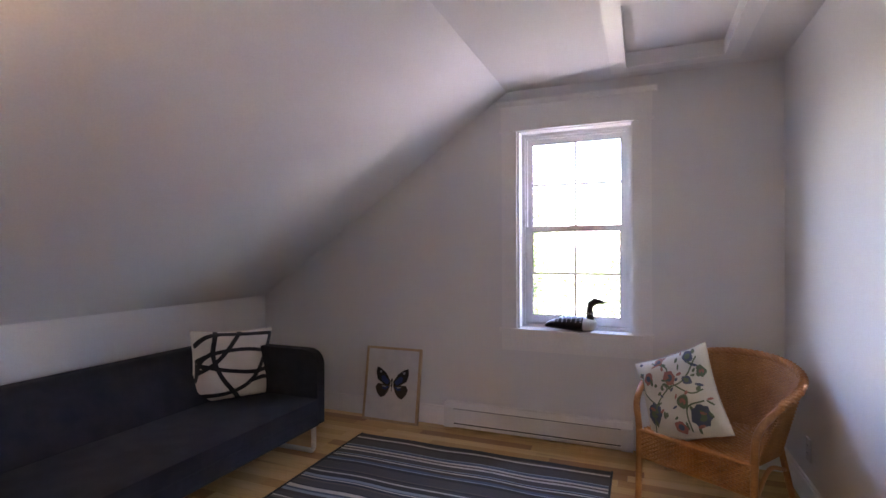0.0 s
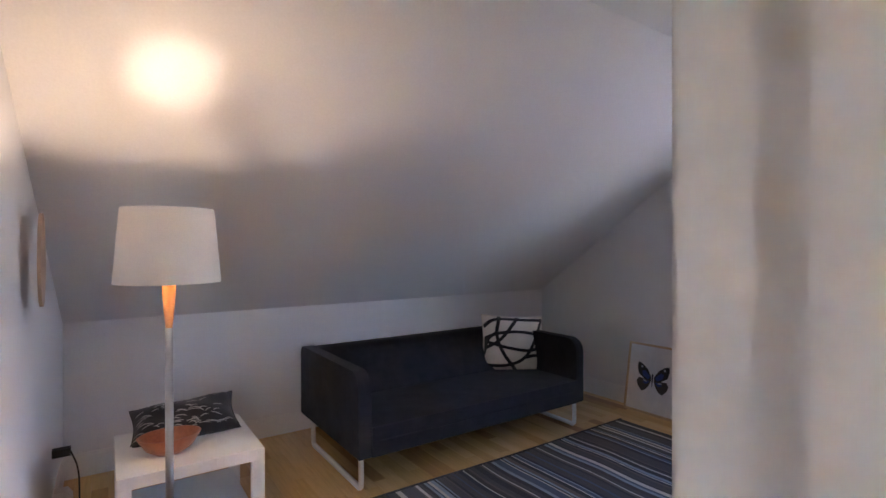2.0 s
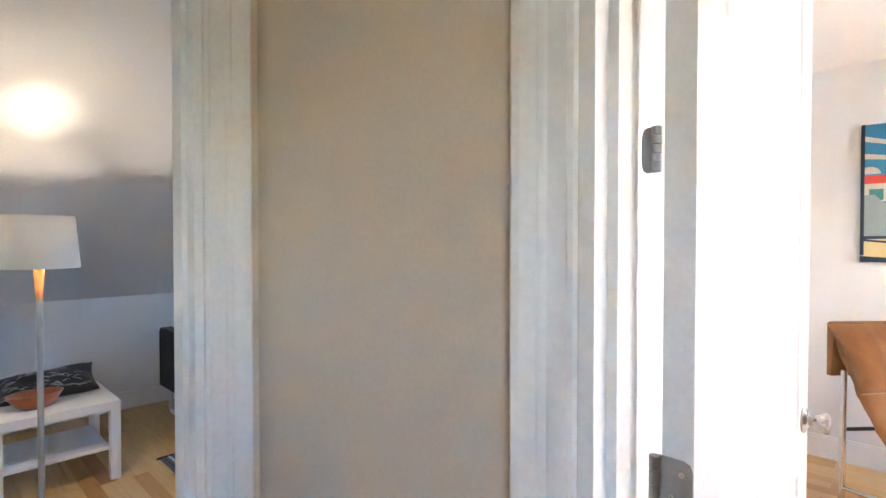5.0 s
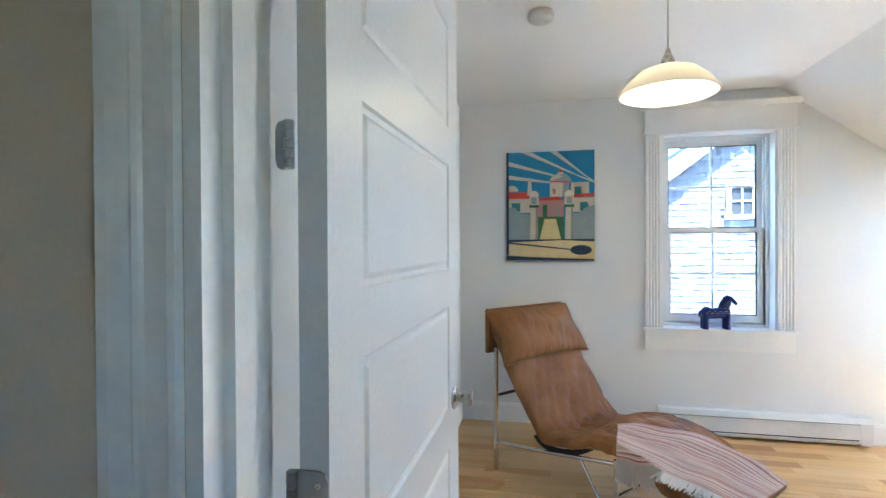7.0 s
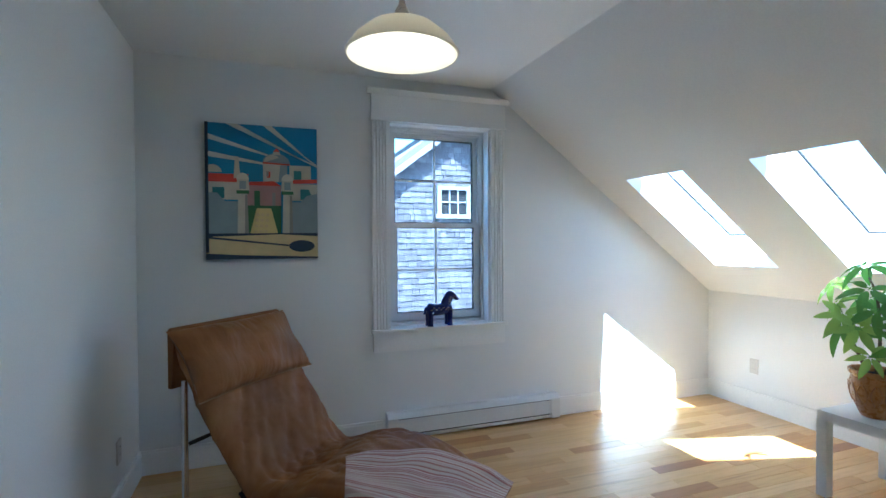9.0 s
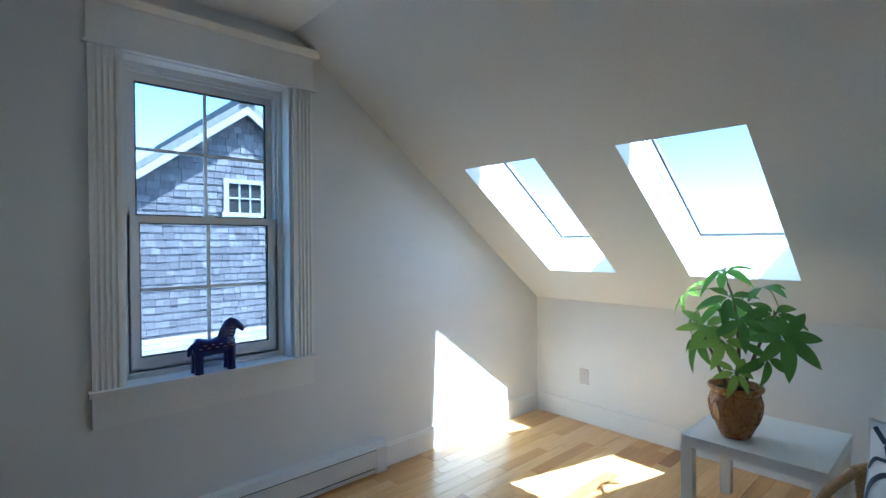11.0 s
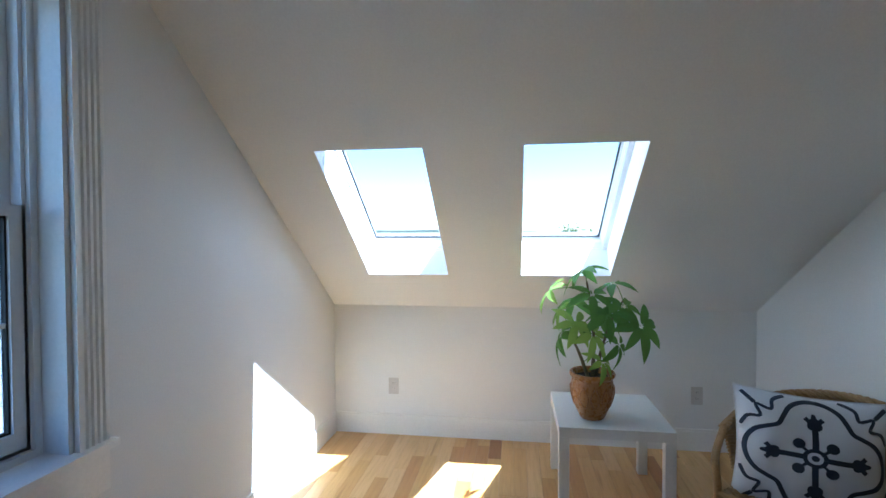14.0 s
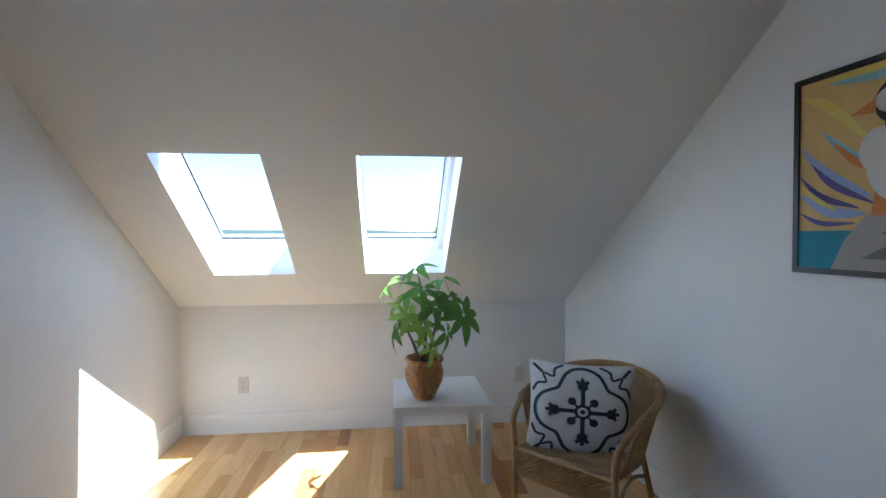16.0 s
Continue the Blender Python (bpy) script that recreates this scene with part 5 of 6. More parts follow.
plq = thing("wall_plaque", "oval beige wooden plaque hung on the white wall", "wall decor", m=pose(-2.15, SA, 1.31))
bm = B()
ring = [(0.095 * math.cos(a), 0.18 * math.sin(a)) for a in np.linspace(0, 2 * math.pi, 33)[:-1]]
prism(bm, ring, "y", 0.001, 0.012)
part("board", bm, flat("beige_wood", (0.55, 0.42, 0.32)), plq, bevel=0.002)

# ---- pendant ----
PX, PY = 1.85, -1.60
pd = thing("pendant_lamp", "lit pendant lamp with a cream opal glass shade", "pendant lamp", m=pose(PX, PY, 0))
bm = B()
lathe(bm, [(0.195, 1.985), (0.196, 1.99), (0.165, 2.035), (0.115, 2.078), (0.055, 2.102), (0.022, 2.108), (0.022, 2.104), (0.054, 2.097), (0.112, 2.072), (0.160, 2.030), (0.189, 1.985), (0.195, 1.985)], seg=64)
part("shade", bm, OPAL, pd, "cream opal glass shade", smooth=True)
bm = B()
lathe(bm, [(0, 2.10), (0.030, 2.10), (0.030, 2.108), (0.024, 2.135), (0.014, 2.155), (0.009, 2.175), (0, 2.176)], seg=24)
part("cap", bm, NICKEL, pd, "tapered nickel cap", smooth=True)
bm = B()
tube(bm, [(0, 0, 2.17), (0, 0, CZ)], 0.0035, 8)
part("cord", bm, GREY_POLE, pd)
bm = B()
lathe(bm, [(0, CZ), (0.055, CZ), (0.05, CZ - 0.018), (0.012, CZ - 0.028), (0, CZ - 0.028)], seg=24)
part("canopy", bm, NICKEL, pd, smooth=True)

# ---- chaise longue ----
ch = thing("chaise_longue", "tan leather chaise longue on a chromed tube frame", "chaise longue", m=pose(1.0, -0.804, 0, 0, 0, -43.4))
CW = 0.65
prof = smooth_line([(0, 0, 0.945), (0.08, 0, 0.80), (0.185, 0, 0.635), (0.31, 0, 0.46), (0.41, 0, 0.345), (0.50, 0, 0.31), (0.60, 0, 0.33), (0.73, 0, 0.38), (0.86, 0, 0.395), (1.01, 0, 0.37), (1.19, 0, 0.30), (1.36, 0, 0.22)], 8)


def chaise_skin(s0, s1, mat, name, lift_by, thick, over, n_w=26, label="", wrinkle=0.006, seed=0.0, waves=0.0, far=0.0, folds=0.0):
    bm = B()
    pts = [q for i, q in enumerate(prof) if s0 <= i / (len(prof) - 1) <= s1]
    tops, bots = [], []
    for i, q in enumerate(pts):
        d = pts[min(i + 1, len(pts) - 1)] - pts[max(i - 1, 0)]
        nrm = Vector((-d.z, 0, d.x)).normalized()
        if nrm.z < 0:
            nrm = -nrm
        rt, rb = [], []
        for j in range(n_w + 1):
            v = -1 + 2 * j / n_w
            edge = max(0.0, 1 - abs(v) ** 8)
            w = wrinkle * (noise.noise((q.x * 7 + seed, v * 2.2, q.z * 5)) + 0.6 * noise.noise((q.x * 22, v * 7 + seed, q.z * 18)))
            y = CW / 2 + v * (CW / 2 + over)
            y -= far * (v + 1) / 2 * (1 - 0.5 * (q.x - 0.8))
            wave = waves * math.sin(q.x * 26 + 2.2 * v + seed) * noise.noise((q.x * 4, v * 2, seed))
            a = q.x * 0.8 + v * 0.22
            fold = folds * (1 - abs(noise.noise((a * 9 + seed, (q.x - v * 0.3) * 2.0, 1.7)) * 2)) ** 3 if folds else 0.0
            fold += folds * 0.8 * (1 - min(1, abs(noise.noise(((v * 0.5 - q.z) * 6, (q.x + v * 0.2) * 2.2, 4.1)) * 2.4))) ** 4 if folds else 0.0
            h = lift_by - fold + thick * (0.35 + 0.65 * edge ** 0.5) + w + wave
            droop = -0.045 * max(0, abs(v) - 0.86) / 0.14 if over > 0 else 0
            rt.append(bm.verts.new(Vector((q.x, y, q.z + droop)) + nrm * h))
            rb.append(bm.verts.new(Vector((q.x, y, q.z + droop)) + nrm * (h - thick * (0.2 + 0.8 * edge ** 0.5) - 0.004)))
        tops.append(rt)
        bots.append(rb)
    n = len(pts)
    for i in range(n - 1):
        for j in range(n_w):
            bm.faces.new((tops[i][j], tops[i][j + 1], tops[i + 1][j + 1], tops[i + 1][j]))
            bm.faces.new((bots[i][j + 1], bots[i][j], bots[i + 1][j], bots[i + 1][j + 1]))
        for j in (0, n_w):
            bm.faces.new((tops[i][j], tops[i + 1][j], bots[i + 1][j], bots[i][j]))
    for i in (0, n - 1):
        for j in range(n_w):
            bm.faces.new((tops[i][j], tops[i][j + 1], bots[i][j + 1], bots[i][j]))
    return bm, tops


bm, _ = chaise_skin(0.0, 1.0, LEATHER, "mattress", -0.01, 0.055, 0.0, 72, wrinkle=0.009, folds=0.011)
part("mattress", bm, LEATHER, ch, "creased tan leather mattress", smooth=True)
bm, _ = chaise_skin(0.36, 0.60, BLACKW, "sling", -0.056, 0.03, -0.012, wrinkle=0.0)
part("sling", bm, BLACKW, ch, "black support sling")
# head cushion folded over the top end


def head_fold(u, v, side):
    edge = max(0.0, 1 - v * 2.6) ** 1.5
    body = min(1.0, 6 * min(u, 1 - u)) * min(1.0, 6 * min(v, 1 - v))
    d = 0.013 * edge * math.sin(u * 34 + 5 * noise.noise((u * 6, 0.3, 0))) * noise.noise((u * 7, 2.0, 1.0))
    d += 0.006 * noise.noise((u * 5, v * 4, side)) + 0.009 * math.exp(-((u - 0.52 + 0.05 * v) / 0.014) ** 2)
    return Vector((0, side * d * body, 0))


bm = B()
n = 48
for side in (1, -1):
    g = [[bm.verts.new(pillow_point(-1 + 2 * i / n, -1 + 2 * j / n, CW + 0.075, 0.35, 0.19, side) + head_fold(i / n, j / n, side)) for i in range(n + 1)] for j in range(n + 1)]
    for j in range(n):
        for i in range(n):
            q = (g[j][i], g[j][i + 1], g[j + 1][i + 1], g[j + 1][i])
            bm.faces.new(q if side > 0 else q[::-1])
bmesh.ops.remove_doubles(bm, verts=bm.verts, dist=0.0002)
head = part("head_cushion", bm, LEATHER, ch, "plump tan leather head cushion", smooth=True, m=pose(0.118, CW / 2, 0.815, -34, 0, 90))
bm = B()
line = [pillow_point(u, -1, CW + 0.075, 0.35, 0.19) for u in np.linspace(-1, 1, 16)]
tube(bm, line, 0.004, 6)
part("welt", bm, flat("pale_leather_edge", (0.36, 0.20, 0.09)), head, "pale stitched edge")
bm = B()
prism(bm, [(-0.012, 0.70), (-0.012, 0.955), (0.0, 0.968), (0.022, 0.962), (0.028, 0.90), (0.012, 0.70)], "y", -0.005, CW + 0.005)
part("head_flap", bm, LEATHER, ch, bevel=0.006)
for y in (0.02, CW - 0.02):
    bm = B()
    tube(bm, smooth_line([q + Vector((0, 0.05 + (y - 0.02) * 0.91, -0.028)) for q in prof[2::4]], 3), 0.0115, 10)
    part("side_rail", bm, CHROME, ch, smooth=True)
    bm = B()
    tube(bm, [(0.06, y, 0.74), (0.055, y, 0.0)], 0.0145, 12)
    part("rear_leg", bm, CHROME, ch, smooth=True)
    bm = B()
    tube(bm, [(0.055, y, 0.163), (0.45, y, 0.24), (0.90, y, 0.335)], 0.0105, 10)
    part("side_stretcher", bm, CHROME, ch, smooth=True)
    bm = B()
    tube(bm, [(0.90, y, 0.355), (0.90, y, 0.0)], 0.0125, 12)
    part("front_leg", bm, CHROME, ch, smooth=True)
    bm = B()
    tube(bm, [(0.69, y, 0.29), (0.885, y, 0.012)], 0.009, 10)
    part("brace", bm, CHROME, ch, smooth=True)
for s, z in ((0.06, 0.45), (0.90, 0.18), (0.60, 0.27)):
    bm = B()
    tube(bm, [(s, 0.02, z), (s, CW - 0.02, z)], 0.009, 10)
    part("cross_bar", bm, BLACKW if z == 0.45 else CHROME, ch, smooth=True)
# throw over the foot end


def prof_at(x):
    for p, q in zip(prof, prof[1:]):
        if p.x <= x <= q.x:
            return p.lerp(q, (x - p.x) / (q.x - p.x)), (q - p).normalized()
    return prof[-1].copy(), (prof[-1] - prof[-2]).normalized()


NEAR = smooth_line([(0.925, -0.022, 0), (1.05, 0.0, 0), (1.18, 0.09, 0), (1.37, 0.26, 0)], 8)
FAR = smooth_line([(0.765, 0.235, 0), (0.92, 0.35, 0), (1.03, 0.49, 0), (1.19, 0.58, 0), (1.375, 0.63, 0)], 8)


def along(line, w):
    k = w * (len(line) - 1)
    n = min(int(k), len(line) - 2)
    return line[n].lerp(line[n + 1], k - n)


bm = B()
tops, bots = [], []
NR, NC = 56, 96
for i in range(NR + 1):
    rt, rb = [], []
    for j in range(NC + 1):
        v, w = j / NC, i / NR
        a, b = along(NEAR, w), along(FAR, w)
        x, y = a.x + (b.x - a.x) * v, a.y + (b.y - a.y) * v
        y += 0.010 * noise.noise((x * 9, v, 3.0))
        q, d = prof_at(x)
        nrm = Vector((-d.z, 0, d.x))
        h = 0.053 + 0.010 * noise.noise((x * 8, v * 2.4, 4.0)) + 0.007 * noise.noise((x * 5 + v * 3, v * 7, 9.0))
        h += 0.012 * math.sin(x * 22 + 4.2 * v + 4) * noise.noise((x * 4, v * 2, 4.0))
        p = Vector((q.x, max(y, -0.014 + 0.2 * y), q.z - 1.6 * max(0.0, 0.012 - y))) + nrm * h
        rt.append(bm.verts.new(p))
        rb.append(bm.verts.new(p - nrm * 0.009))
    tops.append(rt)
    bots.append(rb)
for i in range(NR):
    for j in range(NC):
        bm.faces.new((tops[i][j], tops[i][j + 1], tops[i + 1][j + 1], tops[i + 1][j]))
        bm.faces.new((bots[i][j + 1], bots[i][j], bots[i + 1][j], bots[i + 1][j + 1]))
    for j in (0, NC):
        bm.faces.new((tops[i][j], tops[i + 1][j], bots[i + 1][j], bots[i][j]))
for i in (0, NR):
    for j in range(NC):
        bm.faces.new((tops[i][j], tops[i][j + 1], bots[i][j + 1], bots[i][j]))
tr = random.Random(2)
stripe = [tr.choice(((0, 0, 1), (2, 0, 0), (2, 2, 1), (0, 1, 0), (0, 2, 2)))[k % 3] for k in range(400)]
column = {v: j for r in tops + bots for j, v in enumerate(r)}
for f in bm.faces:
    f.material_index = stripe[min(column[v] for v in f.verts)]
throw = thing("striped_throw", "pink and cream striped fringed throw over the chaise", "throw", m=pose(1.0, -0.804, 0, 0, 0, -43.4))
edge = [r[0].co.copy() for r in tops]
part("cloth", bm, [THROW_BASE, THROW_RED, THROW_CREAM], throw, smooth=True)
for e in (edge,):
    bm = B()
    for i in range(len(e) - 1):
        for k in range(5):
            q = e[i].lerp(e[i + 1], (k + tr.random()) / 5)
            l = tr.uniform(0.055, 0.10)
            dx, hang = tr.uniform(-0.004, 0.03), 1.0 if q.y < 0.03 else 0.0
            f1 = q + Vector((dx * 0.5, -l * 0.5 * (1 - 0.85 * hang), -0.004 - l * 0.5 * hang))
            f2 = q + Vector((dx, -l * (1 - 0.85 * hang), -0.006 - l * hang))
            tube(bm, [q + Vector((0, 0, -0.002)), f1, f2], 0.0034, 4)
    part("fringe", bm, FRINGE, throw, "knotted pale fringe")

# ---- potted plant ----
PTX, PTY = 4.285, -1.665
pot = thing("potted_plant", "leafy umbrella plant in a brown glazed pot on the table", "plant", m=pose(PTX, PTY, 0.45))
bm = B()
lathe(bm, [(0, 0), (0.056, 0), (0.062, 0.006), (0.068, 0.02), (0.086, 0.06), (0.102, 0.105), (0.109, 0.14), (0.108, 0.17), (0.102, 0.195), (0.100, 0.205), (0.107, 0.213), (0.114, 0.222), (0.115, 0.231), (0.110, 0.238), (0.102, 0.236), (0.096, 0.22), (0.094, 0.20), (0.085, 0.20)], seg=48)
pt = part("pot", bm, POTM, pot, "brown glazed terracotta pot", smooth=True)
bm = B()
for k in range(12):
    a = 2 * math.pi * k / 12
    for s in (-1, 1):
        line = []
        for i in range(6):
            z = 0.07 + 0.1 * i / 5
            r = float(np.interp(z, (0.06, 0.105, 0.14, 0.17), (0.086, 0.102, 0.109, 0.108))) + 0.0012
            b = a + s * 0.05 + s * 0.16 * math.sin(math.pi * i / 5)
            line.append((r * math.cos(b), r * math.sin(b), z))
        tube(bm, line, 0.0026, 6)
part("relief", bm, POTD, pt, "raised leaf pattern", smooth=True)
bm = B()
lathe(bm, [(0, 0.215), (0.05, 0.212), (0.0945, 0.207)], seg=32)
part("soil", bm, SOIL, pot)
lf = random.Random(14)


def leaf_mesh(n, size, pale):
    bm = B()
    for k in range(n):
        a = 2 * math.pi * (k - (n - 1) / 2) / (n + 0.8)
        ln = size * (1 - 0.22 * abs(k - (n - 1) / 2) / n) * lf.uniform(0.9, 1.1)
        droop = lf.uniform(0.5, 0.95)
        prev = None
        for i in range(8):
            t = i / 7
            w = 0.36 * ln * (math.sin(math.pi * min(1, t ** 0.8 * 0.98 + 0.02)) ** 0.8) * 0.5
            r = 0.012 + ln * t
            z = -droop * ln * t * t * 0.75 + 0.10 * ln * t
            c = Vector((r * math.cos(a), r * math.sin(a), z))
            sd = Vector((-math.sin(a), math.cos(a), 0))
            row = [bm.verts.new(c - sd * w + Vector((0, 0, 0.10 * w))), bm.verts.new(c - Vector((0, 0, 0.18 * w))), bm.verts.new(c + sd * w + Vector((0, 0, 0.10 * w)))]
            if prev:
                for q in (0, 1):
                    bm.faces.new((prev[q], prev[q + 1], row[q + 1], row[q]))
            prev = row
    return mesh_from("leaf", bm, LEAF_PALE if pale else LEAF, True)


LEAVES = [leaf_mesh(6, 0.14, False), leaf_mesh(5, 0.13, False), leaf_mesh(7, 0.15, False), leaf_mesh(6, 0.10, True), leaf_mesh(6, 0.125, True)]
stems = [[(0.0, 0.0, 0.20), (0.01, -0.01, 0.40), (0.02, 0.01, 0.60), (-0.01, 0.03, 0.70)], [(0.03, -0.02, 0.20), (0.05, -0.06, 0.36), (0.06, -0.11, 0.50), (0.04, -0.16, 0.60)], [(-0.02, 0.02, 0.20), (-0.04, 0.07, 0.34), (-0.03, 0.12, 0.44)]]
for st in stems:
    bm = B()
    line = smooth_line(st, 6)
    tube(bm, line, [0.010 - 0.006 * i / len(line) for i in range(len(line))], 8)
    part("stem", bm, BARK, pot, smooth=True)
# each leaf: sideways and height from the rim, depth, mesh, tilt
spots = [(0.05, 0.565, 0.0, 0, 34), (0.225, 0.45, 0.02, 4, 52), (0.17, 0.345, -0.04, 3, 55), (0.01, 0.44, -0.05, 1, 40), (-0.11, 0.49, 0.03, 1, 18), (-0.16, 0.37, 0.0, 0, 45), (-0.225, 0.28, -0.10, 2, 66), (-0.06, 0.34, -0.10, 1, 62), (0.10, 0.29, -0.10, 4, 55), (0.165, 0.20, 0.0, 0, 72), (0.015, 0.235, -0.12, 4, 66), (-0.035, 0.09, -0.11, 3, 58), (-0.135, 0.16, -0.02, 1, 78), (-0.08, 0.30, 0.12, 0, 40), (0.09, 0.38, 0.10, 0, 38)]
for sx, sz, depth, mi, tilt in spots:
    tip = Vector((depth, sx * 0.95, 0.237 + sz * 0.92))
    best = min((q for st in stems for q in smooth_line(st, 8)), key=lambda q: (q - tip).length + 2.0 * max(0.0, q.z - tip.z + 0.02))
    a = math.atan2(tip.y - best.y, tip.x - best.x)
    bm = B()
    tube(bm, smooth_line([best, best.lerp(tip, 0.5) + Vector((0, 0, 0.025)), tip], 4), 0.0022, 5)
    pe = part("petiole", bm, LEAF, pot, smooth=True)
    lv = new("leaf", LEAVES[mi])
    lv.parent = pe
    lv.matrix_basis = Matrix.Translation(tip) @ Matrix.Rotation(a, 4, "Z") @ Matrix.Rotation(radians(tilt), 4, "Y") @ Matrix.Rotation(radians(lf.uniform(-12, 12)), 4, "X")

# ---- paintings ----


def painting(name, label, m, w, h, depth, shapes, palette, frame_mat=None, fw=0.0, edge=None):
    """A canvas facing -y with its lower left corner at the origin; shapes are outlines in 0..1 with a palette index."""
    ob = thing(name, label, "painting", m=m)
    bm = B()
    box(bm, fw, 0, fw, w - fw, depth, h - fw)
    cv = part("canvas", bm, edge, ob)
    if frame_mat:
        bm = B()
        for q in ((0, 0, fw, h), (w - fw, 0, w, h), (fw, 0, w - fw, fw), (fw, h - fw, w - fw, h)):
            box(bm, q[0], -0.008, q[1], q[2], depth, q[3])
        part("frame", bm, frame_mat, ob, "narrow black frame", bevel=0.001)
    iw, ih = w - 2 * fw, h - 2 * fw
    for k, (mi, pts) in enumerate(shapes):
        bm = B()
        y = -0.0006 - 0.00022 * k
        bm.faces.new([bm.verts.new((fw + min(1, max(0, a)) * iw, y, fw + min(1, max(0, b)) * ih)) for a, b in pts])
        bmesh.ops.triangulate(bm, faces=bm.faces)
        part("painted_shape", bm, palette[mi], cv)
    return ob


def disc(cx, cy, rx, ry, n=16, a0=0, a1=360):
    return [(cx + rx * math.cos(radians(a0 + (a1 - a0) * i / n)), cy + ry * math.sin(radians(a0 + (a1 - a0) * i / n))) for i in range(n + (a1 - a0 < 360))]


PAL = [flat("paint_" + n, c) for n, c in (("sky", (0.035, 0.24, 0.46)), ("ray", (0.66, 0.62, 0.52)), ("red", (0.62, 0.06, 0.035)), ("stone", (0.58, 0.53, 0.42)), ("shade", (0.30, 0.29, 0.25)), ("sand", (0.70, 0.55, 0.27)), ("navy", (0.02, 0.045, 0.09)), ("green", (0.05, 0.16, 0.07)), ("grey_blue", (0.28, 0.34, 0.36)), ("pink", (0.42, 0.24, 0.22)), ("yellow", (0.74, 0.60, 0.24)), ("teal", (0.05, 0.22, 0.24)))]
S = [(0, [(0, 0), (1, 0), (1, 1), (0, 1)])]
S += [(1, [(0, 0.925), (0, 0.885), (0.6, 0.76), (0.6, 0.772)]), (1, [(0, 0.795), (0, 0.755), (0.58, 0.70), (0.58, 0.712)]), (1, [(0.17, 1), (0.28, 1), (1, 0.70), (1, 0.715)]), (1, [(0.50, 1), (0.58, 1), (1, 0.705), (1, 0.72)])]
S += [(3, disc(0.06, 0.64, 0.08, 0.055, 14, 0, 180)), (3, [(0, 0.50), (0.30, 0.50), (0.30, 0.60), (0, 0.60)]), (2, [(0, 0.57), (0.28, 0.57), (0.38, 0.63), (0.0, 0.63)]), (3, [(0.24, 0.60), (0.30, 0.60), (0.285, 0.76), (0.255, 0.76)]),
      (3, [(0.5, 0.58), (0.72, 0.58), (0.72, 0.73), (0.5, 0.73)]), (8, disc(0.62, 0.72, 0.125, 0.075, 16, 0, 180)), (3, disc(0.585, 0.725, 0.075, 0.06, 14, 40, 180)), (2, [(0.50, 0.716), (0.745, 0.708), (0.745, 0.718), (0.50, 0.728)]), (3, [(0.585, 0.785), (0.66, 0.785), (0.65, 0.808), (0.597, 0.808)]), (2, [(0.592, 0.808), (0.655, 0.808), (0.624, 0.835)]), (8, [(0.64, 0.58), (0.72, 0.58), (0.72, 0.71), (0.655, 0.71)]), (2, [(0.535, 0.61), (0.565, 0.61), (0.565, 0.655), (0.535, 0.655)]), (4, [(0.53, 0.62), (0.55, 0.62), (0.55, 0.66), (0.53, 0.66)]),
      (3, [(0.74, 0.58), (0.94, 0.58), (0.94, 0.71), (0.74, 0.71)]), (11, [(0.78, 0.60), (0.85, 0.60), (0.85, 0.67), (0.78, 0.67)]), (2, [(0.36, 0.55), (0.66, 0.55), (0.60, 0.585), (0.38, 0.575)]), (2, [(0.74, 0.57), (1, 0.58), (1, 0.61), (0.76, 0.60)]),
      (9, [(0.36, 0.38), (0.66, 0.38), (0.66, 0.55), (0.36, 0.55)]), (7, [(0.42, 0.38), (0.47, 0.38), (0.47, 0.51), (0.42, 0.51)]), (4, [(0.58, 0.40), (0.61, 0.40), (0.61, 0.50), (0.58, 0.50)]), (3, [(0, 0.44), (0.28, 0.44), (0.28, 0.56), (0, 0.56)]), (11, [(0.06, 0.45), (0.16, 0.45), (0.16, 0.53), (0.06, 0.53)]), (3, [(0.74, 0.44), (1, 0.44), (1, 0.57), (0.74, 0.57)]), (11, [(0.84, 0.45), (0.96, 0.45), (0.92, 0.53), (0.84, 0.53)]),
      (8, [(0, 0.19), (0.28, 0.19), (0.28, 0.43), (0.16, 0.43), (0.10, 0.49), (0, 0.49)]), (8, [(0.74, 0.19), (1, 0.19), (1, 0.50), (0.90, 0.48), (0.84, 0.43), (0.74, 0.43)]), (7, [(0.36, 0.19), (0.66, 0.19), (0.66, 0.40), (0.36, 0.40)]), (10, [(0.38, 0.19), (0.63, 0.19), (0.57, 0.38), (0.44, 0.38)])]
for i in range(4):
    for j in range(3):
        x, y = 0.43 + 0.045 * j + 0.006 * i, 0.205 + 0.042 * i
        S.append((5, disc(x, y, 0.017, 0.012, 8)))
for x in (0.27, 0.67):
    S += [(3, [(x, 0.17), (x + 0.10, 0.17), (x + 0.09, 0.50), (x + 0.01, 0.50)]), (7, [(x - 0.005, 0.485), (x + 0.105, 0.485), (x + 0.105, 0.51), (x - 0.005, 0.51)]), (3, [(x - 0.01, 0.51), (x + 0.11, 0.51), (x + 0.10, 0.59), (x, 0.59)]), (8, [(x + 0.02, 0.52), (x + 0.08, 0.52), (x + 0.078, 0.58), (x + 0.022, 0.58)]), (1, disc(x + 0.05, 0.59, 0.055, 0.05, 12, 0, 180)), (4, [(x + 0.065, 0.17), (x + 0.10, 0.17), (x + 0.09, 0.48), (x + 0.07, 0.48)])]
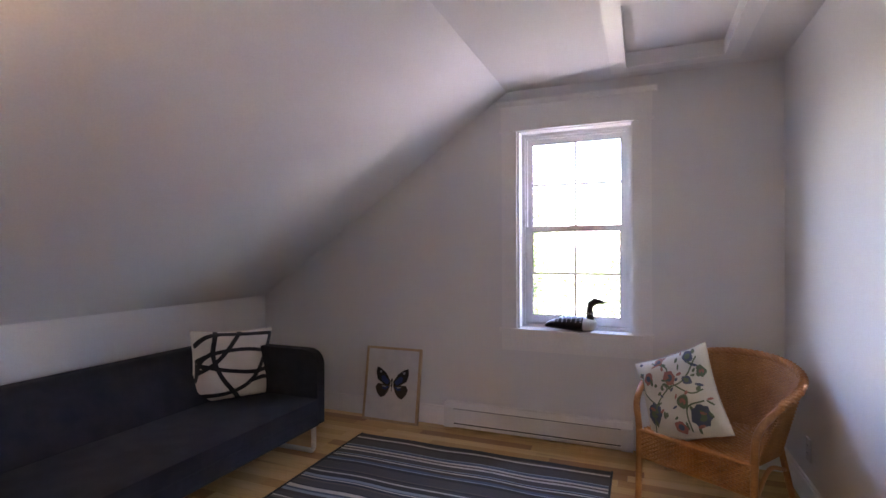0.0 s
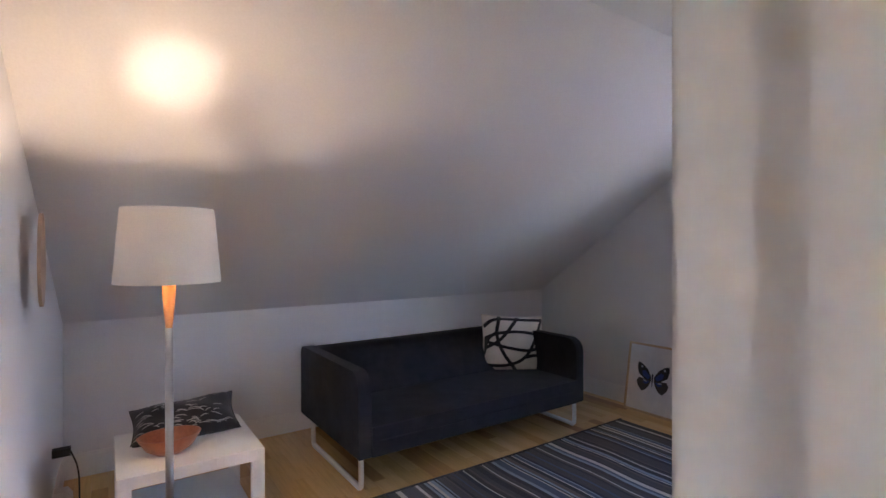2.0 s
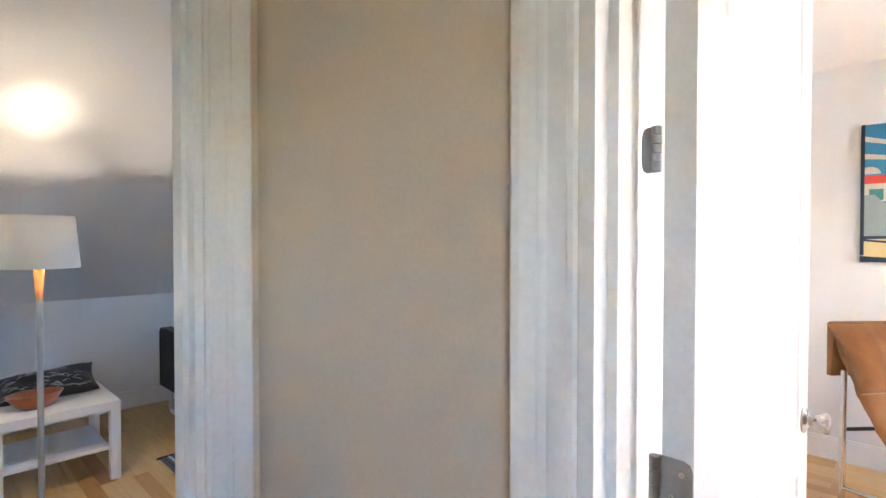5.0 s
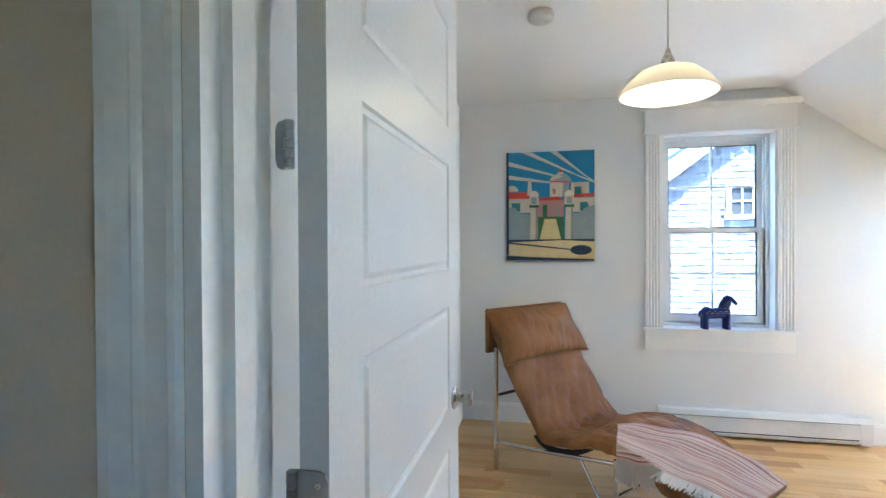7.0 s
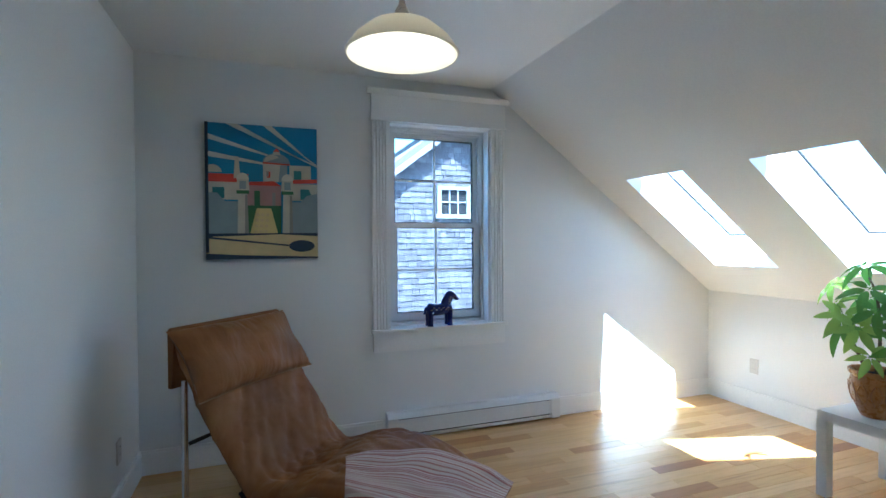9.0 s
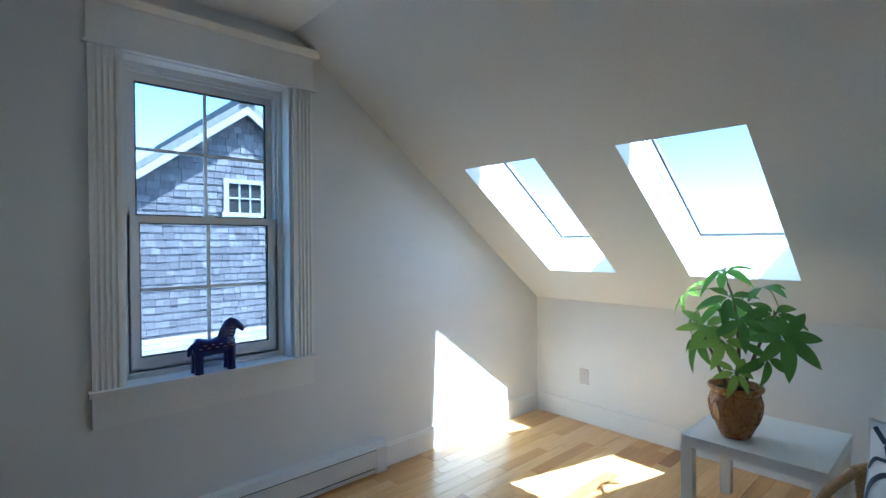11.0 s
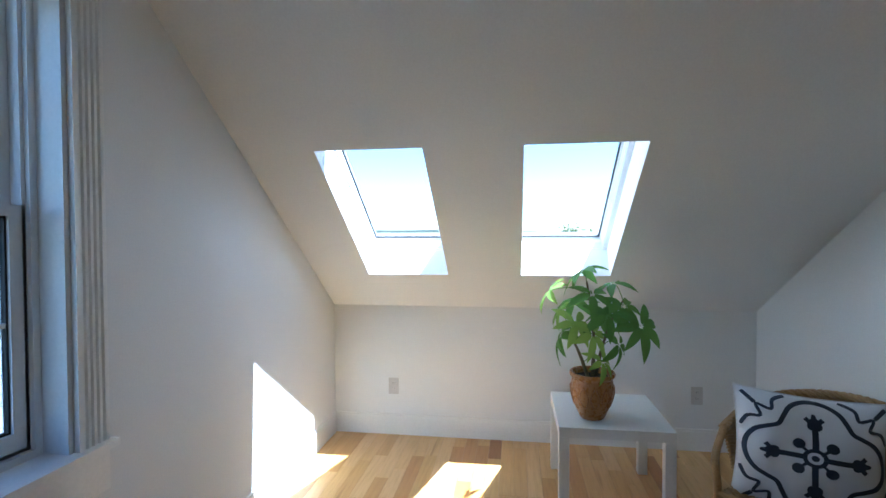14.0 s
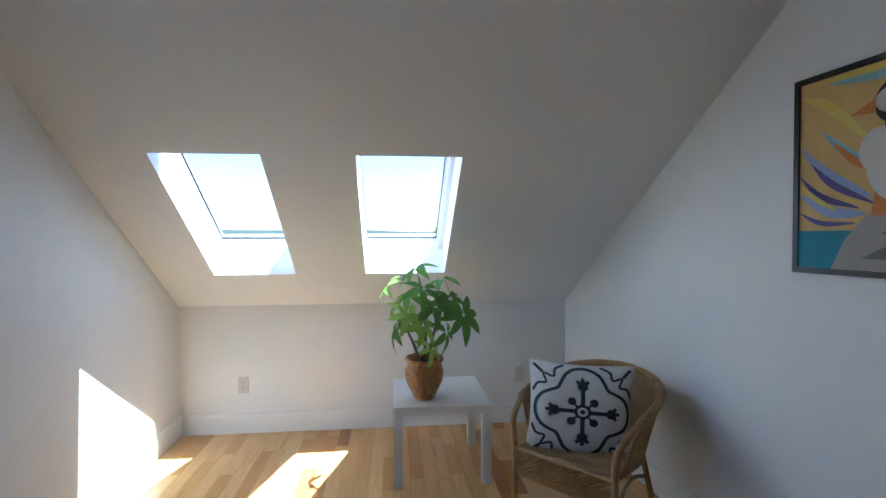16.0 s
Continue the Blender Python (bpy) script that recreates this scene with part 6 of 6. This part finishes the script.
S += [(6, [(0, 0.165), (1, 0.16), (1, 0.195), (0, 0.19)]), (5, [(0, 0.0), (1, 0.0), (1, 0.17), (0.65, 0.185), (0, 0.165)]), (6, [(0, 0), (1, 0), (1, 0.012), (0.3, 0.03), (0, 0.045)]), (6, [(0, 0.17), (0.0, 0.155), (0.72, 0.095), (0.74, 0.105)]), (6, disc(0.85, 0.095, 0.12, 0.045, 18)), (6, [(0, 0.05), (0.028, 0.05), (0.028, 1), (0, 1)])]
painting("painting", "unframed canvas of a white mission church under a rayed blue sky", pose(1.067, -0.035, 1.242), 0.643, 0.815, 0.034, S, PAL, None, 0.0, flat("canvas_edge", (0.05, 0.13, 0.2)))

PAL2 = [flat("paint2_" + n, c) for n, c in (("ochre", (0.60, 0.40, 0.13)), ("yellow", (0.66, 0.52, 0.10)), ("aqua", (0.28, 0.50, 0.55)), ("violet", (0.10, 0.08, 0.26)), ("periwinkle", (0.30, 0.36, 0.58)), ("teal", (0.02, 0.22, 0.34)), ("rock", (0.34, 0.31, 0.28)), ("black", (0.015, 0.015, 0.017)), ("white", (0.62, 0.60, 0.55)), ("orange", (0.56, 0.20, 0.04)), ("rock_dark", (0.14, 0.13, 0.125)))]
S2 = [(0, [(0, 0), (1, 0), (1, 1), (0, 1)])]


def ray_band(mi, a, b, c, w):
    """A painted stroke that bends from a by b to c."""
    ln = smooth_line([(p[0], p[1], 0) for p in (a, b, c)], 6)
    up, dn = [], []
    for i, q in enumerate(ln):
        d = ln[min(i + 1, len(ln) - 1)] - ln[max(i - 1, 0)]
        s = Vector((-d.y, d.x, 0)).normalized() * w * math.sin(math.pi * (i + 0.3) / (len(ln) + 0.2))
        up.append((q + s).xy[:])
        dn.append((q - s).xy[:])
    S2.append((mi, up + dn[::-1]))


# the bird stands to the far side; mirrored so that the painting reads from the room
ray_band(1, (0.0, 0.93), (0.2, 0.84), (0.45, 0.62), 0.03)
ray_band(2, (0.2, 0.96), (0.5, 0.94), (1.0, 0.90), 0.025)
ray_band(1, (0.1, 0.98), (0.5, 0.98), (0.9, 1.0), 0.02)
ray_band(2, (0.15, 0.72), (0.3, 0.60), (0.5, 0.48), 0.025)
ray_band(9, (0.22, 0.66), (0.33, 0.56), (0.45, 0.49), 0.02)
ray_band(4, (0.0, 0.66), (0.18, 0.50), (0.45, 0.36), 0.03)
ray_band(3, (0.08, 0.56), (0.22, 0.44), (0.46, 0.33), 0.02)
ray_band(4, (0.0, 0.40), (0.2, 0.30), (0.42, 0.28), 0.03)
ray_band(3, (0.0, 0.50), (0.15, 0.38), (0.38, 0.31), 0.018)
ray_band(1, (0.0, 0.46), (0.1, 0.38), (0.25, 0.30), 0.015)
ray_band(3, (0.0, 0.30), (0.15, 0.24), (0.36, 0.235), 0.014)
S2 += [(5, [(0, 0), (1, 0), (1, 0.2), (0, 0.2)]), (6, [(0.22, 0), (1, 0), (1, 0.28), (0.62, 0.30), (0.42, 0.27), (0.30, 0.15)]), (10, [(0.4, 0.06), (1, 0.05), (1, 0.12), (0.55, 0.13)]), (10, [(0.5, 0.18), (1, 0.17), (1, 0.21), (0.6, 0.22)])]
BIRD = [(9, [(0.58, 0.27), (0.66, 0.27), (0.66, 0.38), (0.60, 0.38)]), (9, [(0.76, 0.27), (0.84, 0.27), (0.82, 0.38), (0.76, 0.38)]), (7, disc(0.80, 0.62, 0.16, 0.26, 20)), (8, disc(0.72, 0.52, 0.17, 0.19, 20)), (8, disc(0.62, 0.58, 0.11, 0.11, 16)), (7, disc(0.72, 0.80, 0.13, 0.11, 18)), (8, disc(0.68, 0.81, 0.085, 0.06, 16)), (9, [(0.60, 0.83), (0.46, 0.77), (0.60, 0.76)]), (7, disc(0.67, 0.825, 0.018, 0.014, 8))]
S2 += [(mi, [(u - 0.13, v) for u, v in pts]) for mi, pts in BIRD]
painting("bird_painting", "black framed painting of a seabird on a rock with bright rays", pose(3.105, south_y(3.105) + 0.032, 1.252, 0, 0, 180 + math.degrees(math.atan(SKEW))), 0.59, 0.69, 0.03, S2, PAL2, flat("black_frame", (0.015, 0.015, 0.017), 0.4), 0.02, flat("canvas_edge_dark", (0.05, 0.05, 0.05)))

# ---- outdoors ----
GRASS = surface("meadow_grass", (0.055, 0.066, 0.034), (0.095, 0.105, 0.058), 0.9, 0.15, 6, 0.6, 0.05)
HILL = surface("far_wooded_hill", (0.075, 0.10, 0.075), (0.10, 0.13, 0.095), 0.95, 0.02, 0.3, 0.5, 0.5)


def shingle_mat(name, stops, rough=0.85):
    m, nt, b = node_mat(name)
    oi = nt.nodes.new("ShaderNodeNewGeometry")
    ob_i = nt.nodes.new("ShaderNodeObjectInfo")
    add = nt.nodes.new("ShaderNodeMath")
    add.operation = "ADD"
    nt.links.new(oi.outputs["Random Per Island"], add.inputs[0])
    nt.links.new(ob_i.outputs["Random"], add.inputs[1])
    fr_ = nt.nodes.new("ShaderNodeMath")
    fr_.operation = "FRACT"
    nt.links.new(add.outputs[0], fr_.inputs[0])
    v = coords(nt, "Object", (30, 30, 4))
    g = noise_tex(nt, v, 1.5, 6.0)
    c = mix(nt, ramp(nt, fr_.outputs[0], stops), ramp(nt, g, [(0.3, (0.6, 0.6, 0.6)), (0.65, (1, 1, 1))]), 0.8, "MULTIPLY")
    nt.links.new(c, b.inputs["Base Color"])
    b.inputs["Roughness"].default_value = rough
    bump(nt, b, g, 0.5, 0.004)
    return m


SHING = shingle_mat("weathered_cedar", [(0.0, (0.125, 0.115, 0.125)), (0.4, (0.155, 0.145, 0.155)), (0.8, (0.185, 0.172, 0.182)), (1.0, (0.235, 0.22, 0.23))])
ROOFM = shingle_mat("pale_roof_shingle", [(0.0, (0.21, 0.205, 0.205)), (1.0, (0.30, 0.295, 0.29))])
OLDTRIM = surface("weathered_white_trim", (0.36, 0.36, 0.365), (0.45, 0.45, 0.455), 0.7, 6, 60, 0.3)

bm = B()
box(bm, -1500, -1500, -3.2, 1500, 1500, -3.0)
tagged(new("ground", mesh_from("ground", bm, GRASS)), "sunlit grass around the houses", "ground", kind="structure")
# guessed drive, added to bounce sunlight up into the sofa room
bm = B()
box(bm, -9, 0.6, -3.0, 0.2, 8.5, -2.985)
tagged(new("driveway", mesh_from("driveway", bm, surface("bounce_gravel_grey", (0.17, 0.16, 0.145), (0.23, 0.22, 0.20), 0.9, 0.8, 60, 0.6, 0.01))), "grey gravel drive added to bounce sunlight into the house", "driveway", kind="structure")
bm = B()
hr = random.Random(8)
pts = []
for i in range(120):
    a = 2 * math.pi * i / 120
    pts.append((a, 12 + 5 * math.sin(3 * a) + 3 * math.sin(7 * a + 1) + hr.uniform(-1, 1)))
lo = [bm.verts.new((900 * math.cos(a), 900 * math.sin(a), -6)) for a, h in pts]
hi = [bm.verts.new((980 * math.cos(a), 980 * math.sin(a), h)) for a, h in pts]
for i in range(120):
    j = (i + 1) % 120
    bm.faces.new((lo[i], lo[j], hi[j], hi[i]))
tagged(new("backdrop", mesh_from("backdrop", bm, HILL)), "distant low wooded hills", "backdrop", kind="structure")

# neighbouring shingled house
nb = thing("shingled_house", "weathered grey cedar shingled house with a gable", "house", m=pose(0, 0, 0))
NY, NXc, NPZ, NS_ = 7.0, 5.33, 3.86, 0.757
NHW = 3.6
bm = B()
prism(bm, [(NXc - NHW, -3.1), (NXc + NHW, -3.1), (NXc + NHW, NPZ - NS_ * NHW), (NXc, NPZ), (NXc - NHW, NPZ - NS_ * NHW)], "y", NY + 0.03, NY + 6)
wl = part("wall", bm, SHING, nb)
for s in (-1, 1):
    bm = B()
    o = 0.28
    prism(bm, [(NXc, NPZ + 0.05), (NXc + s * (NHW + o), NPZ + 0.05 - NS_ * (NHW + o)), (NXc + s * (NHW + o), NPZ + 0.17 - NS_ * (NHW + o)), (NXc, NPZ + 0.18)], "y", NY - 0.20, NY + 6.2)
    part("roof", bm, ROOFM, nb)
    bm = B()
    prism(bm, [(NXc, NPZ + 0.04), (NXc + s * (NHW + o), NPZ + 0.04 - NS_ * (NHW + o)), (NXc + s * (NHW + o), NPZ - 0.10 - NS_ * (NHW + o)), (NXc, NPZ - 0.11)], "y", NY - 0.22, NY - 0.18)
    part("barge_board", bm, OLDTRIM, nb, "weathered white barge board")
bm = B()
box(bm, NXc - 0.14, NY - 0.24, NPZ + 0.08, NXc + 0.14, NY + 6.2, NPZ + 0.21)
part("ridge_cap", bm, surface("ridge_lead", (0.08, 0.08, 0.085), (0.14, 0.14, 0.145), 0.7), nb)
WX0, WX1, WZ_0, WZ_1 = NXc - 0.30, NXc + 0.30, 1.93, 2.47
nw = part("window", (lambda b_: (box(b_, WX0, NY - 0.03, WZ_0, WX1, NY + 0.02, WZ_1), b_)[1])(B()), DARK, nb, "small six-pane window in pale trim")
bm = B()
for q in ((WX0 - 0.09, WZ_0, WX0, WZ_1 + 0.08), (WX1, WZ_0, WX1 + 0.09, WZ_1 + 0.08), (WX0, WZ_1, WX1, WZ_1 + 0.08), (WX0 - 0.12, WZ_0 - 0.09, WX1 + 0.12, WZ_0)):
    box(bm, q[0], NY - 0.07, q[1], q[2], NY, q[3])
part("frame", bm, OLDTRIM, nw)
bm = B()
for x in (WX0 + 0.2, WX0 + 0.4):
    box(bm, x - 0.015, NY - 0.05, WZ_0, x + 0.015, NY - 0.03, WZ_1)
box(bm, WX0, NY - 0.05, (WZ_0 + WZ_1) / 2 - 0.015, WX1, NY - 0.031, (WZ_0 + WZ_1) / 2 + 0.015)
part("muntin", bm, OLDTRIM, nw)
# shingles: courses with uneven widths and butts
sr = random.Random(31)
EXPO = 0.125
shm = {}


def shingle(w):
    k = round(w, 2)
    if k not in shm:
        b_ = B()
        prism(b_, [(-0.022, 0.0), (0.0, 0.0), (0.0, EXPO * 1.5), (-0.003, EXPO * 1.5)], "x", 0.003, k - 0.003)
        shm[k] = mesh_from("shingle", b_, SHING)
    return shm[k]


rest = B()
count = 0
z = -1.2
while z < NPZ - 0.1:
    half = min(NHW, (NPZ - z) / NS_ - 0.02)
    x = NXc - half + sr.uniform(0, 0.05)
    while x < NXc + half - 0.08:
        w = sr.choice((0.10, 0.13, 0.16, 0.19, 0.22))
        w = min(w, NXc + half - x)
        mid = x + w / 2
        if not (WX0 - 0.10 < mid < WX1 + 0.10 and WZ_0 - 0.12 < z + 0.06 < WZ_1 + 0.06) and w > 0.06:
            dz = sr.uniform(-0.012, 0.006)
            if abs(mid - NXc) < 1.15 and 0.9 < z < 3.1 and count < 300:
                ob = new("shingle", shingle(w))
                ob.parent = wl
                ob.location = (x, NY + 0.012 + sr.uniform(-0.004, 0.004), z + dz)
                count += 1
            else:
                y0 = NY + 0.012 + sr.uniform(-0.004, 0.004)
                prism(rest, [(y0 - 0.022, z + dz), (y0, z + dz), (y0, z + dz + EXPO * 1.5), (y0 - 0.003, z + dz + EXPO * 1.5)], "x", x + 0.003, x + w - 0.003)
        x += w
    z += EXPO
tagged(part("shingle_courses", rest, SHING, wl), kind="stuff")

# low roof of the wing in between
wing = thing("wing_roof", "pale shingled low roof of a wing below the window", "roof")
bm = B()
RA = (1.2, -1.55)
RB = (NY - 0.05, -0.25)
prism(bm, [(RA[0], RA[1]), (RB[0], RB[1]), (RB[0], RB[1] - 0.12), (RA[0], RA[1] - 0.12)], "x", 0.6, 8.6)
part("deck", bm, ROOFM, wing)
bm = B()
n = 24
for i in range(n):
    t0, t1 = i / n, (i + 1.25) / n
    ya, yb = RA[0] + (RB[0] - RA[0]) * t0, RA[0] + (RB[0] - RA[0]) * min(t1, 1)
    za, zb = RA[1] + (RB[1] - RA[1]) * t0, RA[1] + (RB[1] - RA[1]) * min(t1, 1)
    x = 0.6 - sr.uniform(0, 0.2)
    while x < 8.6:
        w = 0.30
        prism(bm, [(ya, za + 0.018), (yb, zb + 0.006), (yb, zb + 0.001), (ya, za + 0.001)], "x", x + 0.004, x + w - 0.004)
        x += w
tagged(part("roof_shingle", bm, ROOFM, wing), kind="stuff")

# trees beyond the sofa room window
TRUNK = surface("tree_bark", (0.09, 0.075, 0.06), (0.17, 0.145, 0.12), 0.9, 4, 30, 0.8, 0.02)
TREEL = shade_mat("tree_leaf", (0.085, 0.16, 0.035), 0.3)
TREEL2 = shade_mat("tree_leaf_light", (0.14, 0.22, 0.06), 0.3)


def tree(label, x, y, h, spread, seed, mat, conifer=False):
    t = thing("tree", label, "tree", "trees outside the window", pose(x, y, -3.0))
    g = random.Random(seed)
    bm = B()
    tube(bm, smooth_line([(0, 0, 0), (0.1, 0.05, h * 0.35), (-0.05, 0.1, h * 0.7), (0.05, 0, h * 0.97)], 5), [h * 0.022 * (1 - 0.88 * i / 15) for i in range(16)], 8)
    tips = []
    for k in range(26 if not conifer else 40):
        f = 0.22 + 0.74 * k / (26 if not conifer else 40)
        a = k * 2.4 + g.uniform(-0.4, 0.4)
        r = spread * (math.sin(math.pi * min(1, 0.15 + f * 0.9)) ** 0.6 if not conifer else (1.05 - f)) * g.uniform(0.65, 1.1)
        z = h * f
        e = Vector((r * math.cos(a), r * math.sin(a), z + (0.25 * r if not conifer else -0.12 * r)))
        tube(bm, [(0.03, 0.05, z * 0.98), (e.x * 0.5, e.y * 0.5, z + 0.1 * r), e], [h * 0.006, h * 0.004, h * 0.0015], 5)
        for q in range(5):
            tips.append(Vector((0, 0, z)).lerp(e, 0.35 + 0.15 * q + g.uniform(-0.05, 0.08)))
    part("trunk", bm, TRUNK, t, smooth=True)
    verts, faces = [], []
    for q in tips:
        for _ in range(26 if not conifer else 20):
            c = q + Vector((g.gauss(0, 0.26), g.gauss(0, 0.26), g.gauss(0, 0.2)))
            s = g.uniform(0.05, 0.10)
            u = Vector((g.uniform(-1, 1), g.uniform(-1, 1), g.uniform(-0.6, 0.6))).normalized()
            w = u.cross(Vector((g.uniform(-1, 1), g.uniform(-1, 1), 1))).normalized()
            b0 = len(verts)
            verts += [c - u * s, c + w * s * 0.5, c + u * s, c - w * s * 0.5]
            faces.append((b0, b0 + 1, b0 + 2, b0 + 3))
    me = bpy.data.meshes.new("crown")
    me.from_pydata([v[:] for v in verts], [], faces)
    me.materials.append(mat)
    cr = new("crown", me)
    cr.parent = t
    return t


tree("leafy young tree with thin crown", -3.6, 9.5, 7.2, 1.7, 1, TREEL2)
tree("leafy broad tree behind the lawn", -0.6, 17.0, 5.4, 2.6, 2, TREEL)
tree("leafy broad tree behind the lawn", -4.6, 18.0, 5.8, 2.8, 3, TREEL2)
tree("leafy broad tree behind the lawn", 2.4, 19.0, 5.2, 2.6, 4, TREEL)
tree("dark pointed spruce beyond the lawn", -8.5, 20.0, 9.0, 2.0, 5, TREEL, True)
tree("leafy tree whose top shows through the roof window", 28.0, -4.2, 4.9, 1.9, 6, TREEL)
tree("leafy tree whose top shows through the roof window", 33.0, -1.0, 4.5, 2.4, 7, TREEL2)

# ---- floor planks ----
PW = 0.079
_pm = {}


def plank_mesh(length):
    key = round(length, 2)
    if key not in _pm:
        bm = B()
        g, c = 0.0004, 0.0007
        x0, x1, y0, y1 = g, key - g, g, PW - g
        lo = [bm.verts.new(p) for p in ((x0, y0, -0.02), (x1, y0, -0.02), (x1, y1, -0.02), (x0, y1, -0.02))]
        md = [bm.verts.new(p) for p in ((x0, y0, -c), (x1, y0, -c), (x1, y1, -c), (x0, y1, -c))]
        up = [bm.verts.new(p) for p in ((x0 + c, y0 + c, 0), (x1 - c, y0 + c, 0), (x1 - c, y1 - c, 0), (x0 + c, y1 - c, 0))]
        for a, b in ((lo, md), (md, up)):
            for i in range(4):
                bm.faces.new((a[i], a[(i + 1) % 4], b[(i + 1) % 4], b[i]))
        bm.faces.new(up)
        _pm[key] = mesh_from("plank", bm, MAPLE)
    return _pm[key]


rng = random.Random(5)


def lay(x0, x1, y0, y1, lengths):
    y = y1 - PW
    while y > y0 - PW:
        x = x0
        first = True
        while x < x1 - 0.01:
            n = rng.choice(lengths) * (rng.choice((0.45, 0.7, 1.0)) if first else 1.0)
            n = round(min(n, x1 - x), 2)
            if x1 - x - n < 0.12:
                n = round(x1 - x, 2)
            ob = new("plank", plank_mesh(n))
            ob.parent = FLOOR
            ob.location = (x, y, 0)
            x += n
            first = False
        y -= PW


lay(KA, PA, -3.95, 0.0, (0.55, 0.8, 1.1))
lay(PB, KB, -3.31, 0.0, (0.4, 0.6, 0.9))
lay(XR, PB, -4.55, -3.95, (1.1, 1.4))
lay(HX0, 2.4, -5.2, -3.31, (1.2, 1.6))
